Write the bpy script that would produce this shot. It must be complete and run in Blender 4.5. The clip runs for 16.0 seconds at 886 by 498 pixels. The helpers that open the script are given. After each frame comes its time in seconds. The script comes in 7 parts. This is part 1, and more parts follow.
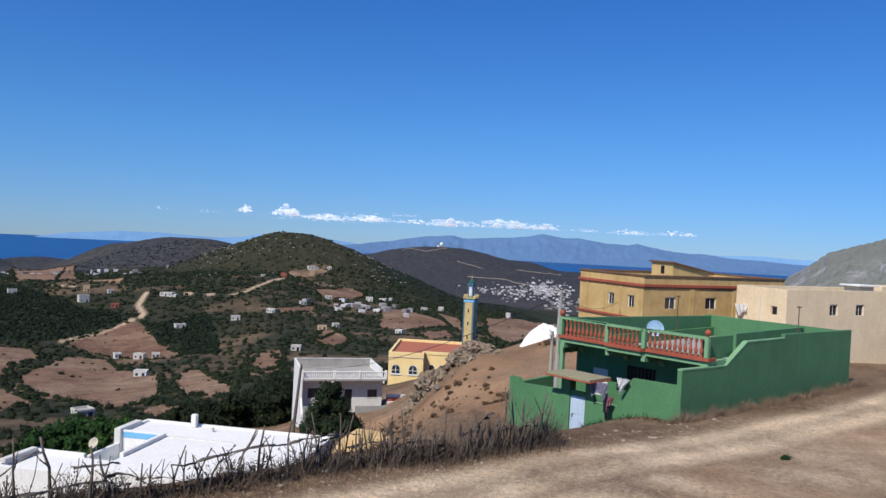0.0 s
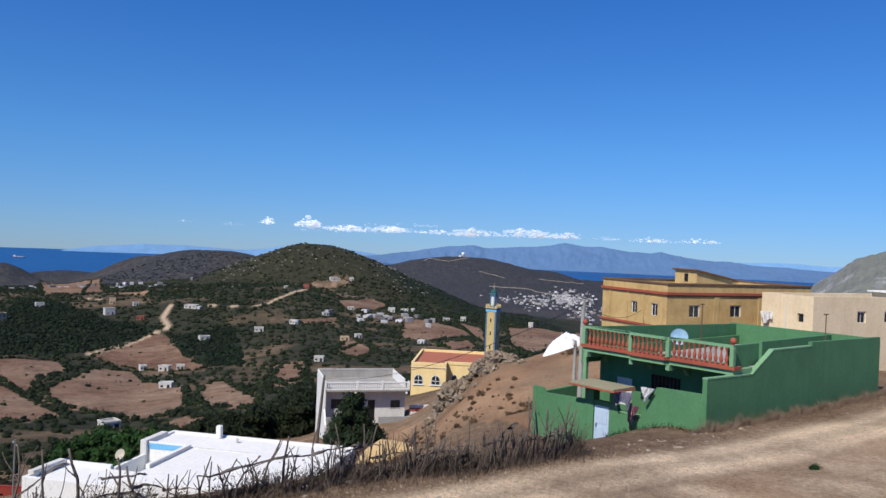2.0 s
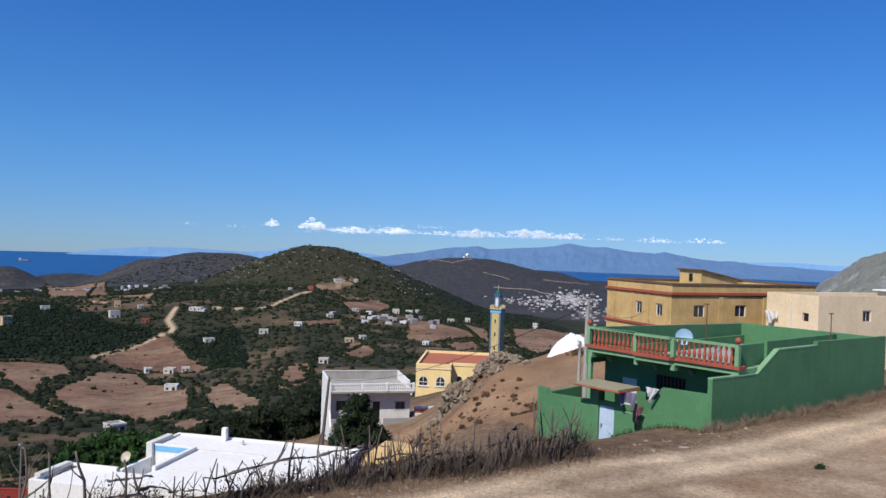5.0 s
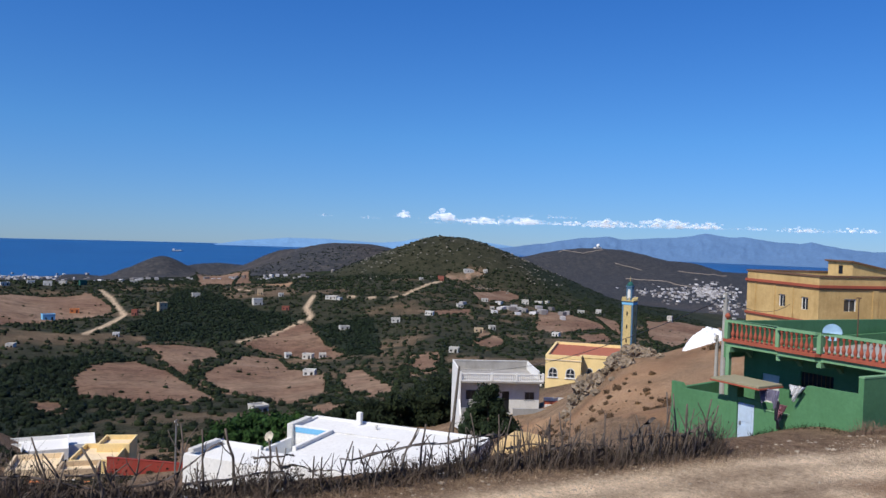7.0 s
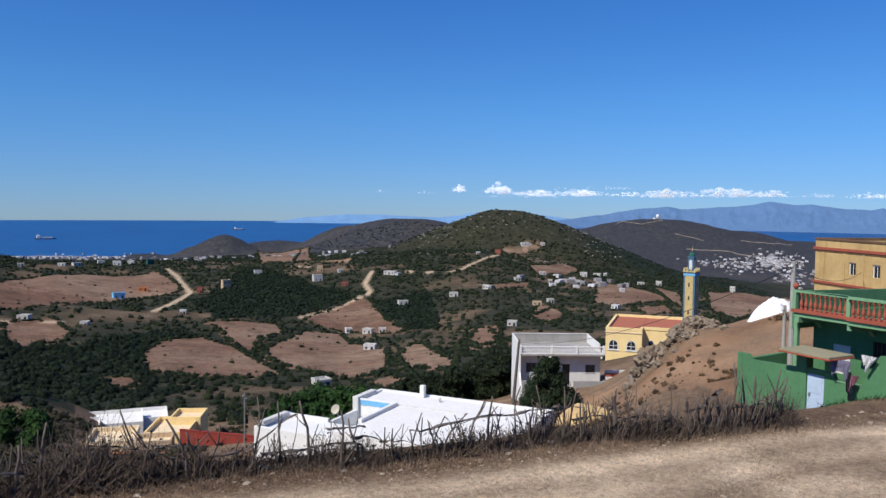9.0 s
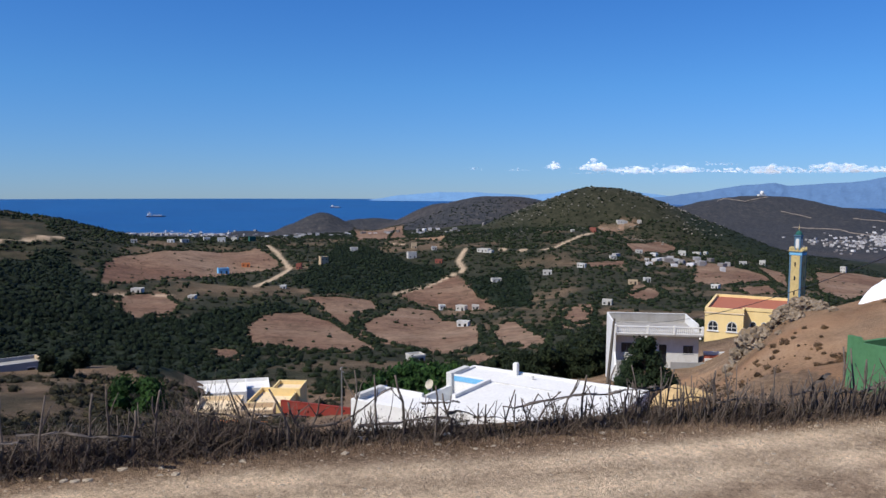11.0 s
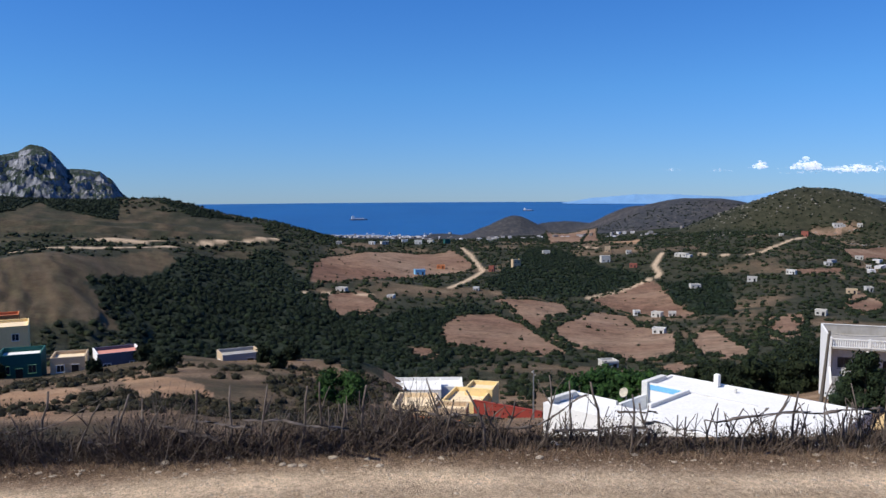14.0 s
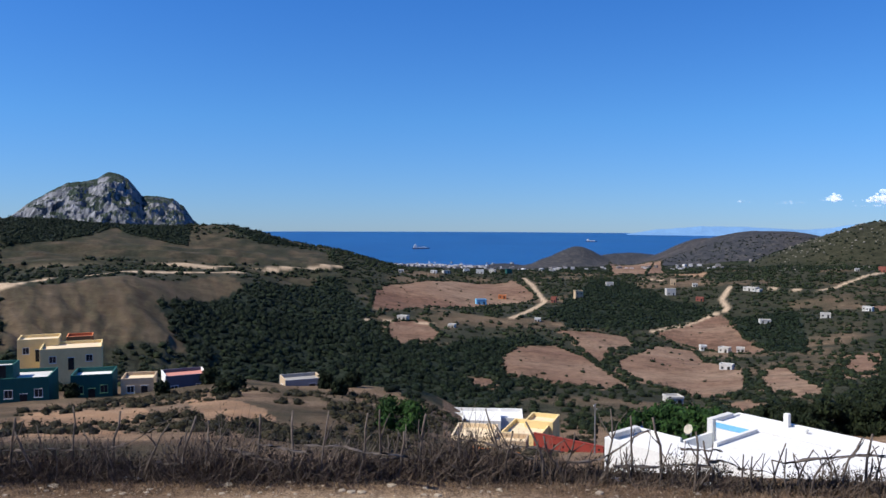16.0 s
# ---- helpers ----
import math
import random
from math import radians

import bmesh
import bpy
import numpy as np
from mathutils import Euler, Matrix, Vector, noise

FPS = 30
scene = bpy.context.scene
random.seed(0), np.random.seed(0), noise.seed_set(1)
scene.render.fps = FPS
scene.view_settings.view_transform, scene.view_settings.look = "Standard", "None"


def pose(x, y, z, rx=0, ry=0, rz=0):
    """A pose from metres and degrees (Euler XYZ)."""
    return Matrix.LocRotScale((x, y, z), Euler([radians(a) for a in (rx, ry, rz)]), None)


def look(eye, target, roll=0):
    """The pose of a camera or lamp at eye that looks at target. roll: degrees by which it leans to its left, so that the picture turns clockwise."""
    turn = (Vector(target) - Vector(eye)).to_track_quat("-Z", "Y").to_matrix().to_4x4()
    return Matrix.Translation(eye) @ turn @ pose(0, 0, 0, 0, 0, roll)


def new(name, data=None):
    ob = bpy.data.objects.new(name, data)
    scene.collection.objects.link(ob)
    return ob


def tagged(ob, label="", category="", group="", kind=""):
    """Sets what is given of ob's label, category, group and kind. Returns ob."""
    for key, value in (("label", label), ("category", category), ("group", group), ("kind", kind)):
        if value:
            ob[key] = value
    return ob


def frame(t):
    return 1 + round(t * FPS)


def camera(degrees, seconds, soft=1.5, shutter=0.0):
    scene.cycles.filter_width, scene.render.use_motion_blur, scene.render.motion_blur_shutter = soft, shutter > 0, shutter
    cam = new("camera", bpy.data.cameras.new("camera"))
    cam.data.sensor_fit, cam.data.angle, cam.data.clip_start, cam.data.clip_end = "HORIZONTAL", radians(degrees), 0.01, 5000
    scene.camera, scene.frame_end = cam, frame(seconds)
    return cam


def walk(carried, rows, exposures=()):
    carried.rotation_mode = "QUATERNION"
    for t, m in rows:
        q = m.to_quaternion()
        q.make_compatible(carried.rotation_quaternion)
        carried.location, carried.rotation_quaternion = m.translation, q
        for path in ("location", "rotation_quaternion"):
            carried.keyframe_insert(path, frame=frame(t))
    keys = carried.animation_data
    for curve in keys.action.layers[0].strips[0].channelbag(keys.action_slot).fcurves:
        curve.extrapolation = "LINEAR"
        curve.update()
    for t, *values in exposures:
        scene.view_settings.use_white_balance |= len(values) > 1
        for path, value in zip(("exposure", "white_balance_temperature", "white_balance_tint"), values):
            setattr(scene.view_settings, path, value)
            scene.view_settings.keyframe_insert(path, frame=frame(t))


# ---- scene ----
cam = camera(58.40, 16.0)
# seconds, x, y, z, yaw, pitch, roll; the eye is the origin, the road runs along x
ROWS = [
    (0.0, 0.353, 0.210, -0.026, -42.23, -1.08, -2.91),
    (0.5, 0.343, 0.204, -0.035, -40.82, -0.96, -2.74),
    (1.0, 0.300, 0.152, -0.025, -40.88, -0.76, -2.46),
    (1.5, 0.331, 0.189, -0.026, -40.81, -0.61, -2.29),
    (2.0, 0.328, 0.185, -0.023, -40.68, -0.43, -2.33),
    (2.5, 0.314, 0.181, -0.033, -40.60, -0.37, -2.37),
    (3.0, 0.317, 0.183, -0.028, -40.50, -0.32, -2.21),
    (3.5, 0.333, 0.186, -0.025, -40.56, -0.25, -1.96),
    (6.0, 0.248, 0.133, -0.017, -39.81, -0.56, -2.28),
    (6.5, 0.217, 0.108, -0.008, -36.46, -1.07, -1.88),
    (7.0, 0.246, 0.078, -0.016, -31.06, -1.35, -1.86),
    (7.5, 0.257, 0.078, -0.025, -28.26, -2.41, -1.46),
    (8.0, 0.133, 0.010, -0.004, -27.44, -3.06, -0.82),
    (8.5, 0.051, 0.007, 0.001, -26.98, -3.24, -0.61),
    (9.0, 0.001, 0.001, 0.002, -27.02, -3.31, -0.67),
    (9.5, -0.030, -0.031, 0.002, -23.83, -3.75, -0.58),
    (10.0, -0.022, -0.026, -0.005, -22.37, -4.49, -0.44),
    (12.5, -0.046, -0.055, 0.015, -17.66, -5.10, -0.56),
    (13.0, -0.072, -0.070, 0.019, -17.32, -5.07, -0.61),
    (13.5, -0.141, -0.191, 0.064, -10.43, -5.00, 0.09),
    (14.0, -0.143, -0.141, 0.063, -6.48, -4.77, 0.32),
    (14.5, -0.147, -0.182, 0.078, -3.94, -4.24, 0.20),
    (15.0, -0.138, -0.195, 0.085, -3.06, -3.75, -0.08),
    (15.5, -0.144, -0.272, 0.092, -2.11, -3.20, -0.21),
    (16.0, -0.145, -0.277, 0.092, -1.97, -2.64, -0.24),
]
walk(cam, [(t, pose(x, y, z, 90 + pitch, roll, yaw)) for t, x, y, z, yaw, pitch, roll in ROWS],
     exposures=[(0.0, 0.0), (10.0, 0.02), (14.0, 0.14), (16.0, 0.22)])

# ---------------------------------------------------------------- light
SUN_AZ, SUN_EL = -104.0, 48.0        # degrees right of +y, and above the horizon
sun = new("sun", bpy.data.lights.new("sun", "SUN"))
sun.data.energy, sun.data.angle, sun.data.color = 5.5, radians(0.53), (1.0, 0.93, 0.82)
sun_dir = Vector((math.sin(radians(SUN_AZ)) * math.cos(radians(SUN_EL)), math.cos(radians(SUN_AZ)) * math.cos(radians(SUN_EL)), math.sin(radians(SUN_EL))))
sun.matrix_world = look(sun_dir * 50, (0, 0, 0))
world = bpy.data.worlds.new("sky")
scene.world = world
world.use_nodes = True
wn, wl = world.node_tree.nodes, world.node_tree.links
sky = wn.new("ShaderNodeTexSky")
sky.sky_type, sky.sun_disc = "NISHITA", False
sky.sun_elevation, sky.sun_rotation = radians(SUN_EL), radians(SUN_AZ)
sky.altitude, sky.air_density, sky.dust_density, sky.ozone_density = 300, 1.0, 0.2, 2.0
coord = wn.new("ShaderNodeTexCoord")
lift = wn.new("ShaderNodeVectorMath")
lift.operation = "ADD"
lift.inputs[1].default_value = (0, 0, 0.035)   # the sea horizon lies a little under eye level
wl.new(coord.outputs["Generated"], lift.inputs[0])
wl.new(lift.outputs[0], sky.inputs["Vector"])
deep = wn.new("ShaderNodeMix")
deep.data_type, deep.blend_type = "RGBA", "MULTIPLY"
deep.inputs[0].default_value = 1.0
height = wn.new("ShaderNodeSeparateXYZ")
clarity = wn.new("ShaderNodeValToRGB")                 # milky air at the horizon, deep blue above
clarity.color_ramp.elements[0].position, clarity.color_ramp.elements[0].color = 0.02, (0.44, 0.66, 1.14, 1)
clarity.color_ramp.elements[1].position, clarity.color_ramp.elements[1].color = 0.40, (0.21, 0.70, 1.45, 1)
middle = clarity.color_ramp.elements.new(0.15)
middle.color = (0.36, 0.76, 1.28, 1)
wl.new(lift.outputs[0], height.inputs[0])
wl.new(height.outputs[2], clarity.inputs[0])
wl.new(clarity.outputs[0], deep.inputs[7])
wl.new(sky.outputs[0], deep.inputs[6])
wl.new(deep.outputs[2], wn["Background"].inputs[0])
wn["Background"].inputs[1].default_value = 0.092


# ---------------------------------------------------------------- small tools
def lattice(ix, iy, seed):
    n = (ix * 374761393 + iy * 668265263 + seed * 974634777) & 0xFFFFFFFF
    n = ((n ^ (n >> 13)) * 1274126177) & 0xFFFFFFFF
    return ((n ^ (n >> 16)) & 0xFFFF) / 65535.0


def value_noise(x, y, seed=0):
    ix, iy = np.floor(x).astype(np.int64), np.floor(y).astype(np.int64)
    fx, fy = x - ix, y - iy
    fx, fy = fx * fx * (3 - 2 * fx), fy * fy * (3 - 2 * fy)
    a, b = lattice(ix, iy, seed), lattice(ix + 1, iy, seed)
    c, d = lattice(ix, iy + 1, seed), lattice(ix + 1, iy + 1, seed)
    return (a + (b - a) * fx) * (1 - fy) + (c + (d - c) * fx) * fy


def fbm(x, y, size, octaves=4, seed=0):
    """Smooth uneven values between about -1 and 1, over lumps of that size."""
    x, y = np.asarray(x, float) / size, np.asarray(y, float) / size
    total, amp, norm = 0.0, 1.0, 0.0
    for k in range(octaves):
        total = total + amp * (value_noise(x, y, seed + k) * 2 - 1)
        norm += amp
        amp *= 0.5
        x, y = x * 2.03 + 17.7, y * 2.03 + 5.3
    return total / norm


def step(a, b, x):
    t = np.clip((np.asarray(x, float) - a) / (b - a), 0, 1)
    return t * t * (3 - 2 * t)


def at(az, r):
    return r * math.sin(radians(az)), r * math.cos(radians(az))


# ---------------------------------------------------------------- the lie of the land
# each call: a bearing in degrees, then pairs of range in metres and dip in degrees under eye level
LAND = {}


def land(az, *pairs):
    LAND[az] = pairs


land(-180, (20, -8), (100, -4), (400, -3), (1500, -4), (2100, -3.4))
land(-100, (20, -14), (100, -9), (300, -4), (700, -2), (1500, -4), (2100, -3.4))
land(-45, (20, -15), (60, -13), (110, -11.5), (170, -9.5), (300, -4.6), (420, -4.4), (560, -2.5), (700, -0.5), (1000, -1.5), (1500, -1.5), (2200, -3.3))
land(-27, (20, -15.6), (60, -14), (105, -12.4), (125, -12.1), (170, -10.2), (290, -4.62), (410, -4.35), (430, -4.0), (560, -2.8), (700, -0.45), (1000, -1.2), (1500, -1.2), (2150, -3.25))
land(-20, (22, -16.7), (60, -14.5), (105, -12.6), (130, -12.1), (185, -10.4), (310, -4.35), (430, -3.85), (560, -2.8), (720, -0.95), (1000, -1.6), (1500, -1.5), (2150, -3.25))
land(-13, (22, -17.5), (60, -14.8), (100, -12.6), (132, -11.5), (155, -13), (205, -11.2), (330, -6.6), (400, -4.4), (520, -3.75), (620, -2.6), (740, -0.9), (1000, -2.5), (2000, -3.5))
land(-7, (22, -18), (60, -15.8), (100, -13), (122, -12.1), (150, -14), (220, -11.8), (320, -8.3), (450, -5.4), (560, -3.75), (740, -2.4), (1000, -3.4), (1900, -3.72))
land(0, (22, -19), (50, -17.2), (85, -15.6), (112, -13.2), (125, -12.4), (155, -14.6), (230, -11.7), (320, -9.1), (450, -6.7), (600, -4.9), (740, -4.05), (1000, -4.1), (1830, -3.78))
land(6, (22, -19.5), (50, -18.2), (95, -16.8), (140, -14.9), (230, -12), (330, -9.3), (450, -7.3), (560, -6.2), (800, -4.1), (1100, -4.4), (1800, -3.9))
land(12, (22, -19.5), (45, -19), (90, -16.5), (140, -14.8), (230, -12.1), (330, -9.8), (450, -7.7), (600, -5.7), (820, -4.25), (1100, -3.95), (1900, -3.62))
land(20, (22, -19), (45, -18.6), (80, -16.4), (140, -14.6), (200, -13.1), (290, -11.1), (410, -9.4), (520, -7.2), (650, -5.0), (850, -3.9), (1200, -3.6), (1900, -3.65))
land(30, (22, -18), (45, -17.5), (80, -15.5), (120, -13.8), (170, -12.6), (290, -10.1), (450, -7.3), (600, -5.3), (760, -3.6), (1000, -3), (1400, -4.6), (1900, -3.8))
land(38, (24, -16), (42, -16.4), (75, -14.3), (100, -12.5), (150, -10.9), (190, -11.5), (320, -9.1), (480, -7.2), (700, -5.3), (900, -4.4), (1200, -5.2), (1900, -3.8))
land(45, (28, -14.8), (50, -12.4), (72, -8.3), (80, -8.5), (130, -9.4), (180, -9.6), (350, -8.2), (500, -7.0), (700, -5.9), (950, -5.4), (1300, -5.15), (1540, -4.5))
land(52, (30, -14), (44, -12), (60, -8.1), (72, -6.6), (90, -6.9), (140, -8.5), (300, -8.3), (500, -7.2), (700, -6.4), (1000, -6.5), (1280, -5.42))
land(60, (33, -12), (46, -9.6), (60, -7.2), (80, -6.2), (120, -7), (300, -7.5), (500, -7), (900, -7.2), (1250, -5.5))
land(75, (40, -10), (60, -7.6), (100, -5.2), (300, -4), (600, -3.4), (950, -4), (1700, -4.2))
land(100, (30, -8), (60, -5), (150, -3), (500, -2), (1500, -4.2))
land(180, *LAND[-180])

R_GRID = np.exp(np.linspace(math.log(6), math.log(4950), 700))
AZ_ROWS = sorted(LAND)
PROFILE = np.array([np.interp(R_GRID, [p[0] for p in LAND[a]] + [LAND[a][-1][0] * 1.03, 4950],
                              [p[0] * math.tan(radians(p[1])) for p in LAND[a]] + [-124.0, -128.0]) for a in AZ_ROWS])
kernel = np.exp(-np.linspace(-2, 2, 13) ** 2)
kernel /= kernel.sum()
PROFILE = np.array([np.convolve(np.pad(p, 6, mode="edge"), kernel, "valid") for p in PROFILE])

# hills: bearing, range, height of the top, half width, sharpness
HILLS = [(31.4, 1000, -8, 168, 2.1), (24.6, 1360, -27, 185, 2.6), (20.4, 1500, -44, 120, 2.2), (11.6, 1500, -60, 75, 1.7), (15.2, 1560, -76, 140, 2.4),
         (42.2, 2200, -35, 265, 2.3), (47.3, 2250, -66, 170, 2.4), (37.5, 2300, -68, 220, 2.4), (6.4, 1750, -112, 70, 2.2)]


def road_level(x):
    return np.interp(x, [0, 5, 10, 18, 28, 36, 46], [-5.4, -5.6, -5.87, -6.2, -6.75, -6.95, -7.0])


def ground_z(x, y):
    x, y = np.asarray(x, float), np.asarray(y, float)
    r, az = np.hypot(x, y) + 1e-6, np.degrees(np.arctan2(x, y))
    fr = np.clip(np.interp(np.log(np.maximum(r, 6)), np.log(R_GRID), np.arange(len(R_GRID))), 0, len(R_GRID) - 1.001)
    fa = np.clip(np.interp(az, AZ_ROWS, np.arange(len(AZ_ROWS))), 0, len(AZ_ROWS) - 1.001)
    i, j = fa.astype(int), fr.astype(int)
    u, v = fa - i, fr - j
    # a smooth curve between bearings
    im, ip = np.maximum(i - 1, 0), np.minimum(i + 2, len(AZ_ROWS) - 1)

    def col(k):
        return PROFILE[k, j] * (1 - v) + PROFILE[k, j + 1] * v
    u = u * u * (3 - 2 * u) * 0.5 + u * 0.5
    z = col(i) * (1 - u) + col(i + 1) * u
    for a, hr, top, width, sharp in HILLS:
        hx, hy = at(a, hr)
        d = np.hypot(x - hx, y - hy) / width
        wob = 1 + 0.16 * fbm(x, y, width * 0.9, 3, int(hr))
        hill = -126 + (top + 126) / (1 + (d * wob) ** sharp)
        k = 7.0
        z = np.maximum(z, hill) + k * np.exp(-np.abs(z - hill) / k) * 0.25 * step(0, 40, hill + 122)
    z = z + fbm(x, y, 60, 4, 3) * np.clip((r - 120) * 0.006, 0, 3.0) * step(-121, -100, z)
    # gullies worn into the cut slope, and the stepped benches above the road
    cut = step(-33, -27, az) * (1 - step(-14, -10.5, az))
    face = cut * step(165, 195, r) * (1 - step(285, 325, r))
    z = z + face * (fbm(az * 12 + r * 0.25 + fbm(x, y, 22, 3, 55) * 16, r * 0.12, 9, 5, 51)) * 1.5
    bench = step(-34, -28, az) * (1 - step(-6, -2, az)) * step(430, 460, r) * (1 - step(590, 640, r))
    z = z + bench * (1.6 * np.sin(r * 0.16 + fbm(x, y, 70, 2, 53) * 1.5) + 2.0 * fbm(x, y, 22, 3, 54))
    z = z + fbm(x, y, 9, 3, 8) * np.clip((r - 30) * 0.006, 0, 0.35) + fbm(x, y, 1.4, 2, 5) * 0.03
    # the road shelf and the bank on which the camera stands
    shelf = road_level(x) + fbm(x, y, 2.4, 2, 21) * 0.05 - 0.02 * np.exp(-((y - 13.0) / 0.8) ** 2) - 0.02 * np.exp(-((y - 14.6) / 0.7) ** 2)
    near = shelf + 3.6 * (1 - step(3, 9.5, np.hypot(x * 0.6, y)))
    edge = 16.5 + 0.3 * fbm(x, x * 0, 5, 2, 4)
    w = step(0, 3.2, y - edge)
    w = np.where(np.abs(x) > 70, np.maximum(w, step(70, 130, np.abs(x))), w)
    w = np.where(y < -40, np.maximum(w, step(40, 90, -y)), w)
    # the yard of the green house
    yard = -6.95 - 1.9 * step(17.5, 24, y) * (1 - step(28, 46, x) * 0.75)
    wy = step(24, 28, x) * (1 - step(46, 52, x)) * (1 - step(27, 34, y)) * step(15.8, 17, y)
    z = near * (1 - w) + z * w
    return z * (1 - wy) + yard * wy


def gz(x, y):
    return float(ground_z(np.array([x]), np.array([y]))[0])


# ---------------------------------------------------------------- materials
def material(name, rough=0.85, metal=0.0, spec=0.3):
    m = bpy.data.materials.new(name)
    m.use_nodes = True
    b = m.node_tree.nodes["Principled BSDF"]
    b.inputs["Roughness"].default_value, b.inputs["Metallic"].default_value = rough, metal
    b.inputs["Specular IOR Level"].default_value = spec
    return m, m.node_tree.nodes, m.node_tree.links, b


def tex_noise(nodes, links, scale, detail=6.0, rough=0.6, vec=None):
    n = nodes.new("ShaderNodeTexNoise")
    n.inputs["Scale"].default_value, n.inputs["Detail"].default_value, n.inputs["Roughness"].default_value = scale, detail, rough
    if vec is None:
        vec = nodes.new("ShaderNodeNewGeometry").outputs["Position"]
    links.new(vec, n.inputs["Vector"])
    return n


def ramp(nodes, links, fac, *stops):
    r = nodes.new("ShaderNodeValToRGB")
    while len(r.color_ramp.elements) < len(stops):
        r.color_ramp.elements.new(0.5)
    for e, (p, c) in zip(r.color_ramp.elements, stops):
        e.position, e.color = p, (*c, 1)
    links.new(fac, r.inputs[0])
    return r.outputs[0]


def mixed(nodes, links, fac, a, b, mode="MIX"):
    m = nodes.new("ShaderNodeMix")
    m.data_type, m.blend_type = "RGBA", mode
    for sock, v in ((m.inputs[0], fac), (m.inputs[6], a), (m.inputs[7], b)):
        if isinstance(v, (int, float)):
            sock.default_value = v
        elif isinstance(v, tuple):
            sock.default_value = (*v, 1)
        else:
            links.new(v, sock)
    return m.outputs[2]


def bump(nodes, links, height, b, strength=0.3, dist=0.02):
    n = nodes.new("ShaderNodeBump")
    n.inputs["Strength"].default_value, n.inputs["Distance"].default_value = strength, dist
    links.new(height, n.inputs["Height"])
    links.new(n.outputs[0], b.inputs["Normal"])


def paint(name, colour, stain=(0.55, 0.5, 0.45), amount=0.35, rough=0.85, scale=1.0, relief=0.15):
    """Weathered plaster, paint or concrete: broad stains, runs down the wall and fine grain."""
    m, n, l, b = material(name, rough)
    broad = tex_noise(n, l, 0.55 * scale, 5, 0.65)
    fine = tex_noise(n, l, 7.0 * scale, 8, 0.7)
    runs = n.new("ShaderNodeMapping")
    runs.inputs["Scale"].default_value = (2.2 * scale, 2.2 * scale, 0.25 * scale)
    l.new(n.new("ShaderNodeNewGeometry").outputs["Position"], runs.inputs["Vector"])
    streak = tex_noise(n, l, 1.0, 6, 0.7, runs.outputs[0])
    dirty = tuple(c * s for c, s in zip(colour, stain))
    k1 = ramp(n, l, broad.outputs[0], (0.42, (0, 0, 0)), (0.68, (amount, amount, amount)))
    k2 = ramp(n, l, streak.outputs[0], (0.5, (0, 0, 0)), (0.75, (amount, amount, amount)))
    c = mixed(n, l, k1, colour, dirty)
    c = mixed(n, l, k2, c, dirty)
    k3 = ramp(n, l, fine.outputs[0], (0.3, (0.86, 0.86, 0.86)), (0.7, (1.06, 1.06, 1.06)))
    c = mixed(n, l, 1.0, c, k3, "MULTIPLY")
    l.new(c, b.inputs["Base Color"])
    bump(n, l, fine.outputs[0], b, relief, 0.02)
    return m


def leafy(name, dark, mid, dry, scale=0.5):
    """Foliage: colour from clump to clump, and light and dark inside each clump painted in by noise."""
    m, n, l, b = material(name, 0.75, 0, 0.15)
    geo = n.new("ShaderNodeNewGeometry")
    a = tex_noise(n, l, scale, 6, 0.75)
    c = ramp(n, l, a.outputs[0], (0.32, dark), (0.55, mid), (0.78, dry))
    k = ramp(n, l, geo.outputs["Random Per Island"], (0.0, (0.6, 0.62, 0.6)), (0.6, (1, 1, 1)), (1.0, (1.5, 1.35, 1.1)))
    c = mixed(n, l, 1.0, c, k, "MULTIPLY")
    l.new(c, b.inputs["Base Color"])
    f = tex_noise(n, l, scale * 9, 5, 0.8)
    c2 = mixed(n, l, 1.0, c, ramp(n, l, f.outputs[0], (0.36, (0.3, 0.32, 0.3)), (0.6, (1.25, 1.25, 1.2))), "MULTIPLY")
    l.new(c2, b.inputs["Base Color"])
    bump(n, l, f.outputs[0], b, 0.9, 0.2 / scale)
    return m


def plain(name, colour, rough=0.6, metal=0.0, var=0.15, scale=6.0):
    m, n, l, b = material(name, rough, metal)
    a = tex_noise(n, l, scale, 5, 0.65)
    k = ramp(n, l, a.outputs[0], (0.3, tuple(c * (1 - var) for c in colour)), (0.7, tuple(min(1, c * (1 + var)) for c in colour)))
    l.new(k, b.inputs["Base Color"])
    return m


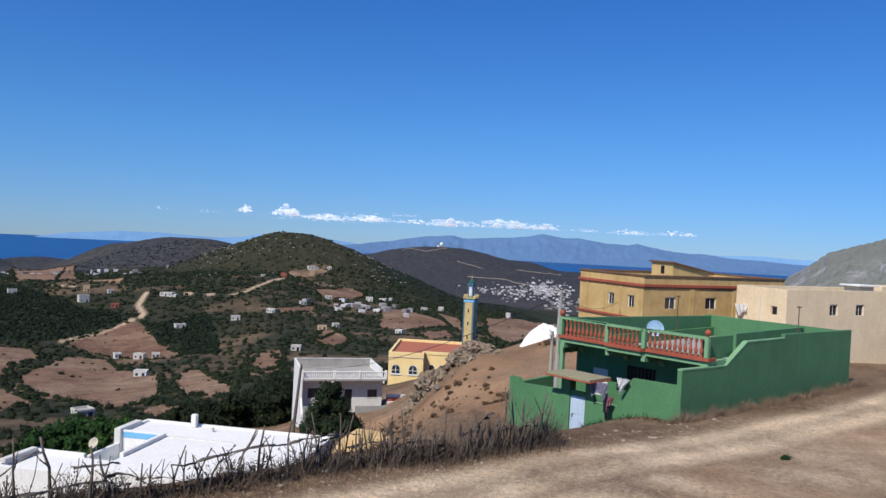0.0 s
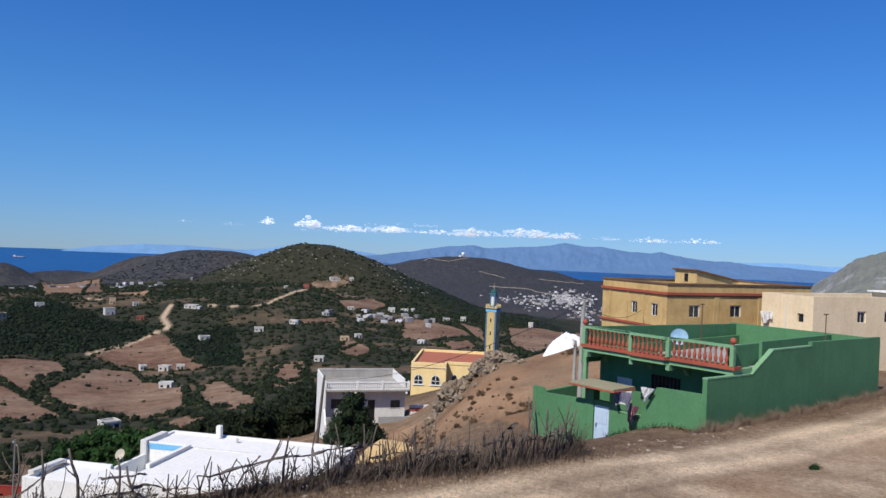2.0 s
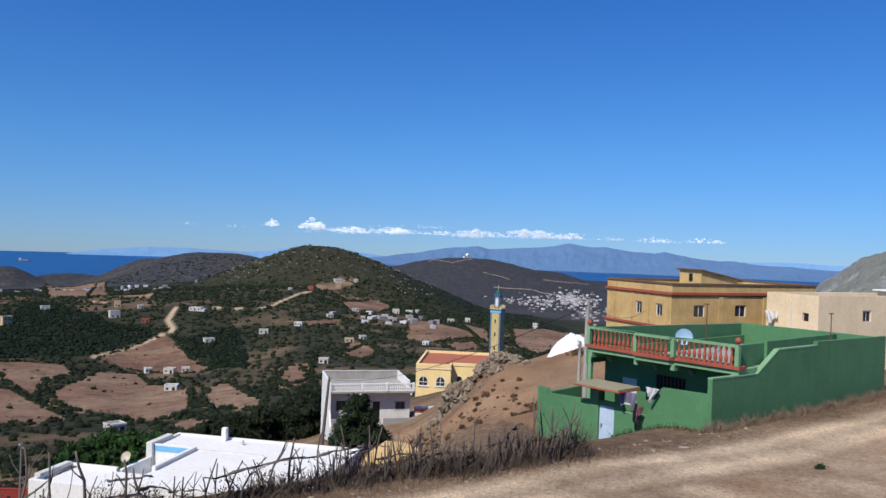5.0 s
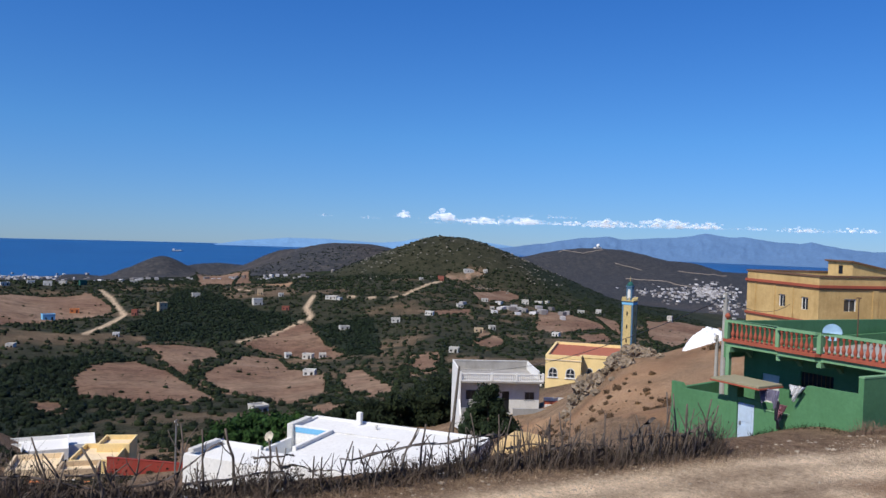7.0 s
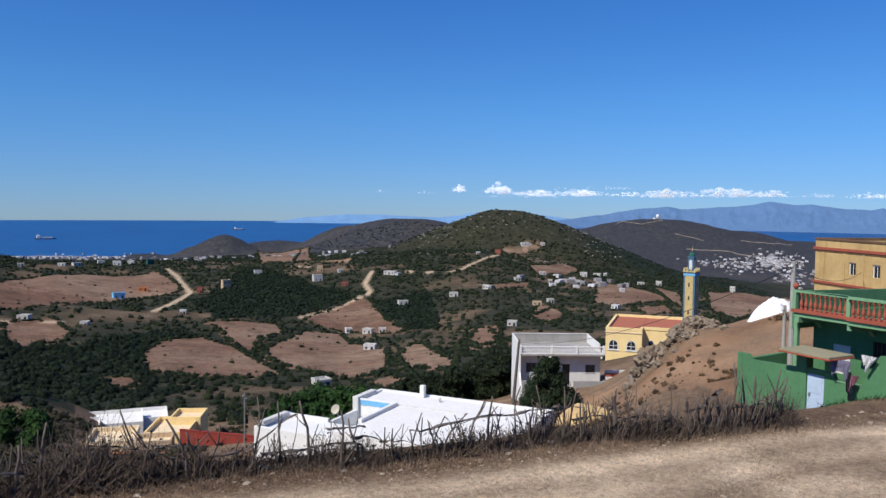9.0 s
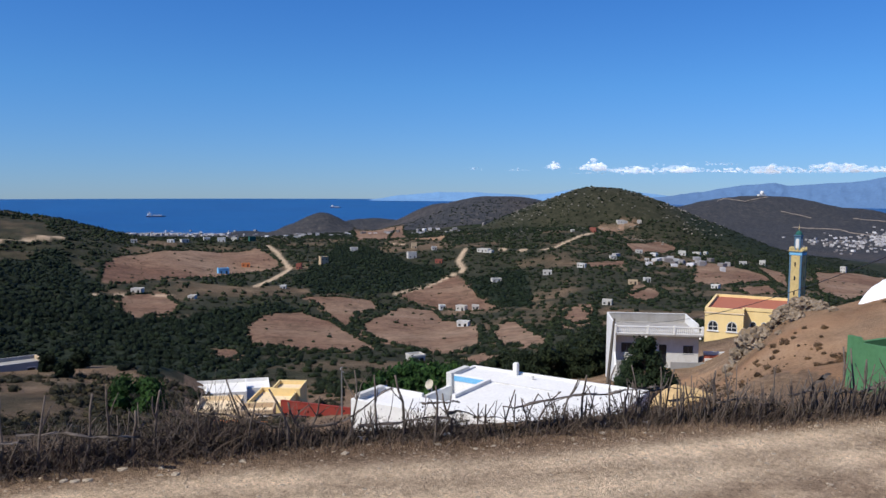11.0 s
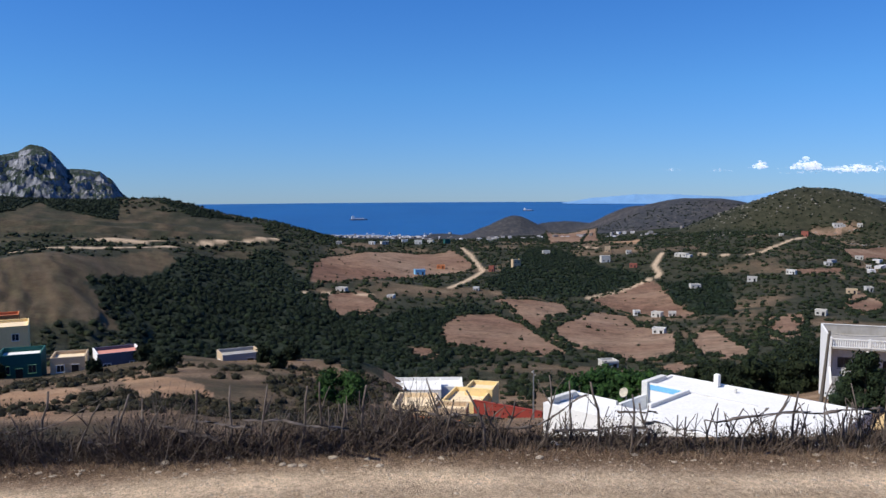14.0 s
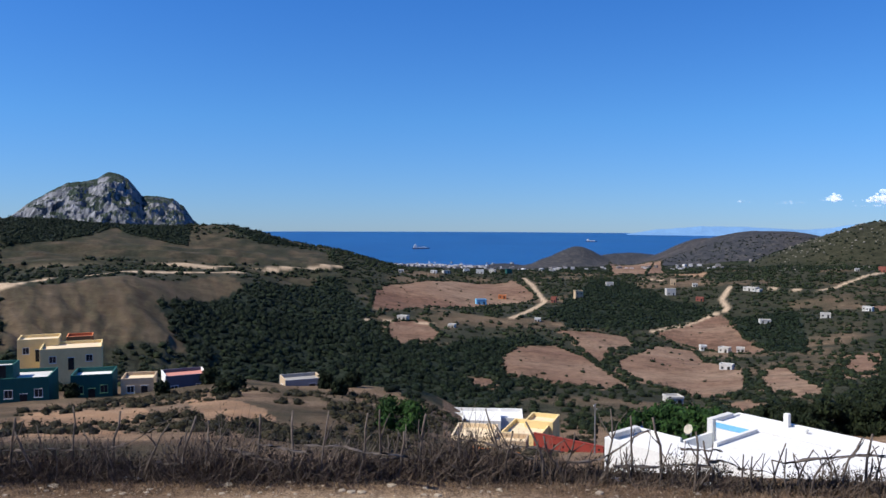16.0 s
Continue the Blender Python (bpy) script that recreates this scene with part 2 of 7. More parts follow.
def ground_material(name, scrub_tones):
    m, n, l, b = material(name, 0.95, 0, 0.1)
    cov = n.new("ShaderNodeVertexColor")
    cov.layer_name = "cover"
    sep = n.new("ShaderNodeSeparateColor")
    l.new(cov.outputs[0], sep.inputs[0])
    big, mid, fine = tex_noise(n, l, 0.012, 6, 0.6), tex_noise(n, l, 0.12, 7, 0.65), tex_noise(n, l, 2.2, 8, 0.7)
    grit = tex_noise(n, l, 22.0, 8, 0.75)
    dry = ramp(n, l, mid.outputs[0], (0.3, (0.145, 0.097, 0.064)), (0.5, (0.22, 0.154, 0.102)), (0.72, (0.31, 0.228, 0.155)))
    dry2 = ramp(n, l, fine.outputs[0], (0.3, (0.6, 0.57, 0.55)), (0.62, (1.12, 1.1, 1.08)))
    dry = mixed(n, l, 1.0, dry, dry2, "MULTIPLY")
    field = ramp(n, l, big.outputs[0], (0.35, (0.145, 0.083, 0.056)), (0.5, (0.20, 0.126, 0.085)), (0.66, (0.265, 0.185, 0.128)))
    f2 = ramp(n, l, mid.outputs[0], (0.32, (0.62, 0.60, 0.58)), (0.52, (0.98, 0.98, 0.98)), (0.72, (1.2, 1.18, 1.16)))
    field = mixed(n, l, 1.0, field, f2, "MULTIPLY")
    turf = tex_noise(n, l, 0.55, 6, 0.75)
    field = mixed(n, l, 1.0, field, ramp(n, l, turf.outputs[0], (0.33, (0.52, 0.52, 0.50)), (0.5, (0.98, 0.98, 0.98)), (0.66, (1.25, 1.23, 1.2))), "MULTIPLY")
    scrub = ramp(n, l, mid.outputs[0], (0.36, scrub_tones[0]), (0.54, scrub_tones[1]), (0.74, scrub_tones[2]))
    scrub = mixed(n, l, 1.0, scrub, ramp(n, l, turf.outputs[0], (0.38, (0.5, 0.52, 0.5)), (0.55, (1, 1, 1)), (0.68, (1.9, 1.7, 1.5))), "MULTIPLY")
    pale = ramp(n, l, fine.outputs[0], (0.3, (0.70, 0.53, 0.355)), (0.7, (0.92, 0.73, 0.51)))
    pale = mixed(n, l, 1.0, pale, ramp(n, l, grit.outputs[0], (0.36, (0.45, 0.43, 0.41)), (0.47, (0.95, 0.95, 0.95)), (0.62, (1.3, 1.3, 1.3))), "MULTIPLY")
    dry = mixed(n, l, 1.0, dry, ramp(n, l, grit.outputs[0], (0.38, (0.55, 0.53, 0.52)), (0.5, (1, 1, 1)), (0.64, (1.7, 1.65, 1.55))), "MULTIPLY")
    clods = tex_noise(n, l, 6.0, 7, 0.75)
    wear = ramp(n, l, clods.outputs[0], (0.36, (0.66, 0.64, 0.62)), (0.52, (1, 1, 1)), (0.68, (1.18, 1.16, 1.14)))
    pale = mixed(n, l, 1.0, pale, wear, "MULTIPLY")
    dry = mixed(n, l, 1.0, dry, wear, "MULTIPLY")
    ochre = ramp(n, l, mid.outputs[0], (0.3, (0.30, 0.165, 0.09)), (0.7, (0.44, 0.29, 0.175)))
    ochre = mixed(n, l, 1.0, ochre, wear, "MULTIPLY")
    c = mixed(n, l, sep.outputs[0], dry, field)
    c = mixed(n, l, sep.outputs[1], c, scrub)
    c = mixed(n, l, sep.outputs[2], c, pale)
    c = mixed(n, l, cov.outputs[1], ochre, c)
    l.new(c, b.inputs["Base Color"])
    add = n.new("ShaderNodeMath")
    add.operation = "ADD"
    l.new(fine.outputs[0], add.inputs[0])
    l.new(grit.outputs[0], add.inputs[1])
    bump(n, l, add.outputs[0], b, 1.0, 0.09)
    return m


EARTH = ground_material("earth", ((0.012, 0.019, 0.011), (0.021, 0.029, 0.017), (0.038, 0.041, 0.026)))
# scrub tones shifted to blue-grey: distance haze put into the colour
HAZED_HILLS = ground_material("hazed_hills", ((0.028, 0.032, 0.040), (0.045, 0.048, 0.055), (0.10, 0.088, 0.082)))


def sea_material():
    m, n, l, b = material("sea_water", 0.35, 0, 0.25)
    w = tex_noise(n, l, 0.004, 4, 0.6)
    c = ramp(n, l, w.outputs[0], (0.35, (0.004, 0.050, 0.17)), (0.65, (0.006, 0.068, 0.21)))
    l.new(c, b.inputs["Base Color"])
    r = tex_noise(n, l, 0.08, 6, 0.7)
    bump(n, l, r.outputs[0], b, 0.4, 2.0)
    return m


SEA = sea_material()
# distance haze is put into these base colours as blue
FARLAND = {k: paint("far_hills_hazed_" + k, c, (0.8, 0.85, 0.9), 0.6, 0.95, 0.01, 0.0) for k, c in
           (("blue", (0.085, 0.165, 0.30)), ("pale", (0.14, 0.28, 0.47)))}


# ---------------------------------------------------------------- building helpers
def mesh_object(name, verts, faces, mats, parent=None, smooth=False, index=None):
    me = bpy.data.meshes.new(name)
    me.from_pydata(verts, [], faces)
    for m in mats if isinstance(mats, (list, tuple)) else [mats]:
        me.materials.append(m)
    if index is not None:
        me.polygons.foreach_set("material_index", index)
    if smooth:
        me.polygons.foreach_set("use_smooth", [True] * len(me.polygons))
    me.update()
    ob = new(name, me)
    ob.parent = parent
    return ob


def part(name, bm, mat, parent=None, label=""):
    me = bpy.data.meshes.new(name)
    bm.normal_update()
    bm.to_mesh(me)
    bm.free()
    me.materials.append(mat)
    ob = new(name, me)
    ob.parent = parent
    if label:
        tagged(ob, label)
    return ob


def thing(name, x, y, z, turn=0, label="", category="", group=""):
    ob = new(name)
    ob.matrix_basis = pose(x, y, z, 0, 0, turn)
    ob.empty_display_size = 0.2
    return tagged(ob, label, category, group)


def add_box(bm, x0, y0, z0, x1, y1, z1, bevel=0.0):
    vs = [bm.verts.new(p) for p in ((x0, y0, z0), (x1, y0, z0), (x1, y1, z0), (x0, y1, z0), (x0, y0, z1), (x1, y0, z1), (x1, y1, z1), (x0, y1, z1))]
    fs = [bm.faces.new([vs[i] for i in q]) for q in ((3, 2, 1, 0), (4, 5, 6, 7), (0, 1, 5, 4), (1, 2, 6, 5), (2, 3, 7, 6), (3, 0, 4, 7))]
    if bevel:
        bmesh.ops.bevel(bm, geom=list({e for f in fs for e in f.edges}), offset=bevel, segments=1, affect="EDGES")
    return bm


def box(x0, y0, z0, x1, y1, z1, bevel=0.012):
    return add_box(bmesh.new(), x0, y0, z0, x1, y1, z1, bevel)


def add_prism(bm, outline, axis, a, b):
    """An outline of (u, v) pairs pushed from a to b along an axis: 'x' has u=y, v=z; 'y' has u=x, v=z; 'z' has u=x, v=y."""
    put = {"x": lambda u, v, w: (w, u, v), "y": lambda u, v, w: (u, w, v), "z": lambda u, v, w: (u, v, w)}[axis]
    lo = [bm.verts.new(put(u, v, a)) for u, v in outline]
    hi = [bm.verts.new(put(u, v, b)) for u, v in outline]
    bm.faces.new(lo[::-1]), bm.faces.new(hi)
    for i in range(len(lo)):
        j = (i + 1) % len(lo)
        bm.faces.new((lo[i], lo[j], hi[j], hi[i]))
    bmesh.ops.recalc_face_normals(bm, faces=bm.faces)
    return bm


def add_lathe(bm, profile, x=0, y=0, z=0, n=10):
    rings = [[bm.verts.new((x + r * math.cos(2 * math.pi * i / n), y + r * math.sin(2 * math.pi * i / n), z + h)) for i in range(n)] for r, h in profile]
    for p, q in zip(rings, rings[1:]):
        for i in range(n):
            bm.faces.new((p[i], p[(i + 1) % n], q[(i + 1) % n], q[i]))
    bm.faces.new(rings[0][::-1]), bm.faces.new(rings[-1])
    return bm


def wall_with_holes(bm, axis, at_, thick, u0, u1, z0, z1, holes):
    """A wall panel in the plane axis=at_, with rectangular openings (u0, z0, u1, z1) that go right through it."""
    us = sorted({u0, u1, *[h[0] for h in holes], *[h[2] for h in holes]})
    zs = sorted({z0, z1, *[h[1] for h in holes], *[h[3] for h in holes]})
    for a, b in zip(us, us[1:]):
        run = None
        for c, d in zip(zs, zs[1:]):
            solid = not any(h[0] <= a and b <= h[2] and h[1] <= c and d <= h[3] for h in holes)
            if solid:
                if axis == "x":
                    add_box(bm, at_, a, c, at_ + thick, b, d)
                else:
                    add_box(bm, a, at_, c, b, at_ + thick, d)
    bmesh.ops.remove_doubles(bm, verts=bm.verts, dist=0.0005)
    inner = [f for f in bm.faces if any(g is not f and len(set(f.verts) & set(g.verts)) == 4 for e in f.edges for g in e.link_faces)]
    bmesh.ops.delete(bm, geom=list(set(inner)), context="FACES")
    return bm


# ---------------------------------------------------------------- ground, one sheet to the horizon
def inside(poly, x, y):
    hit = np.zeros(np.shape(x), bool)
    for (x0, y0), (x1, y1) in zip(poly, poly[1:] + poly[:1]):
        if y0 != y1:
            hit ^= ((y0 > y) != (y1 > y)) & (x < (x1 - x0) * (y - y0) / (y1 - y0) + x0)
    return hit


def along(line, x, y):
    """Distance to a line of points."""
    best = np.full(np.shape(x), 1e9)
    for (x0, y0), (x1, y1) in zip(line, line[1:]):
        dx, dy = x1 - x0, y1 - y0
        t = np.clip(((x - x0) * dx + (y - y0) * dy) / (dx * dx + dy * dy + 1e-9), 0, 1)
        best = np.minimum(best, np.hypot(x - x0 - t * dx, y - y0 - t * dy))
    return best

# ---------------------------------------------------------------- plan of the land: fields, woods, bare cuts, ochre earth, tracks (metres)
FIELDS = []
FIELDS.append([(30, 284), (43, 324), (61, 340), (66, 303), (65, 261), (63, 227), (50, 211), (40, 224), (26, 241)])
FIELDS.append([(70, 388), (108, 400), (106, 373), (85, 338), (69, 285), (67, 304), (72, 357)])
FIELDS.append([(-23, 399), (-26, 487), (-18, 539), (29, 640), (88, 686), (88, 586), (86, 558), (21, 460), (-13, 401)])
FIELDS.append([(-14, 362), (5, 385), (11, 340), (7, 315), (-8, 304), (-12, 327)])
FIELDS.append([(76, 298), (118, 383), (138, 385), (121, 323), (120, 282), (93, 215), (82, 202), (74, 205), (71, 229), (69, 262)])
FIELDS.append([(131, 426), (185, 497), (194, 485), (172, 406), (163, 356), (152, 344), (144, 386), (132, 411)])
FIELDS.append([(111, 251), (130, 281), (133, 274), (105, 197), (90, 170), (93, 191), (95, 213)])
FIELDS.append([(72, 187), (84, 194), (81, 175), (70, 154), (66, 160)])
FIELDS.append([(14, 234), (24, 230), (20, 204), (14, 204)])
FIELDS.append([(147, 266), (170, 299), (175, 296), (153, 254), (133, 234)])
FIELDS.append([(219, 334), (266, 394), (262, 366), (235, 321), (212, 307)])
FIELDS.append([(328, 422), (409, 521), (426, 500), (403, 438), (378, 402), (321, 385), (308, 395)])
FIELDS.append([(318, 370), (348, 375), (290, 300), (277, 313)])
FIELDS.append([(505, 496), (680, 614), (750, 605), (495, 399), (364, 319), (279, 255), (354, 345)])
FIELDS.append([(451, 744), (475, 743), (499, 729), (472, 722), (433, 703)])
FIELDS.append([(398, 607), (489, 682), (478, 637), (416, 571), (373, 560)])
FIELDS.append([(221, 333), (261, 374), (251, 343), (215, 303), (206, 308)])
FIELDS.append([(334, 1369), (372, 1227), (223, 760), (196, 793)])
FIELDS.append([(282, 483), (331, 504), (316, 478), (269, 449)])
FIELDS.append([(350, 1421), (380, 1210), (245, 770), (192, 768)])
FIELDS.append([(165, 300), (186, 306), (139, 229), (124, 229)])
FIELDS.append([(462, 515), (458, 478), (350, 360), (358, 378)])
WOODS = []
WOODS.append([(-84, 261), (-79, 379), (-49, 511), (-10, 314), (5, 302), (36, 342), (60, 371), (57, 312), (24, 202), (37, 192), (10, 167), (0, 103), (-15, 218), (-43, 182), (-57, 199)])
WOODS.append([(83, 501), (167, 546), (135, 441), (107, 414), (78, 451)])
WOODS.append([(105, 551), (173, 735), (180, 571), (203, 504), (134, 441), (76, 400)])
WOODS.append([(190, 477), (238, 482), (164, 323), (159, 342)])
WOODS.append([(-324, 630), (-199, 713), (-172, 602), (-222, 622), (-254, 658), (-244, 604), (-231, 537), (-268, 521)])
WOODS.append([(-170, 702), (-89, 706), (-128, 650)])
BARE = []
BARE.append([(-126, 244), (-92, 391), (-78, 365), (-85, 263), (-61, 208), (-87, 167)])
BARE.append([(-267, 519), (-240, 594), (-243, 649), (-221, 620), (-172, 601), (-170, 661), (-126, 642), (-83, 682), (-54, 559), (-217, 421)])
OCHRE = []
OCHRE.append([(-21, 80), (-18, 81), (-13, 69), (-13, 55), (-19, 67)])
OCHRE.append([(-39, 77), (-28, 77), (-13, 38), (-20, 42)])
OCHRE.append([(49, 66), (56, 72), (39, 44), (38, 46)])
OCHRE.append([(65, 114), (73, 120), (60, 95), (56, 95)])
OCHRE.append([(242, 732), (268, 748), (286, 762), (256, 700)])
OCHRE.append([(50, 47), (53, 47), (52, 42), (47, 42), (41, 39), (28, 27), (27, 28), (38, 40), (43, 42)])
OCHRE.append([(56, 78), (52, 61), (37, 40), (27, 29), (40, 48)])
OCHRE.append([(-28, 96), (-15, 75), (-13, 68), (-12, 52), (-17, 60)])
OCHRE.append([(-36, 75), (-30, 84), (-21, 63), (-23, 55), (-27, 58)])
OCHRE.append([(28, 35), (47, 54), (58, 46), (41, 28), (29, 24)])
TRACKS = []
TRACKS.append(([(57, 103), (67, 113), (61, 99)], 3.2))
TRACKS.append(([(51, 420), (66, 467), (89, 541), (100, 726)], 2.8))
TRACKS.append(([(238, 591), (215, 548), (205, 510), (186, 494), (129, 428)], 2.8))
TRACKS.append(([(264, 581), (282, 546), (317, 580), (373, 633), (408, 672)], 3.2))
TRACKS.append(([(205, 713), (216, 670)], 3.2))
TRACKS.append(([(-128, 249), (-151, 328), (-134, 331), (-95, 430)], 6))
TRACKS.append(([(-204, 425), (-119, 463), (-55, 565)], 5))
TRACKS.append(([(-22, 357), (-11, 366), (16, 376)], 2.4))



def cover_of(x, y, z):
    """What covers the ground: field, scrub, pale track, and the last channel 0 where ochre earth lies bare."""
    r, az = np.hypot(x, y), np.degrees(np.arctan2(x, y))
    wob = fbm(x, y, 14, 3, 31) * 3.0
    field, scrub, pale, ochre = np.zeros_like(x), np.zeros_like(x), np.zeros_like(x), np.zeros_like(x)
    patchy = fbm(x, y, 45, 4, 12)
    scrub = np.maximum(step(-0.35, 0.12, patchy + 0.22), 0.55 + 0.5 * fbm(x, y, 16, 4, 19)) * step(110, 170, r) * 0.92
    scrub = np.maximum(scrub, step(780, 880, r) * (0.92 + 0.08 * step(-0.1, 0.4, fbm(x, y, 120, 4, 7))))
    scrub = np.maximum(scrub, step(-34, -28, az) * (1 - step(-5, -1, az)) * step(190, 230, r) * (0.82 + 0.18 * fbm(x, y, 40, 3, 63)))
    low = (az < 2) & (az > -45) & (r > 22) & (r < 125) & (y > 18)
    scrub = np.where(low, np.clip(0.45 + 0.9 * fbm(x, y, 13, 4, 81), 0, 0.9), scrub)
    xs, ys = x + wob, y + fbm(x, y, 14, 3, 77) * 3.0
    for poly in WOODS:
        k = inside(poly, xs, ys)
        scrub[k] = 1.0
    for poly in FIELDS:
        k = inside(poly, xs, ys)
        field[k] = 1.0
        scrub[k] = 0.16 * step(0.1, 0.5, fbm(x[k], y[k], 10, 3, 5))
    for poly in BARE:
        k = inside(poly, xs, ys)
        streak = np.where(r[k] > 400, fbm(az[k] * 5, r[k] * 0.4, 6, 4, 61), fbm(az[k] * 22 + r[k] * 0.3 + 6 * fbm(x[k], y[k], 20, 3, 64), r[k] * 0.14, 7, 5, 61))
        scrub[k] = np.clip(0.86 + 0.4 * streak, 0.68, 0.97)
        ochre[k] = np.where(r[k] > 400, 0.0, 0.09) + 0.06 * streak
        field[k] = np.clip(0.45 + 1.2 * fbm(az[k] * 9 + r[k] * 0.08, r[k] * 0.04, 6, 4, 62), 0, 0.9)
    for poly in OCHRE:
        k = inside(poly, xs, ys)
        ochre[k] = np.clip(0.55 + 0.8 * fbm(x[k], y[k], 5, 5, 71), 0, 0.95)
        scrub[k] *= 0.1
    # the dirt road past the fence: two pale wheel tracks, a dusty middle
    here = (np.abs(x) < 90) & (y > 2) & (y < 18)
    tracks = np.exp(-((y - 12.75 + 0.25 * fbm(x, x * 0, 9, 2, 6)) / 0.85) ** 2) * 0.95 + np.exp(-((y - 14.25 + 0.25 * fbm(x, x * 0, 9, 2, 6)) / 0.55) ** 2)
    pale = np.where(here, np.clip(tracks, 0, 1) * (0.78 + 0.5 * fbm(x, y, 1.8, 4, 9)), pale)
    side = (1 - step(11.2, 13.2, y + 0.6 * fbm(x, y, 3, 3, 18))) * here
    field = field * (1 - side) + side * (0.2 + 0.3 * fbm(x, y, 3, 3, 15))
    pale = np.maximum(pale, side * (0.46 + 0.6 * fbm(x, y, 1.6, 5, 17)))
    ochre = np.maximum(ochre, side * step(4, 12, x) * np.clip(0.26 + 0.75 * fbm(x, y, 2.6, 5, 16), 0, 0.6))
    scrub = np.maximum(scrub, step(1350, 1500, r))
    for line, w in TRACKS:
        d = along(line, x, y)
        pale = np.maximum(pale, (1 - step(w * 0.35, w * 0.75 + 0.3, d)) * (0.5 if line[0][0] > -10 else 0.5))
    scrub = scrub * (1 - pale)
    return np.stack([np.clip(field, 0, 1), np.clip(scrub, 0, 1), np.clip(pale, 0, 1), 1 - np.clip(ochre, 0, 1)], -1)


def build_ground():
    azs = np.concatenate([np.arange(-180, -40, 5.0), np.arange(-38, 82, 0.15), np.arange(84, 180, 5.0)])
    rs = np.concatenate([[0.02, 0.6, 1.5, 2.5, 3.5, 5, 6.5, 8], np.exp(np.linspace(math.log(9), math.log(2300), 290)), [2700, 3300, 4100, 4940]])
    A, Rg = np.meshgrid(np.radians(azs), rs, indexing="ij")
    x, y = Rg * np.sin(A), Rg * np.cos(A)
    z = ground_z(x, y)
    na, nr = len(azs), len(rs)
    verts = np.stack([x, y, z], -1).reshape(-1, 3)
    idx = np.arange(na * nr).reshape(na, nr)
    a, b = idx, np.roll(idx, -1, axis=0)
    faces = np.stack([a[:, :-1], a[:, 1:], b[:, 1:], b[:, :-1]], -1).reshape(-1, 4)
    me = bpy.data.meshes.new("ground")
    me.vertices.add(len(verts))
    me.vertices.foreach_set("co", verts.ravel())
    me.loops.add(faces.size)
    me.loops.foreach_set("vertex_index", faces.ravel().astype(np.int32))
    me.polygons.add(len(faces))
    me.polygons.foreach_set("loop_start", np.arange(0, faces.size, 4, dtype=np.int32))
    me.polygons.foreach_set("loop_total", np.full(len(faces), 4, dtype=np.int32))
    me.update(calc_edges=True)
    me.polygons.foreach_set("use_smooth", np.ones(len(faces), bool))
    col = me.color_attributes.new("cover", "FLOAT_COLOR", "POINT")
    col.data.foreach_set("color", cover_of(x.ravel(), y.ravel(), z.ravel()).ravel().astype(np.float32))
    me.materials.append(EARTH)
    me.materials.append(HAZED_HILLS)
    # past 1180 m the ground takes the haze-tinted material
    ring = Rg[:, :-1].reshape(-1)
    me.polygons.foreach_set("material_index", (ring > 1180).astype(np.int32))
    ob = new("ground", me)
    # the hub under the camera is closed by one small fan
    if sum(n.z for n in (me.polygons[i].normal for i in range(0, len(me.polygons), 5003))) < 0:
        me.flip_normals()
    return tagged(ob, "dry brown hillsides, fields and scrub falling to the sea", "ground", kind="structure")


build_ground()


def hill_track(line, width):
    """A thin bare track laid over the far hillside."""
    pts = []
    for (x0, y0), (x1, y1) in zip(line, line[1:]):
        n = max(2, int(math.hypot(x1 - x0, y1 - y0) / 6))
        pts += [(x0 + (x1 - x0) * i / n, y0 + (y1 - y0) * i / n) for i in range(n)]
    pts = np.array(pts + [line[-1]], float)
    pts += np.stack([fbm(pts[:, 0], pts[:, 1], 40, 3, 91), fbm(pts[:, 0], pts[:, 1], 40, 3, 92)], -1) * 7
    z = ground_z(pts[:, 0], pts[:, 1])
    verts, faces = [], []
    for (x, y), h in zip(pts, z):
        k = width / (2 * math.hypot(x, y))
        verts += [(x * (1 - k), y * (1 - k), h + 0.3), (x * (1 + k), y * (1 + k), h + 1.5)]
    for i in range(len(pts) - 1):
        faces.append((2 * i, 2 * i + 2, 2 * i + 3, 2 * i + 1))
    return tagged(mesh_object("dirt_track", verts, faces, TRACK_EARTH), "pale dirt track across a far hillside", "track", kind="structure")


TRACK_EARTH = plain("pale_track_earth", (0.24, 0.20, 0.165), 0.95, 0, 0.25, 0.05)
hill_track([(1339, 1629), (1376, 1657), (1367, 1558), (1451, 1580)], 9)
hill_track([(1372, 1455), (1398, 1390)], 9)
hill_track([(1491, 1361), (1550, 1328), (1671, 1353)], 9)
hill_track([(1121, 1566), (1139, 1521), (1157, 1447)], 9)
hill_track([(1275, 1312), (1367, 1274), (1346, 1152)], 9)


def build_sea():
    n, verts, faces = 180, [(0, 0, -120.0)], []
    rings = [600, 1500, 2500, 3500, 4930]
    for r in rings:
        verts += [(r * math.sin(2 * math.pi * i / n), r * math.cos(2 * math.pi * i / n), -120.0) for i in range(n)]
    for k in range(len(rings)):
        for i in range(n):
            j = (i + 1) % n
            if k == 0:
                faces.append((0, 1 + j, 1 + i))
            else:
                p, q = 1 + (k - 1) * n, 1 + k * n
                faces.append((p + i, p + j, q + j, q + i))
    ob = mesh_object("water", verts, faces, SEA)
    return tagged(ob, "calm deep blue sea reaching the horizon", "sea", kind="structure")


build_sea()


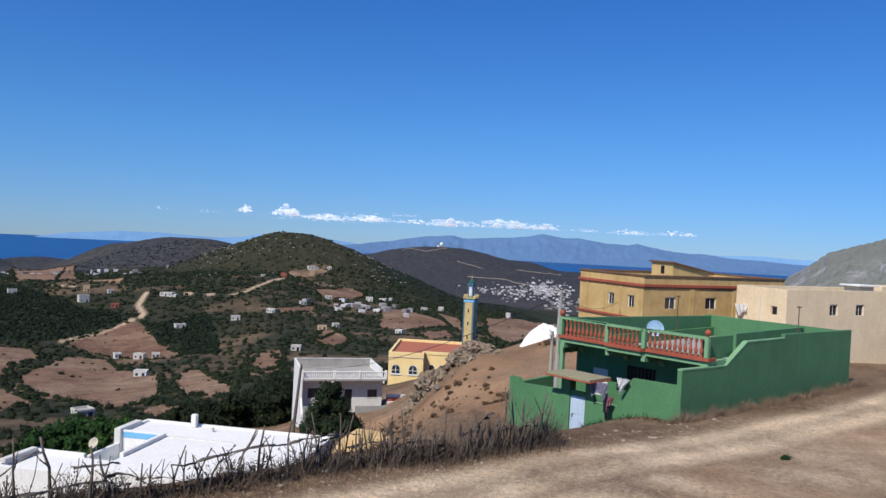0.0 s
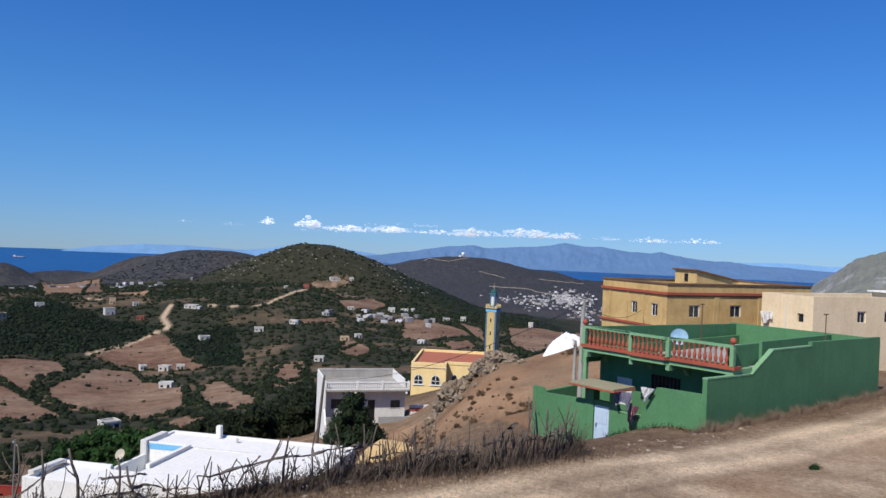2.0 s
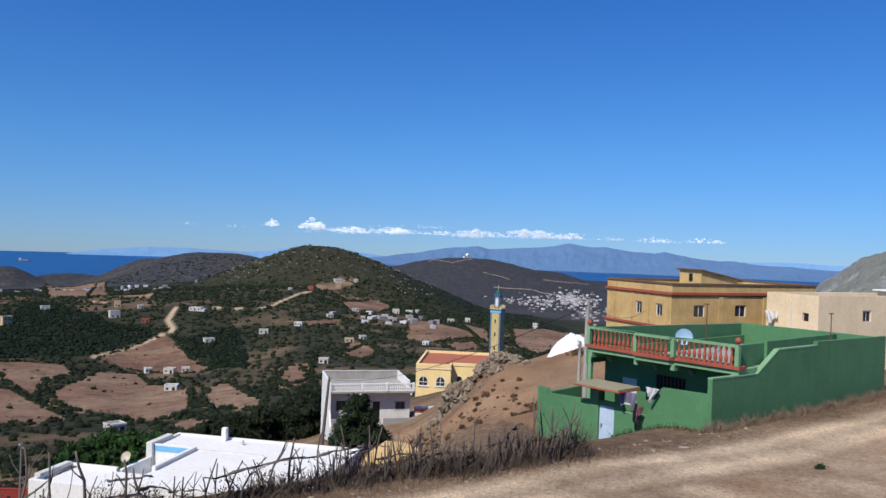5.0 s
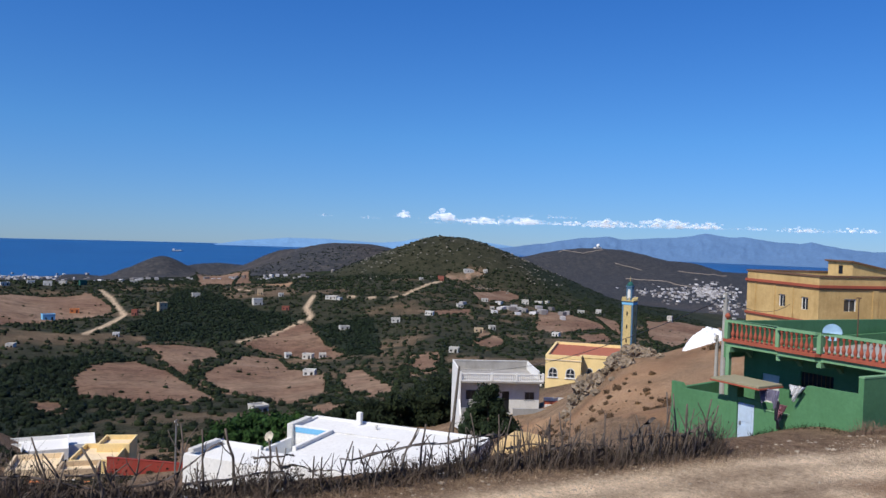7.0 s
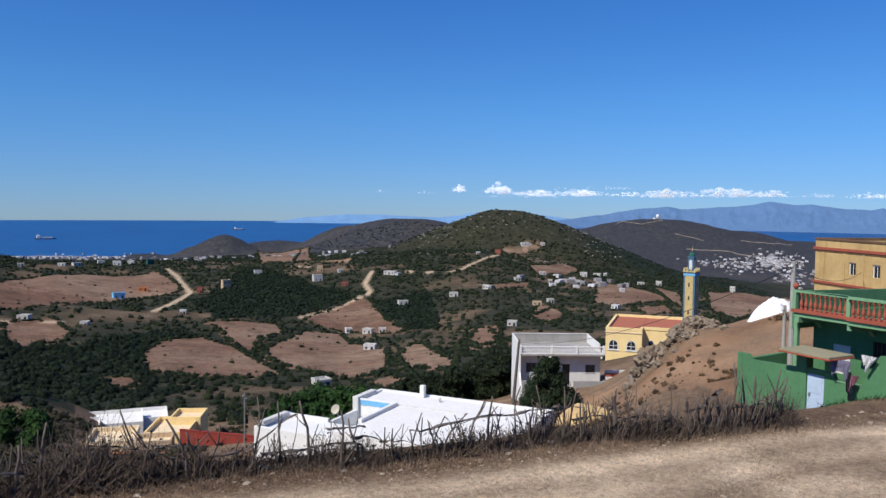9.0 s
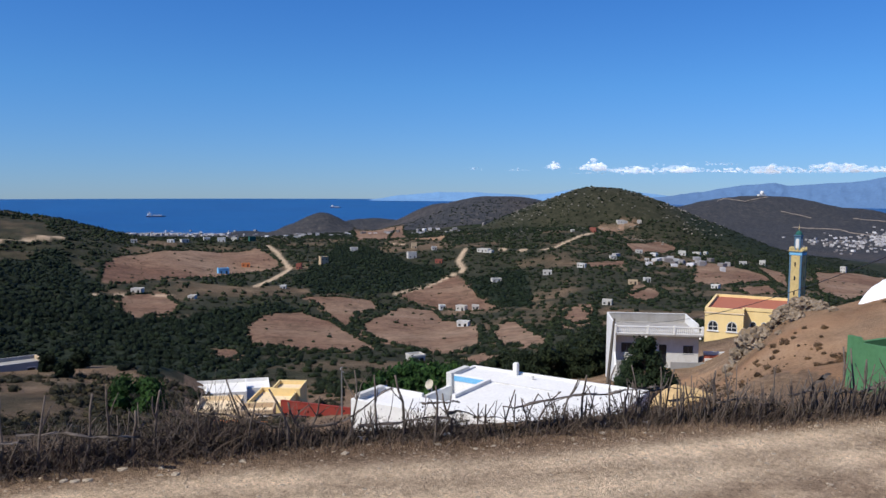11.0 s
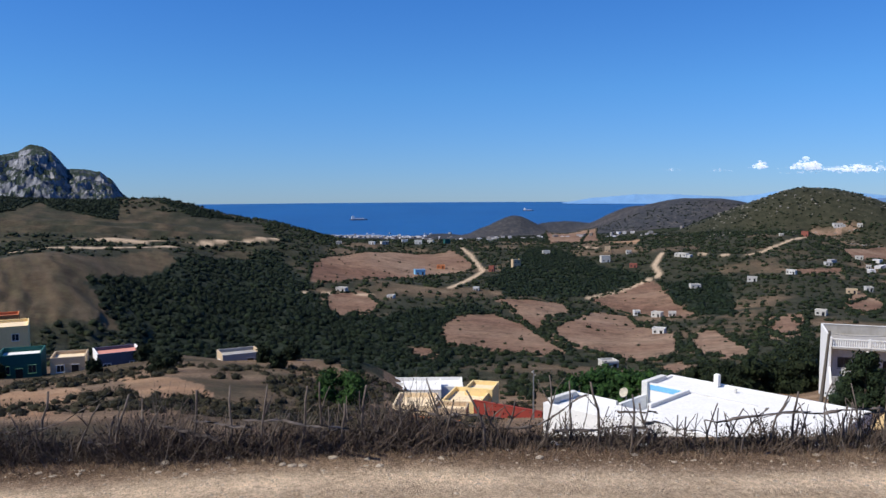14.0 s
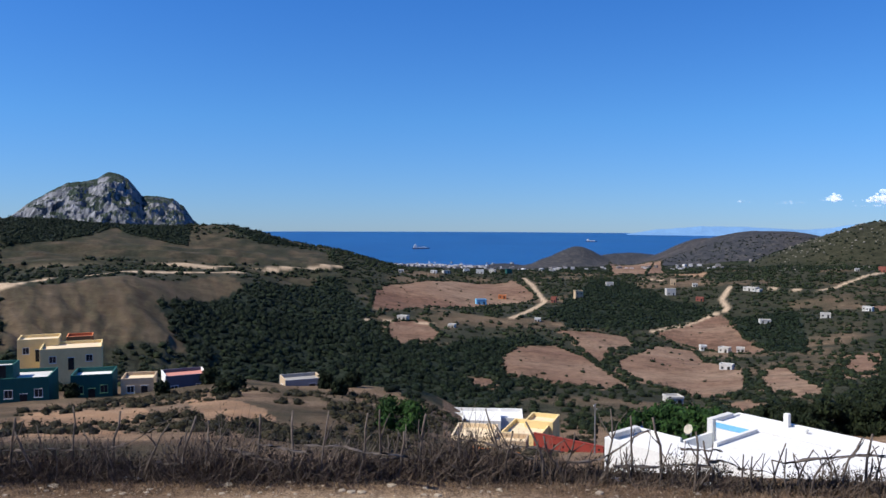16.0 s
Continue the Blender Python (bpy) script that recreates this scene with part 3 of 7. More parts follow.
def far_range(r, depth, mat, ridge, seed, label):
    """A distant range of hills: bearings and ridge heights in degrees, spurs and gullies down to its foot in the sea."""
    azs = np.arange(ridge[0][0], ridge[-1][0], 0.08)
    el = np.interp(azs, [p[0] for p in ridge], [p[1] for p in ridge]) + 0.07 * fbm(azs * 40, azs * 0, 45, 5, seed)
    steps = np.linspace(0, 1, 18)
    A, S = np.meshgrid(azs, steps, indexing="ij")
    top = (r * np.tan(np.radians(el)))[:, None]
    spur = 1 - 2 * np.abs(fbm(A * 60, S * 160, 55, 5, seed + 3))
    h = np.minimum(-121 + (top + 121) * (S ** 1.1 + 0.10 * (spur - 0.4) * S * (1 - S) * 4), top)
    rr = r - depth * (1 - S)
    verts = np.stack([rr * np.sin(np.radians(A)), rr * np.cos(np.radians(A)), h], -1).reshape(-1, 3)
    idx = np.arange(A.size).reshape(A.shape)
    faces = np.stack([idx[:-1, :-1], idx[1:, :-1], idx[1:, 1:], idx[:-1, 1:]], -1).reshape(-1, 4)
    ob = mesh_object("backdrop", verts.tolist(), faces.tolist(), mat, smooth=True)
    return tagged(ob, label, "mountains", kind="structure")


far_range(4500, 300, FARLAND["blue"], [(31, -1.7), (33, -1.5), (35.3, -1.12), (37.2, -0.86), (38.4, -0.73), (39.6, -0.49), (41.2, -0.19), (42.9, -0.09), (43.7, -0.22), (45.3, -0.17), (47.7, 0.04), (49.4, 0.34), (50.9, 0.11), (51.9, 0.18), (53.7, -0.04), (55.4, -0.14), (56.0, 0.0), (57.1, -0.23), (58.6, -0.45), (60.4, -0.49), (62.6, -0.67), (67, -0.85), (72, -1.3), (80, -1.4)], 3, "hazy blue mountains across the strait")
far_range(4700, 200, FARLAND["pale"], [(15, -1.44), (17, -1.14), (19.7, -0.86), (23, -0.9), (26.9, -1.04), (29.3, -0.67), (31.7, -0.39), (34, -0.75), (37, -1.1), (40, -1.35)], 5, "faint mountains on the horizon, hazed pale blue")
far_range(4850, 100, FARLAND["pale"], [(55, -1.4), (60, -0.55), (64, -0.45), (70, -0.6), (78, -1.2)], 6, "faint mountains on the horizon, hazed pale blue")


# ---------------------------------------------------------------- colours of the houses
GREEN = paint("green_paint", (0.075, 0.20, 0.092), (0.55, 0.6, 0.55), 0.4)
GREEN_TRIM = paint("light_green_trim", (0.17, 0.33, 0.18), (0.6, 0.6, 0.55), 0.35)
OLIVE = paint("dusty_olive_slab", (0.27, 0.25, 0.16), (0.7, 0.7, 0.7), 0.4)
RED_PAINT = paint("red_oxide_paint", (0.33, 0.085, 0.05), (0.6, 0.6, 0.6), 0.4)
OCHRE_WALL = paint("ochre_render", (0.53, 0.375, 0.165), (0.62, 0.58, 0.5), 0.65)
CREAM_WALL = paint("cream_render", (0.74, 0.60, 0.40), (0.75, 0.72, 0.68), 0.45)
BROWN_TRIM = paint("brown_roof_edge", (0.16, 0.09, 0.055), (0.6, 0.6, 0.6), 0.4)
WHITE_WALL = paint("whitewash", (0.72, 0.72, 0.70), (0.86, 0.85, 0.82), 0.4)
PALE_WALL = paint("chalky_wall", (0.62, 0.62, 0.60), (0.72, 0.70, 0.66), 0.6)
CONCRETE = paint("bare_concrete", (0.34, 0.33, 0.31), (0.65, 0.63, 0.6), 0.6)
BLOCKWORK = paint("concrete_block", (0.30, 0.30, 0.295), (0.7, 0.7, 0.7), 0.5, 0.95, 2.0)
BLUE_PAINT = paint("light_blue_paint", (0.16, 0.42, 0.66), (0.8, 0.8, 0.8), 0.3)
DOOR_BLUE = paint("pale_blue_metal_door", (0.42, 0.53, 0.66), (0.7, 0.7, 0.7), 0.3, 0.5)
YELLOW_WALL = paint("yellow_render", (0.78, 0.60, 0.29), (0.78, 0.75, 0.7), 0.4)
TERRACOTTA = paint("terracotta_roof", (0.38, 0.13, 0.075), (0.7, 0.7, 0.7), 0.45, 0.9, 2.0)
TILE_BLUE = paint("blue_tilework", (0.08, 0.16, 0.24), (0.6, 0.7, 0.7), 0.5, 0.5, 6.0)
TILE_GOLD = paint("gold_tilework", (0.52, 0.41, 0.19), (0.6, 0.6, 0.45), 0.6, 0.6, 5.0)
TEAL_WALL = paint("teal_paint", (0.018, 0.10, 0.085), (0.7, 0.7, 0.7), 0.35)
SLATE_BLUE = paint("slate_blue_paint", (0.085, 0.095, 0.135), (0.7, 0.7, 0.7), 0.4)
PINK_ROOF = paint("pink_roof_coat", (0.55, 0.24, 0.19), (0.7, 0.7, 0.7), 0.4)
ORANGE_WALL = paint("orange_render", (0.58, 0.20, 0.07), (0.75, 0.7, 0.7), 0.4)
MAROON_WALL = paint("maroon_paint", (0.23, 0.035, 0.025), (0.7, 0.7, 0.7), 0.3)
TAN_WALL = paint("tan_render", (0.50, 0.38, 0.25), (0.7, 0.7, 0.65), 0.5)
STEEL = plain("dull_galvanised_steel", (0.36, 0.37, 0.38), 0.5, 0.8, 0.2)
RUST = plain("rusty_iron", (0.12, 0.07, 0.045), 0.8, 0.3, 0.35)
DARK = plain("dark_opening", (0.012, 0.014, 0.018), 0.35, 0.0, 0.3)
WOOD_GREY = plain("weathered_pole", (0.10, 0.088, 0.075), 0.9, 0.0, 0.3, 9.0)


def glass_material():
    m, n, l, b = material("window_glass", 0.08, 0, 0.5)
    b.inputs["Base Color"].default_value = (0.02, 0.025, 0.032, 1)
    return m


GLASS = glass_material()


def window(parent, axis, face, u, z, w, h, frame_mat, out=-1, bars=1, name="window", depth=0.12):
    """A window in a wall: a frame that stands a little proud, a sill, and a dark pane set back in it. out: which way the wall faces."""
    t, o = 0.07, out * 0.035
    bm = bmesh.new()
    def piece(u0, z0, u1, z1, a, b):
        lo, hi = min(a, b), max(a, b)
        if axis == "x":
            add_box(bm, lo, u0, z0, hi, u1, z1)
        else:
            add_box(bm, u0, lo, z0, u1, hi, z1)
    for q in ((u - w / 2 - t, z - t, u + w / 2 + t, z), (u - w / 2 - t, z + h, u + w / 2 + t, z + h + t), (u - w / 2 - t, z, u - w / 2, z + h), (u + w / 2, z, u + w / 2 + t, z + h)):
        piece(*q, face + o, face - out * depth)
    win = part(name, bm, frame_mat, parent)
    bm = bmesh.new()
    piece(u - w / 2 + 0.002, z + 0.002, u + w / 2 - 0.002, z + h - 0.002, face + out * 0.004, face - out * 0.03)
    part("pane", bm, GLASS, win)
    if bars:
        bm = bmesh.new()
        for k in range(bars):
            c = u - w / 2 + w * (k + 1) / (bars + 1)
            piece(c - 0.02, z + 0.002, c + 0.02, z + h - 0.002, face + out * 0.02, face + out * 0.005)
        part("mullion", bm, frame_mat, win)
    bm = bmesh.new()
    piece(u - w / 2 - 0.12, z - t - 0.05, u + w / 2 + 0.12, z - t, face + out * 0.10, face - out * 0.02)
    part("sill", bm, frame_mat, win)
    return win


# ---------------------------------------------------------------- the green house by the road
def green_house():
    h = thing("green_house", 28.2, 16.6, -7.0, 0, "green painted flat-roofed house with red balcony balustrade", "house")
    part("side_wall", add_prism(bmesh.new(), [(0, -1.5), (16.7, -1.5), (16.7, 2.98), (8.85, 3.12), (8.85, 2.9), (5.2, 2.93), (3.45, 2.02), (0, 2.1)], "y", 0, 0.2), GREEN, h)
    part("coping", add_prism(bmesh.new(), [(0.0, 2.103), (3.46, 2.023), (5.21, 2.933), (8.84, 2.903), (8.84, 2.96), (5.2, 2.99), (3.44, 2.08), (0.0, 2.16)], "y", -0.012, 0.215), GREEN_TRIM, h)
    # yard wall with the broken notch, door, gate post and low wing
    part("yard_wall", add_prism(bmesh.new(), [(0.2, -2.6), (4.58, -2.6), (4.58, 0.4), (4.2, 0.36), (4.1, 0.1), (3.0, 0.08), (2.26, 1.43), (0.2, 1.5)], "x", 0, 0.2), GREEN, h)
    part("lintel", box(0, 4.58, 0.19, 0.2, 5.42, 0.4), GREEN, h)
    part("gate_post", box(-0.04, 5.42, -2.6, 0.26, 5.9, 0.83, 0.02), GREEN, h)
    part("wing_wall", add_prism(bmesh.new(), [(5.9, -2.6), (9.05, -2.6), (9.05, 0.42), (8.5, 0.42), (8.3, 0.2), (5.9, 0.32)], "x", 0, 0.2), GREEN, h)
    part("wing_wall", add_prism(bmesh.new(), [(0.2, -2.6), (5.5, -2.6), (5.5, 0.3), (0.2, 0.1)], "y", 8.85, 9.05), GREEN, h)
    door = part("door", box(0.03, 4.62, -2.2, 0.09, 5.4, 0.17, 0.008), DOOR_BLUE, h, "pale blue sheet metal door")
    part("door_handle", box(-0.03, 5.22, -0.75, 0.03, 5.3, -0.6), STEEL, door)
    part("panel", box(0.018, 4.72, -0.6, 0.032, 5.3, 0.05), DOOR_BLUE, door)
    part("panel", box(0.018, 4.72, -1.9, 0.032, 5.3, -0.75), DOOR_BLUE, door)
    aw = part("awning", box(-0.75, 3.85, 1.06, 0.75, 6.2, 1.15, 0.01), OLIVE, h)
    part("awning_edge", box(-0.79, 3.81, 1.0, 0.76, 6.24, 1.058, 0.01), RED_PAINT, aw)
    part("pillar", box(0.0, 4.25, 0.4, 0.2, 4.6, 1.0), GREEN, h)
    part("pillar", box(0.3, 5.5, -2.6, 0.5, 5.75, 1.0), GREEN, h)
    part("notch_edge", add_prism(bmesh.new(), [(3.0, 0.085), (4.08, 0.105), (4.08, 0.15), (3.0, 0.13)], "x", -0.03, 0.22), GREEN_TRIM, h)
    # ground floor front behind the yard, with its openings
    bm = wall_with_holes(bmesh.new(), "x", 3.6, 0.2, 0.2, 7.95, -2.6, 2.3, [(3.45, -1.2, 5.0, 1.3), (6.05, -0.4, 6.95, 0.9)])
    part("front_wall", bm, GREEN, h)
    part("window", box(3.7, 3.45, -1.2, 3.74, 5.0, 1.3, 0.0), GLASS, h, "dark barred window")
    for k in range(7):
        part("bar", box(3.6, 3.6 + 0.2 * k, -1.2, 3.625, 3.625 + 0.2 * k, 1.3, 0.0), RUST, h)
    part("shutter", box(3.66, 6.05, -0.4, 3.7, 6.95, 0.9, 0.0), PALE_WALL, h)
    part("end_wall", box(3.8, 7.75, -2.6, 16.5, 7.95, 2.2, 0.0), GREEN, h)
    part("back_wall", box(16.5, 0.2, -1.5, 16.7, 8.4, 2.9, 0.01), GREEN, h)
    part("roof", box(3.8, 0.2, 1.55, 16.5, 7.75, 1.68, 0.0), CONCRETE, h)
    part("parapet", add_prism(bmesh.new(), [(2.4, 1.5), (16.5, 1.5), (16.5, 2.86), (2.4, 3.22)], "y", 7.97, 8.17), GREEN, h)
    part("parapet", box(2.3, 0.35, 2.32, 4.6, 0.5, 3.25), GREEN, h)
    part("parapet", box(8.85, 2.4, 1.68, 16.5, 2.6, 2.85), GREEN, h)
    part("post", box(2.25, 7.75, -2.6, 2.45, 7.95, 2.1, 0.015), GREEN_TRIM, h)
    # the balcony, whose middle bay stands forward
    bal = part("balcony", add_prism(bmesh.new(), [(2.1, 0.1), (2.1, 3.1), (1.85, 3.2), (1.85, 4.95), (2.1, 5.05), (2.1, 7.85), (3.6, 7.85), (3.6, 0.1)], "z", 2.1, 2.3), GREEN_TRIM, h)
    part("balcony_edge", add_prism(bmesh.new(), [(2.0, 0.02), (2.0, 3.05), (1.75, 3.15), (1.75, 5.0), (2.0, 5.1), (2.0, 7.93), (2.6, 7.93), (2.6, 0.02)], "z", 2.302, 2.44), RED_PAINT, bal, "red painted slab edge")
    for y in (0.3, 3.12, 5.02, 7.6):
        part("bracket", add_prism(bmesh.new(), [(2.0, 2.1), (3.6, 2.1), (3.6, 1.5), (3.3, 1.78), (2.0, 1.86)], "y", y - 0.1, y + 0.1), GREEN_TRIM, bal)
    rail = part("balustrade", add_prism(bmesh.new(), [(2.02, 0.1), (2.02, 3.08), (1.78, 3.18), (1.78, 4.97), (2.02, 5.07), (2.02, 7.85), (2.2, 7.85), (2.2, 5.2), (1.96, 5.1), (1.96, 3.05), (2.2, 2.95), (2.2, 0.1)], "z", 3.2, 3.31), GREEN_TRIM, h, "turned red balusters under a green rail")
    for y, x in ((0.16, 2.1), (3.1, 2.0), (5.04, 2.0), (7.78, 2.1)):
        part("rail_post", box(x - 0.1, y - 0.09, 2.44, x + 0.1, y + 0.09, 3.2, 0.01), GREEN_TRIM, rail)
    part("finial", add_lathe(bmesh.new(), [(0.05, 0), (0.04, 0.05), (0.1, 0.09), (0.13, 0.17), (0.1, 0.26), (0.03, 0.31)], 2.1, 0.16, 3.31, 12), RED_PAINT, rail)
    part("finial", add_lathe(bmesh.new(), [(0.05, 0), (0.04, 0.05), (0.1, 0.09), (0.13, 0.17), (0.1, 0.26), (0.03, 0.31)], 2.1, 7.78, 3.31, 12), RED_PAINT, rail)
    prof = [(0.07, 0), (0.07, 0.07), (0.045, 0.1), (0.075, 0.2), (0.08, 0.28), (0.05, 0.4), (0.035, 0.5), (0.035, 0.6), (0.06, 0.66), (0.07, 0.69), (0.07, 0.76)]
    first = part("baluster", add_lathe(bmesh.new(), prof, 0, 0, 0, 9), RED_PAINT, rail)
    first.location = (2.1, 0.42, 2.44)
    spots = [(2.1, 0.42 + 0.245 * i) for i in range(1, 11)] + [(1.87, 3.38 + 0.232 * i) for i in range(7)] + [(2.1, 5.3 + 0.24 * i) for i in range(10)]
    for x, y in spots:
        o = first.copy()
        scene.collection.objects.link(o)
        o.location = (x, y, 2.44)
    return h


green_house()


def dish(x, y, z, r, turn, tilt, mat, label):
    d = thing("satellite_dish", x, y, z, turn, label, "satellite dish", "satellite dishes")
    bm = bmesh.new()
    n = 20
    rings = [[bm.verts.new((r * k / 5 * math.cos(2 * math.pi * i / n), r * k / 5 * math.sin(2 * math.pi * i / n), 0.28 * r * (k / 5) ** 2)) for i in range(n)] for k in range(1, 6)]
    c = bm.verts.new((0, 0, 0))
    for i in range(n):
        bm.faces.new((c, rings[0][i], rings[0][(i + 1) % n]))
        for p, q in zip(rings, rings[1:]):
            bm.faces.new((p[i], q[i], q[(i + 1) % n], p[(i + 1) % n]))
    bmesh.ops.solidify(bm, geom=bm.faces, thickness=0.015)
    bmesh.ops.rotate(bm, verts=bm.verts, cent=(0, 0, 0), matrix=Euler((radians(tilt), 0, 0)).to_matrix())
    bmesh.ops.translate(bm, verts=bm.verts, vec=(0, -0.1, r + 0.35))
    part("reflector", bm, mat, d)
    part("mast", add_lathe(bmesh.new(), [(0.03, 0), (0.03, r + 0.3)], 0, 0.05, 0, 8), STEEL, d)
    part("feed_arm", box(-0.015, -0.1 - r, r + 0.1, 0.015, -0.05, r + 0.13, 0.0), STEEL, d)
    part("base_plate", box(-0.15, -0.1, 0, 0.15, 0.2, 0.03), STEEL, d)
    return d


DISH_BLUE = paint("pale_blue_dish", (0.45, 0.66, 0.82), (0.8, 0.8, 0.8), 0.25, 0.5)
DISH_CREAM = paint("cream_dish", (0.74, 0.68, 0.56), (0.7, 0.7, 0.7), 0.4, 0.6)
dish(33.2, 21.1, -4.75, 0.40, -57, 66, DISH_BLUE, "pale blue satellite dish on a flat roof")


def aerial(x, y, z, height, arm, turn, label):
    a = thing("roof_aerial", x, y, z, turn, label, "antenna", "roof aerials")
    part("mast", add_lathe(bmesh.new(), [(0.03, 0), (0.022, height)], 0, 0, 0, 8), RUST, a)
    part("crossbar", box(-arm / 2, -0.02, height - 0.06, arm / 2, 0.02, height - 0.02, 0.0), RUST, a)
    for k in (-1, -0.4, 0.4, 1):
        part("element", box(k * arm / 2 - 0.01, -0.12, height - 0.035, k * arm / 2 + 0.01, 0.12, height - 0.02, 0.0), RUST, a)


aerial(37.6, 22.6, -5.32, 2.69, 0.7, 30, "thin rusty aerial mast with crossbar on the green roof")
aerial(43.0, 18.6, -5.32, 2.39, 0.8, 20, "thin rusty aerial mast with crossbar on the green roof")


def cloth(name, x, y, z, w, h, mat, label, seed, sag=0.25):
    """A cloth that hangs over a wall edge in folds, tapering to a ragged hem."""
    rnd = random.Random(seed)
    n, m, bm = 16, 14, bmesh.new()
    ph = [rnd.uniform(0, 6) for _ in range(3)]
    grid = []
    for j in range(m):
        v = j / (m - 1)
        row = []
        for i in range(n):
            u = i / (n - 1)
            wide = w * (1 - sag * v)
            fold = 0.06 * math.sin(u * 17 + ph[0] + v * 2) * (0.3 + v) + 0.03 * math.sin(u * 31 + ph[1])
            hem = 1 + 0.3 * math.sin(u * 5 + ph[2]) * v
            row.append(bm.verts.new((-0.1 - 0.05 * v + fold, wide * (u - 0.5) + 0.15 * v * math.sin(ph[1]), -h * v * hem)))
        grid.append(row)
    for j in range(m - 1):
        for i in range(n - 1):
            bm.faces.new((grid[j][i], grid[j + 1][i], grid[j + 1][i + 1], grid[j][i + 1]))
    bmesh.ops.solidify(bm, geom=bm.faces, thickness=0.012)
    o = part(name, bm, mat)
    o.location = (x, y, z)
    return tagged(o, label, "laundry", "laundry on the yard wall")


LILAC = paint("lilac_cloth", (0.30, 0.29, 0.40), (0.5, 0.5, 0.6), 0.7, 0.9, 5.0)
NAVY = plain("navy_cloth", (0.03, 0.03, 0.05), 0.9)
ROSE = paint("rose_cloth", (0.50, 0.26, 0.30), (0.7, 0.5, 0.6), 0.6, 0.9, 5.0)
LINEN = plain("white_cloth", (0.78, 0.78, 0.78), 0.9, 0, 0.06)
cloth("laundry", 28.05, 20.35, -5.95, 1.0, 0.6, LILAC, "lilac patterned cloth hung over the green wall", 3, 0.3)
cloth("laundry", 28.03, 19.95, -6.35, 0.3, 0.85, NAVY, "dark navy garment hung over the green wall", 5, 0.1)
cloth("laundry", 28.02, 19.65, -6.45, 0.28, 0.5, ROSE, "rose coloured cloth hung over the green wall", 7, 0.2)
cloth("laundry", 28.08, 19.15, -5.6, 0.75, 0.5, LINEN, "white cloth hung over the green wall", 9, 0.85)


# ---------------------------------------------------------------- ochre house on the rise
def ochre_house():
    h = thing("ochre_house", 51.8, 34.1, -8.5, -16, "two-storey ochre house with red bands and flat roof", "house")
    W, D, top = 15.0, 8.0, 6.05
    left, right = [(3.84, 0.75), (1.42, 0.75)], [(2.69, 1.09), (6.85, 1.15)]
    zlo, zhi = 3.62, 4.52
    part("wall", wall_with_holes(bmesh.new(), "x", 0, 0.25, 0.25, D, -1.5, top, [(u - w / 2, zlo, u + w / 2, zhi) for u, w in left]), OCHRE_WALL, h)
    part("wall", wall_with_holes(bmesh.new(), "y", 0, 0.25, 0, W, -1.5, top, [(u - w / 2, zlo, u + w / 2, zhi) for u, w in right]), OCHRE_WALL, h)
    part("wall", box(W - 0.25, 0.25, -1.5, W, D, top), OCHRE_WALL, h)
    part("wall", box(0.25, D - 0.25, -1.5, W - 0.25, D, top), OCHRE_WALL, h)
    part("roof", box(0.25, 0.25, 5.2, W - 0.25, D - 0.25, 5.35, 0), CONCRETE, h)
    for z, d, t in ((5.28, 0.12, 0.2), (2.72, 0.1, 0.16)):
        bm = bmesh.new()
        add_box(bm, -d, -d, z, W + d, -0.003, z + t), add_box(bm, -d, -0.003, z, -0.003, D + d, z + t)
        part("string_course", bm, RED_PAINT, h)
        bm = bmesh.new()
        add_box(bm, -d * 0.6, -d * 0.6, z - 0.1, W + d * 0.6, -0.003, z - 0.003), add_box(bm, -d * 0.6, -0.003, z - 0.1, -0.003, D + d * 0.6, z - 0.003)
        part("moulding", bm, BROWN_TRIM, h)
    bm = bmesh.new()
    for q in ((-0.08, -0.08, W + 0.08, 0.3), (-0.08, D - 0.3, W + 0.08, D + 0.08), (-0.08, 0.3, 0.3, D - 0.3), (W - 0.3, 0.3, W + 0.08, D - 0.3)):
        add_box(bm, q[0], q[1], top + 0.003, q[2], q[3], top + 0.12)
    part("coping", bm, BROWN_TRIM, h)
    for u, w in left:
        window(h, "x", 0.12, u, zlo + 0.003, w - 0.15, zhi - zlo - 0.08, WHITE_WALL, -1, 1)
    for u, w in right:
        window(h, "y", 0.12, u, zlo + 0.003, w - 0.15, zhi - zlo - 0.08, WHITE_WALL, -1, 1)
    for y in (1.9 + 0.7, 4.6, 6.9):
        part("pilaster", box(-0.05, y, 2.9, 0.0, y + 0.14, 5.17, 0), OCHRE_WALL, h)
    for x in (4.6, 9.2):
        part("pilaster", box(x, -0.05, 2.9, x + 0.5, 0.0, 5.17, 0), OCHRE_WALL, h)
    s = part("stair_head", add_prism(bmesh.new(), [(6.6, 5.35), (10.6, 5.35), (10.6, 6.3), (6.6, 7.0)], "y", 4.2, 6.8), OCHRE_WALL, h)
    part("stair_roof", add_prism(bmesh.new(), [(6.4, 7.043), (10.85, 6.26), (10.85, 6.38), (6.4, 7.16)], "y", 4.0, 7.0), BROWN_TRIM, s)
    part("stair_window", box(6.55, 5.2, 6.1, 6.597, 5.6, 6.75, 0), DARK, s)


ochre_house()


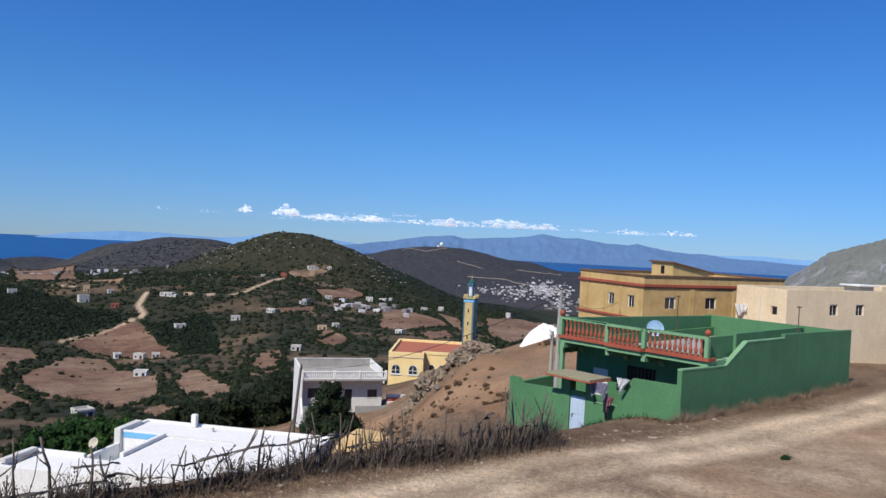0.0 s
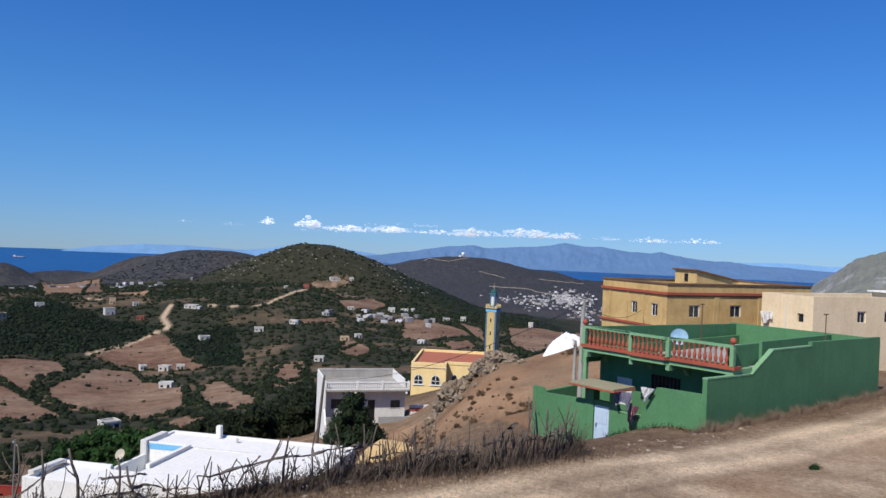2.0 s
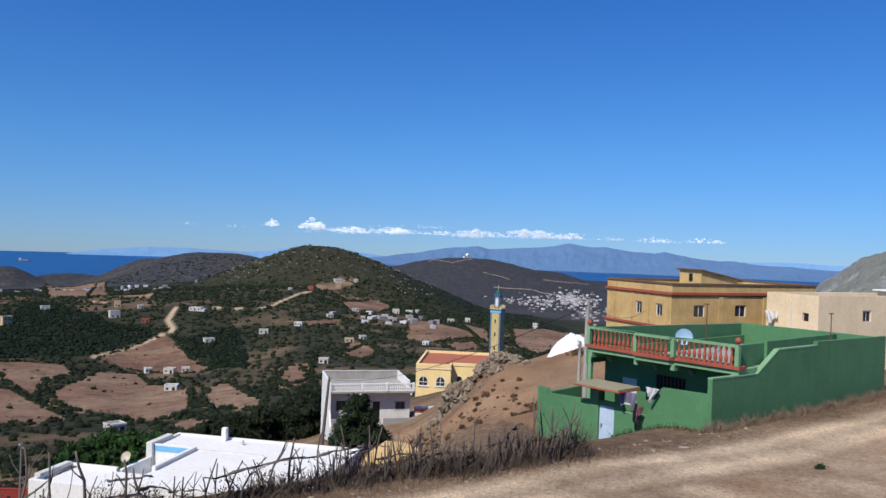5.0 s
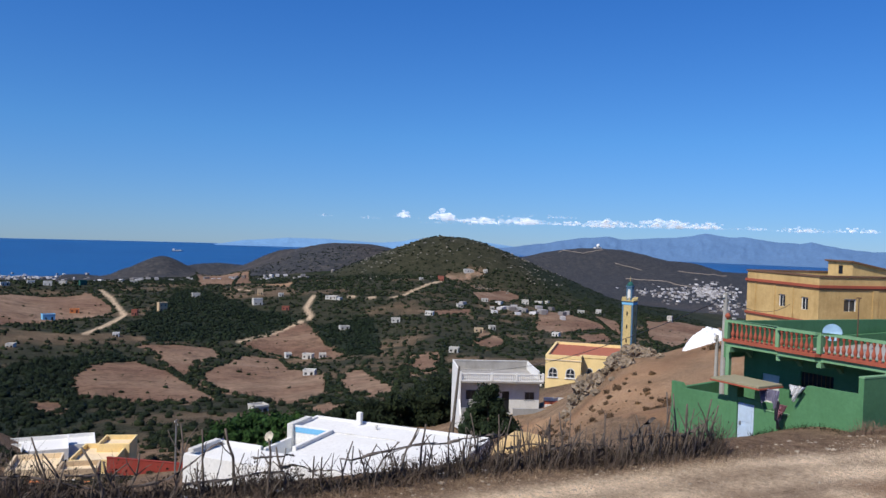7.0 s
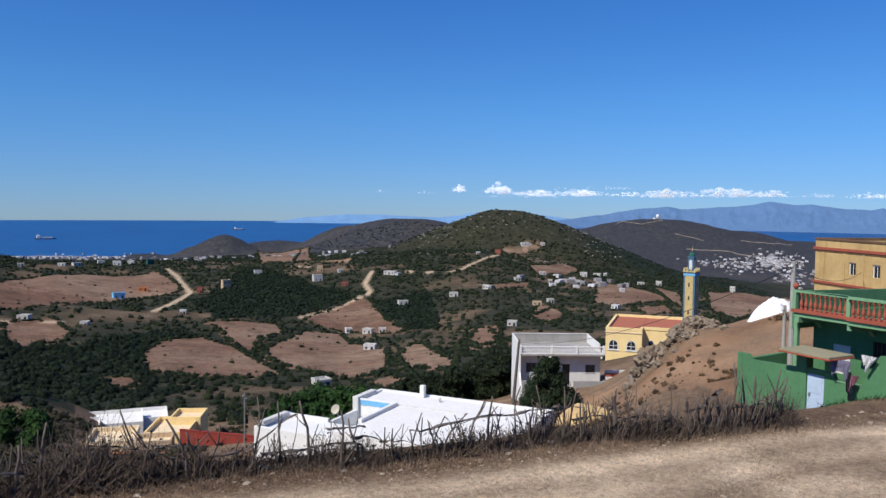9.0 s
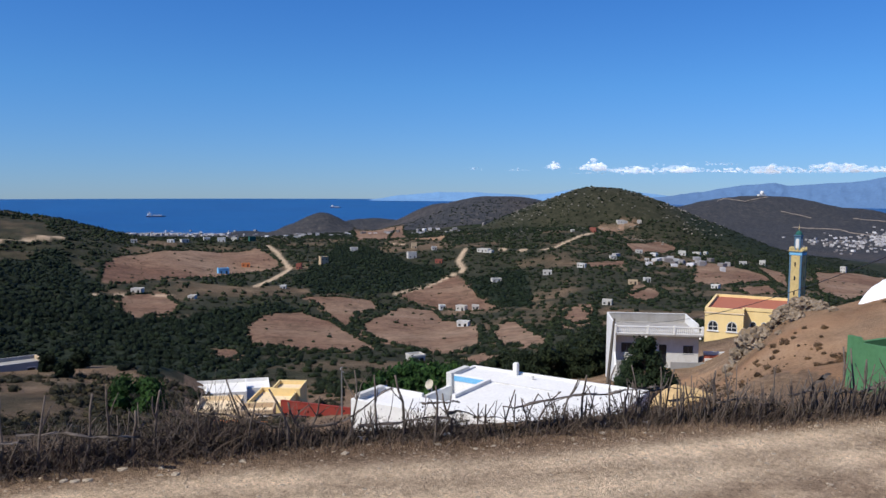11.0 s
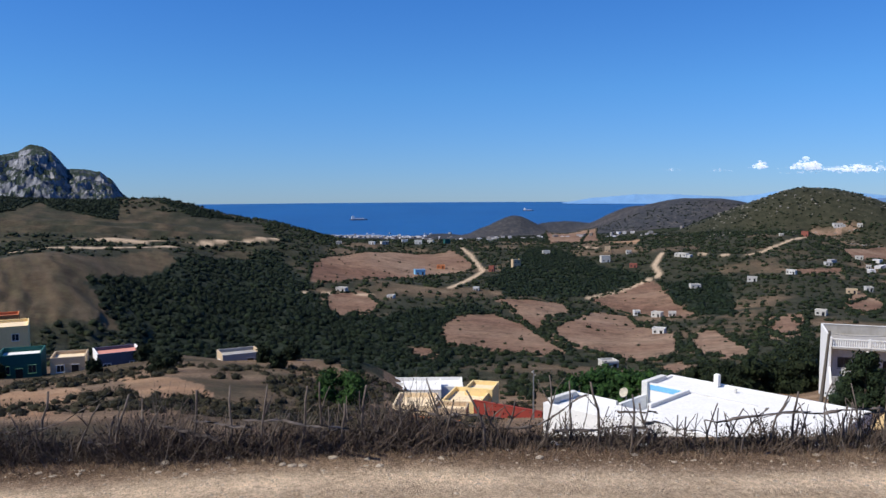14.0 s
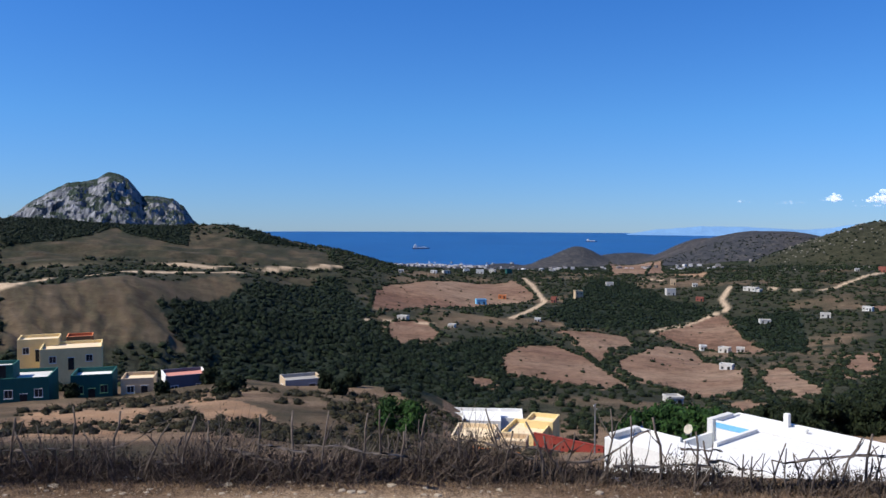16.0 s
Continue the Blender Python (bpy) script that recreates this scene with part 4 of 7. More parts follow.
def cream_house():
    h = thing("cream_house", 56.2, 25.2, -8.5, -16, "plain cream rendered house with small windows", "house")
    top = 5.77
    part("wall", wall_with_holes(bmesh.new(), "x", 0, 0.25, 0.25, 4.6, -1.5, top, [(0.8, 3.9, 1.35, 4.5)]), CREAM_WALL, h)
    part("wall", wall_with_holes(bmesh.new(), "y", 0, 0.25, 0, 18, -1.5, top + 0.02, [(4.5, 3.95, 5.4, 4.75), (7.4, 3.95, 8.3, 4.75)]), CREAM_WALL, h)
    part("wall", box(0.25, 4.35, -1.5, 18, 4.6, top), CREAM_WALL, h)
    part("roof", box(0.25, 0.25, 5.1, 18, 4.35, 5.25, 0), CONCRETE, h)
    part("pilaster", box(-0.04, 2.75, -1, 0.0, 2.9, top - 0.02, 0), CREAM_WALL, h)
    window(h, "x", 0.12, 1.075, 3.903, 0.42, 0.52, TAN_WALL, -1, 0)
    for u in (4.95, 7.85):
        window(h, "y", 0.12, u, 3.953, 0.76, 0.7, PALE_WALL, -1, 1)
    part("drainpipe", add_lathe(bmesh.new(), [(0.04, 0), (0.04, 3.0)], -0.06, 2.3, 2.2, 8), PALE_WALL, h)
    part("roof_block", box(9.4, 1.2, 5.25, 11.0, 2.6, 6.05), CREAM_WALL, h)
    part("roof_slab", box(9.1, 1.0, 6.053, 11.3, 2.8, 6.17), WHITE_WALL, h)
    part("roof_block", box(12.0, 1.2, 5.25, 15.0, 3.2, 6.1), CREAM_WALL, h)


cream_house()
cloth("laundry", 57.1, 29.0, -4.1, 1.0, 0.7, LINEN, "white cloth hung at a cream house window", 21, 0.3)


# ---------------------------------------------------------------- white house below the fence
def white_house():
    h = thing("white_house", 17.9, 42.9, -11.0, -52, "whitewashed flat-roofed house with a blue-edged terrace", "house")
    part("roof", box(0.2, -2.65, -0.25, 10.4, -0.2, -0.08, 0), WHITE_WALL, h)
    part("roof", box(2.5, -8.6, -0.25, 10.4, -2.65, -0.078, 0), WHITE_WALL, h)
    part("roof", box(-2.4, -8.3, -0.75, 2.4, -5.7, -0.6, 0), WHITE_WALL, h)
    part("terrace", box(0.1, -5.68, -1.5, 2.4, -2.7, -1.35, 0), WHITE_WALL, h)
    for q in ((0, -0.2, 10.6, 0), (10.4, -8.8, 10.6, -0.2), (0, -2.65, 0.2, -0.2), (2.3, -8.8, 10.4, -8.6)):
        part("wall", box(q[0], q[1], -4.5, q[2], q[3], 0.02), WHITE_WALL, h)
    part("parapet", box(0.2, -2.75, -1.35, 2.52, -2.6, 0.06), WHITE_WALL, h)
    part("parapet", box(2.42, -6.6, -1.35, 2.62, -2.752, 0.12), WHITE_WALL, h)
    part("parapet", box(-0.15, -2.95, -4.5, 0.197, -0.9, 0.16), PALE_WALL, h)
    part("blue_band", box(0.25, -2.772, -0.3, 2.4, -2.752, -0.02, 0), BLUE_PAINT, h, "light blue painted band")
    part("blue_band", box(2.395, -6.5, -0.25, 2.417, -2.8, 0.05, 0), BLUE_PAINT, h, "light blue painted band")
    part("wall", box(0.0, -5.49, -4.5, 0.18, -2.97, -0.55), WHITE_WALL, h)
    for q in ((-2.6, -8.5, -2.4, -5.5), (-2.4, -5.68, 0.0, -5.5), (-2.4, -8.5, 2.29, -8.3)):
        part("wall", box(q[0], q[1], -4.5, q[2], q[3], -0.42), WHITE_WALL, h)
    part("parapet", box(-2.62, -8.1, -0.417, -2.3, -5.9, -0.25), PALE_WALL, h)
    part("chimney", box(2.85, -0.6, -0.08, 3.13, -0.3, 0.62, 0.03), WHITE_WALL, h)
    part("roof_ridge", box(2.62, -2.7, -0.08, 6.2, -2.62, -0.03, 0), PALE_WALL, h)
    part("vent", add_lathe(bmesh.new(), [(0.06, 0), (0.06, 0.16), (0.1, 0.17), (0.08, 0.24)], 4.3, -1.0, -0.08, 8), PALE_WALL, h)


white_house()
dish(14.3, 40.4, -11.85, 0.27, -60, 62, DISH_CREAM, "cream satellite dish above a white roof edge")


# ---------------------------------------------------------------- grey house with the balustrade
def grey_house():
    h = thing("grey_house", 51.3, 79.9, -24.2, -26, "unfinished pale house with white balustrade and bare parapet", "house")
    W, D, slab = 10.0, 8.5, 6.05
    part("wall", wall_with_holes(bmesh.new(), "y", 1.0, 0.2, 0.2, W, -1, slab, [(0.95, 3.75, 2.3, 4.95), (5.4, 2.2, 6.3, 4.8), (8.2, 3.8, 9.4, 4.75)]), PALE_WALL, h)
    part("wall", box(0, 0.0, -1, 0.2, D, slab + 1.25), WHITE_WALL, h)
    part("wall", box(W - 0.2, 1.2, -1, W, D, slab + 1.25), WHITE_WALL, h)
    part("wall", box(0.2, D - 0.2, -1, W - 0.2, D, slab + 1.25), CONCRETE, h)
    part("parapet_cap", box(-0.03, D - 0.25, slab + 1.253, W + 0.03, D + 0.03, slab + 1.32), PALE_WALL, h)
    part("roof", box(0.2, -0.3, slab + 0.003, W + 0.25, D - 0.2, slab + 0.2, 0.01), CONCRETE, h)
    for u, z, w, hh in ((1.625, 3.753, 1.2, 1.1), (8.8, 3.803, 1.05, 0.85)):
        window(h, "y", 1.08, u, z, w, hh, SLATE_BLUE, -1, 1)
    part("door", box(5.4, 1.1, 2.2, 6.3, 1.15, 4.8, 0), DARK, h)
    part("block_wall", box(0.2, -1.6, -1, 2.2, -1.4, 3.3), BLOCKWORK, h, "bare concrete block wall")
    part("block_wall", box(6.4, -1.2, -1, 10.4, -1.0, 3.2), BLOCKWORK, h, "bare concrete block wall")
    part("brick_pier", box(0.9, -1.85, -1, 1.8, -1.61, 1.2), TERRACOTTA, h)
    part("buttress", add_prism(bmesh.new(), [(-1.6, -1), (0.0, -1), (0.0, 4.0), (-1.6, 2.4)], "x", -0.05, 0.18), WHITE_WALL, h)
    rail = part("balustrade", box(0.05, -0.32, slab + 1.02, W + 0.27, -0.14, slab + 1.15, 0.01), WHITE_WALL, h)
    part("bottom_rail", box(0.05, -0.3, slab + 0.21, W + 0.27, -0.16, slab + 0.32, 0), WHITE_WALL, rail)
    for x in (0.12, 3.9, 6.9, W + 0.15):
        part("rail_post", box(x - 0.12, -0.36, slab + 0.2, x + 0.12, -0.1, slab + 1.24, 0.015), WHITE_WALL, rail)
    first = part("baluster", add_lathe(bmesh.new(), [(0.06, 0), (0.04, 0.1), (0.07, 0.28), (0.035, 0.5), (0.06, 0.7)], 0, 0, 0, 7), WHITE_WALL, rail)
    first.location = (0.4, -0.23, slab + 0.32)
    for i in range(1, 44):
        x = 0.4 + i * 0.222
        if min(abs(x - c) for c in (3.9, 6.9)) > 0.16:
            o = first.copy()
            scene.collection.objects.link(o)
            o.location = (x, -0.23, slab + 0.32)
    for x in (3.7, 9.9):
        lamp = part("wall_lamp", add_lathe(bmesh.new(), [(0.03, 0), (0.12, 0.06), (0.14, 0.18), (0.08, 0.3), (0.03, 0.33)], x, -0.2, slab - 0.36, 10), WHITE_WALL, h)
    st = thing("striped_steps", 60.6, 74.9, -22.4, -26, "outdoor steps painted in red and white stripes", "steps")
    for k in range(7):
        part("step", box(0.2, 0.32 * k, -1.5, 3.0, 0.32 * k + 0.34, 0.36 * k), RED_PAINT if k % 2 else PALE_WALL, st)
    part("stringer", box(3.0, -0.2, -1.5, 3.25, 2.6, 1.6), PALE_WALL, st)


grey_house()


# ---------------------------------------------------------------- mosque and minaret
def arch_outline(u, z, w, h, n=9):
    """A pointed-round arch outline around the centre u, standing on z."""
    pts = [(u - w / 2, z), (u + w / 2, z)]
    spring = z + h - w * 0.55
    for i in range(n + 1):
        a = math.pi * i / n
        pts.append((u + w / 2 * math.cos(a), spring + w * 0.55 * math.sin(a)))
    return pts


def mosque():
    h = thing("mosque", 88.5, 110.0, -27.0, -45, "yellow village mosque with terracotta roof terrace and arched windows", "mosque")
    part("wall", box(0, 0, -2, 6.2, 18, 5.1), YELLOW_WALL, h)
    part("wall", box(6.2, 2.4, -2, 14.5, 18, 5.0), YELLOW_WALL, h)
    part("roof", box(0.35, 0.35, 5.103, 5.9, 17.6, 5.2, 0), TERRACOTTA, h, "terracotta roof terrace")
    part("roof", box(5.9, 2.75, 5.003, 14.1, 17.6, 5.15, 0), TERRACOTTA, h, "terracotta roof terrace")
    for q in ((0, 0, 6.2, 0.34), (0, 0.34, 0.34, 17.62), (0, 17.62, 14.5, 18), (5.92, 0.34, 6.22, 2.4), (6.22, 2.4, 14.5, 2.74), (14.12, 2.74, 14.5, 17.62)):
        part("parapet", box(q[0] - 0.05, q[1] - 0.05, 5.11, q[2] + 0.04, q[3] + 0.04, 5.65), YELLOW_WALL, h)
    part("string_course", box(-0.12, -0.12, 4.75, 6.32, -0.003, 4.95, 0), CREAM_WALL, h)
    for u in (1.35, 4.4):
        w = part("arched_window", add_prism(bmesh.new(), arch_outline(u, 1.75, 1.7, 1.75), "y", -0.05, 0.02), PALE_WALL, h)
        part("pane", add_prism(bmesh.new(), arch_outline(u, 1.87, 1.42, 1.5), "y", -0.07, -0.045), GLASS, w)
        part("glazing_bar", box(u - 0.04, -0.1, 1.87, u + 0.04, -0.071, 3.3, 0), WHITE_WALL, w)
        part("glazing_bar", box(u - 0.7, -0.1, 2.4, u + 0.7, -0.071, 2.48, 0), WHITE_WALL, w)
        part("sill", box(u - 1.0, -0.16, 1.62, u + 1.0, 0.0, 1.747, 0), WHITE_WALL, w)
    for u, w_ in ((7.6, 0.9), (9.3, 0.75), (10.9, 0.75), (12.6, 0.75)):
        w = part("arched_window", add_prism(bmesh.new(), arch_outline(u, 1.6, w_ + 0.15, 1.8), "y", 2.36, 2.42), PALE_WALL, h)
        part("pane", add_prism(bmesh.new(), arch_outline(u, 1.7, w_ - 0.05, 1.6), "y", 2.33, 2.355), GLASS, w)
    # the minaret
    m = thing("minaret", 105.2, 106.9, -24.5, -65, "square minaret with gold tile panels and blue borders", "minaret")
    s, top = 1.05, 12.6
    part("shaft", box(-s, -s, -2, s, s, top, 0.02), TILE_BLUE, m)
    for k in range(4):
        a = k * 90
        rotm = Euler((0, 0, radians(a))).to_matrix()
        bm = box(-s + 0.32, -s - 0.05, 1.0, s - 0.32, -s - 0.003, top - 0.7, 0.01)
        bmesh.ops.rotate(bm, verts=bm.verts, cent=(0, 0, 0), matrix=rotm)
        p = part("gold_panel", bm, TILE_GOLD, m, "gold tiled panel")
        for z in (2.2, 5.0, 7.6, 10.0):
            bm = add_prism(bmesh.new(), arch_outline(0, z, 0.26, 0.75), "y", -s - 0.075, -s - 0.052)
            bmesh.ops.rotate(bm, verts=bm.verts, cent=(0, 0, 0), matrix=rotm)
            part("slit_window", bm, DARK, p)
        bm = box(-s - 0.02, -s - 0.04, top - 0.62, s + 0.02, -s - 0.003, top - 0.25, 0.01)
        bmesh.ops.rotate(bm, verts=bm.verts, cent=(0, 0, 0), matrix=rotm)
        part("frieze", bm, BLUE_PAINT, m)
        for i in range(4):
            x = -s + 0.1 + i * 0.62
            bm = add_prism(bmesh.new(), [(x - 0.12, top + 0.16), (x + 0.12, top + 0.16), (x + 0.12, top + 0.45), (x, top + 0.75), (x - 0.12, top + 0.45)], "y", -s - 0.1, -s + 0.06)
            bmesh.ops.rotate(bm, verts=bm.verts, cent=(0, 0, 0), matrix=rotm)
            part("merlon", bm, TILE_GOLD, m)
    part("cornice", box(-s - 0.14, -s - 0.14, top + 0.003, s + 0.14, s + 0.14, top + 0.16), TILE_GOLD, m)
    lant = part("lantern", box(-0.52, -0.52, top + 0.16, 0.52, 0.52, top + 2.6, 0.02), TILE_BLUE, m)
    for k in range(4):
        rotm = Euler((0, 0, radians(k * 90))).to_matrix()
        bm = add_prism(bmesh.new(), arch_outline(0, top + 0.5, 0.55, 1.7), "y", -0.55, -0.523)
        bmesh.ops.rotate(bm, verts=bm.verts, cent=(0, 0, 0), matrix=rotm)
        part("lantern_arch", bm, PALE_WALL, lant)
    part("lantern_cornice", box(-0.65, -0.65, top + 2.603, 0.65, 0.65, top + 2.8), TILE_BLUE, lant)
    part("dome", add_lathe(bmesh.new(), [(0.55, 0), (0.56, 0.2), (0.46, 0.48), (0.25, 0.7), (0.05, 0.8)], 0, 0, top + 2.8, 14), TEAL_WALL, lant)
    part("finial", add_lathe(bmesh.new(), [(0.03, 0), (0.03, 0.2), (0.12, 0.3), (0.03, 0.42), (0.03, 0.55), (0.08, 0.62), (0.02, 0.72), (0.01, 1.1)], 0, 0, top + 3.6, 8), TILE_GOLD, lant)


mosque()


# ---------------------------------------------------------------- village houses of the slope, one function for all
def flat_house(name, x, y, turn, w, d, h, wall, roof, label, wins=2, door=True, group="", sink=3.0, base=None, parapet=0.5, side_wall=None, trim=None):
    """A flat-roofed block house: four walls, roof set down behind a parapet, windows, a door and a plinth."""
    z = gz(x, y) if base is None else base
    o = thing(name, x, y, z, turn, label, "house", group)
    t = 0.2
    part("wall", box(-w / 2, -d / 2, -sink, w / 2, -d / 2 + t, h + parapet), wall, o)
    part("wall", box(-w / 2, d / 2 - t, -sink, w / 2, d / 2, h + parapet), wall, o)
    part("wall", box(-w / 2, -d / 2 + t, -sink, -w / 2 + t, d / 2 - t, h + parapet), side_wall or wall, o)
    part("wall", box(w / 2 - t, -d / 2 + t, -sink, w / 2, d / 2 - t, h + parapet), side_wall or wall, o)
    part("roof", box(-w / 2 + t, -d / 2 + t, h - 0.15, w / 2 - t, d / 2 - t, h, 0), roof, o)
    fr = trim or WHITE_WALL
    n = wins + (1 if door else 0)
    for i in range(n):
        u = -w / 2 + w * (i + 0.7) / (n + 0.4)
        if door and i == n // 2:
            dd = part("door", box(u - 0.45, -d / 2 - 0.04, 0.0, u + 0.45, -d / 2 - 0.003, 2.05), DARK, o)
            part("door_frame", box(u - 0.55, -d / 2 - 0.06, 2.053, u + 0.55, -d / 2 - 0.003, 2.15, 0), fr, dd)
        else:
            window(o, "y", -d / 2 - 0.04, u, h * 0.42, 0.95, min(1.05, h * 0.35), fr, -1, 1, depth=0.035)
    window(o, "x", -w / 2 - 0.04, 0, h * 0.42, 0.9, min(1.0, h * 0.35), fr, -1, 1, depth=0.035)
    return o


# white side on the blue house: the sunlit face put into the wall colour
flat_house("village_house", *at(-16.3, 124), 24, 6.0, 5.5, 3.5, SLATE_BLUE, PINK_ROOF, "slate-blue house with pink roof coat and whitewashed side", 2, base=-27.9, side_wall=WHITE_WALL)
flat_house("village_house", *at(-19.2, 126), 12, 4.6, 5.0, 2.7, TAN_WALL, CREAM_WALL, "low tan annex with cream roof beside a blue house", 1, base=-27.6)
flat_house("village_house", *at(-22.0, 127), 14, 5.6, 6.0, 3.4, TEAL_WALL, WHITE_WALL, "dark green house with open white roof terrace", 2, base=-27.6, parapet=0.7, trim=GREEN_TRIM)
flat_house("village_house", *at(-26.3, 125), 14, 8.2, 7.0, 3.8, TEAL_WALL, PALE_WALL, "teal painted house above the brown slope", 3, base=-27.0, trim=PALE_WALL)
flat_house("village_house", *at(-27.6, 125), 14, 4.5, 4.0, 1.6, TEAL_WALL, PALE_WALL, "teal painted upper room on a flat roof", 1, base=-23.1, sink=1.0, trim=PALE_WALL)
flat_house("village_house", *at(-23.3, 150), 20, 9.5, 8.0, 3.2, YELLOW_WALL, CREAM_WALL, "yellow house with terraces at the foot of the cut slope", 2, base=-26.6)
flat_house("village_house", *at(-25.2, 156), 20, 6.5, 6.0, 3.4, YELLOW_WALL, CREAM_WALL, "yellow upper house block with flat roof", 2, base=-26.0)
flat_house("village_house", *at(-22.8, 160), 20, 4.4, 4.4, 3.0, ORANGE_WALL, TERRACOTTA, "orange stair room over a yellow house", 1, base=-26.2)
# cabin's grey front and paler tan end put shade and sun into wall colours
flat_house("stone_cabin", *at(-8.3, 119), 20, 5.6, 4.6, 2.3, BLOCKWORK, CONCRETE, "lone concrete cabin with a whitewashed end on the bare knoll", 1, base=-27.2, sink=2.0, side_wall=TAN_WALL)
flat_house("white_villa", *at(4.2, 118), -6, 8.2, 7.5, 4.2, WHITE_WALL, WHITE_WALL, "white villa with arched porch below the village", 3, base=-34.9)
flat_house("white_villa", *at(6.6, 122), -6, 5.0, 6.0, 3.8, WHITE_WALL, WHITE_WALL, "white villa wing with a sloping roof edge", 1, base=-35.3)
flat_house("white_villa", *at(2.9, 114), -6, 2.4, 4.0, 3.0, WHITE_WALL, WHITE_WALL, "small white annex beside the villa", 1, base=-33.0)
flat_house("yellow_villa", *at(8.1, 92), -22, 4.6, 6.5, 3.6, YELLOW_WALL, CREAM_WALL, "yellow villa with pale roof terraces", 2, base=-29.0)
flat_house("yellow_villa", *at(9.2, 95), -22, 3.4, 4.0, 2.6, YELLOW_WALL, CREAM_WALL, "yellow roof room of the villa", 1, base=-27.6)
flat_house("yellow_villa", *at(4.3, 88), -12, 4.6, 5.5, 2.8, CREAM_WALL, CREAM_WALL, "cream lower block of the villa with flat roof", 1, base=-27.6)
flat_house("yellow_villa", *at(6.9, 84), -14, 3.6, 3.0, 2.2, TAN_WALL, CREAM_WALL, "small tan outbuilding by the orange wall", 1, base=-26.6)


def yard_wall(points, z0, top, thick, mat, label):
    o = thing("garden_wall", points[0][0], points[0][1], z0, 0, label, "wall", "garden walls")
    for (x0, y0), (x1, y1) in zip(points, points[1:]):
        length, a = math.hypot(x1 - x0, y1 - y0), math.atan2(y1 - y0, x1 - x0)
        bm = box(0, -thick / 2, -2.5, length, thick / 2, top)
        p = part("wall_panel", bm, mat, o)
        p.matrix_basis = pose(x0 - points[0][0], y0 - points[0][1], 0, 0, 0, math.degrees(a))
        c = part("cap", box(-0.02, -thick / 2 - 0.04, top + 0.003, length, thick / 2 + 0.04, top + 0.08), mat, p)
    return o


yard_wall([at(0.9, 80), at(8.4, 76)], -26.0, 2.6, 0.25, ORANGE_WALL, "orange garden wall round the villa")
yard_wall([at(8.6, 84), at(13.6, 80)], -25.9, 2.5, 0.25, MAROON_WALL, "dark red garden wall between the houses")
yard_wall([at(-25.5, 112), at(-20.6, 112)], -26.4, 1.6, 0.3, TAN_WALL, "rough tan retaining wall below the houses")


# ---------------------------------------------------------------- poles and wires
def pole(x, y, z, height, lean, label, mat=WOOD_GREY, r=0.11):
    p = thing("utility_pole", x, y, z, 0, label, "utility pole", "utility poles")
    bm = add_lathe(bmesh.new(), [(r * 1.25, -1.5), (r * 1.2, 0), (r, height * 0.5), (r * 0.75, height)], 0, 0, 0, 10)
    for v in bm.verts:
        v.co.x += lean * max(0, v.co.z)
    part("shaft", bm, mat, p)
    for k, dz in enumerate((0.25, 0.55)):
        part("insulator", add_lathe(bmesh.new(), [(0.03, 0), (0.06, 0.04), (0.05, 0.12), (0.02, 0.16)], lean * height + (0.13 if k else -0.13), 0, height - dz, 8), PALE_WALL, p)
    part("bracket", box(lean * height - 0.16, -0.02, height - 0.42, lean * height + 0.16, 0.02, height - 0.38, 0), RUST, p)
    return Vector((x + lean * height, y, z + height - 0.25))


def wire(a, b, sag, label, r=0.012):
    cu = bpy.data.curves.new("overhead_wire", "CURVE")
    cu.dimensions, cu.bevel_depth, cu.bevel_resolution = "3D", r, 1
    sp = cu.splines.new("POLY")
    n = 24
    sp.points.add(n)
    for i in range(n + 1):
        t = i / n
        p = a.lerp(b, t)
        sp.points[i].co = (p.x, p.y, p.z - 4 * sag * t * (1 - t), 1)
    cu.materials.append(DARK)
    return tagged(new("overhead_wire", cu), label, "wire", "overhead wires")


P1 = pole(*at(32.3, 85), -21.9, 7.3, 0.09, "leaning weathered wooden utility pole by the grey house", r=0.16)
P2 = pole(*at(51.0, 39.6), -9.4, 6.9, 0.0, "concrete utility pole beside the green balcony", CONCRETE, 0.13)
pole(*at(50.55, 40.4), -9.6, 5.0, 0.0, "short concrete post beside the green balcony", CONCRETE, 0.1)
wire(P1, P2, 1.3, "thin dark cable sagging across the slope", 0.02)
wire(P2, Vector((52.0, 36.5, -4.6)), 0.6, "thin dark cable to the ochre house", 0.015)
P3 = pole(*at(12.95, 76), -21.5, 3.4, 0.0, "short street lamp pole among the villas", STEEL, 0.07)


# ---------------------------------------------------------------- rocky mountains
def rock_material(name, low, high, green, grow=0.30):
    m, n, l, b = material(name, 0.95, 0, 0.1)
    geo = n.new("ShaderNodeNewGeometry")
    v = n.new("ShaderNodeMapping")
    v.inputs["Scale"].default_value = (0.05, 0.05, 0.018)
    l.new(geo.outputs["Position"], v.inputs["Vector"])
    a = tex_noise(n, l, 1.0, 8, 0.75, v.outputs[0])
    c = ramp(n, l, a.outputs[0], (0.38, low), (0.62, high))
    sep = n.new("ShaderNodeSeparateXYZ")
    l.new(geo.outputs["Normal"], sep.inputs[0])
    patch = tex_noise(n, l, 0.02, 6, 0.7)
    mul = n.new("ShaderNodeMath")
    mul.operation = "MULTIPLY"
    l.new(sep.outputs[2], mul.inputs[0])
    l.new(patch.outputs[0], mul.inputs[1])
    k = ramp(n, l, mul.outputs[0], (grow, (0, 0, 0)), (grow + 0.09, (1, 1, 1)))
    c = mixed(n, l, k, c, green)
    l.new(c, b.inputs["Base Color"])
    bump(n, l, a.outputs[0], b, 0.8, 4.0)
    return m


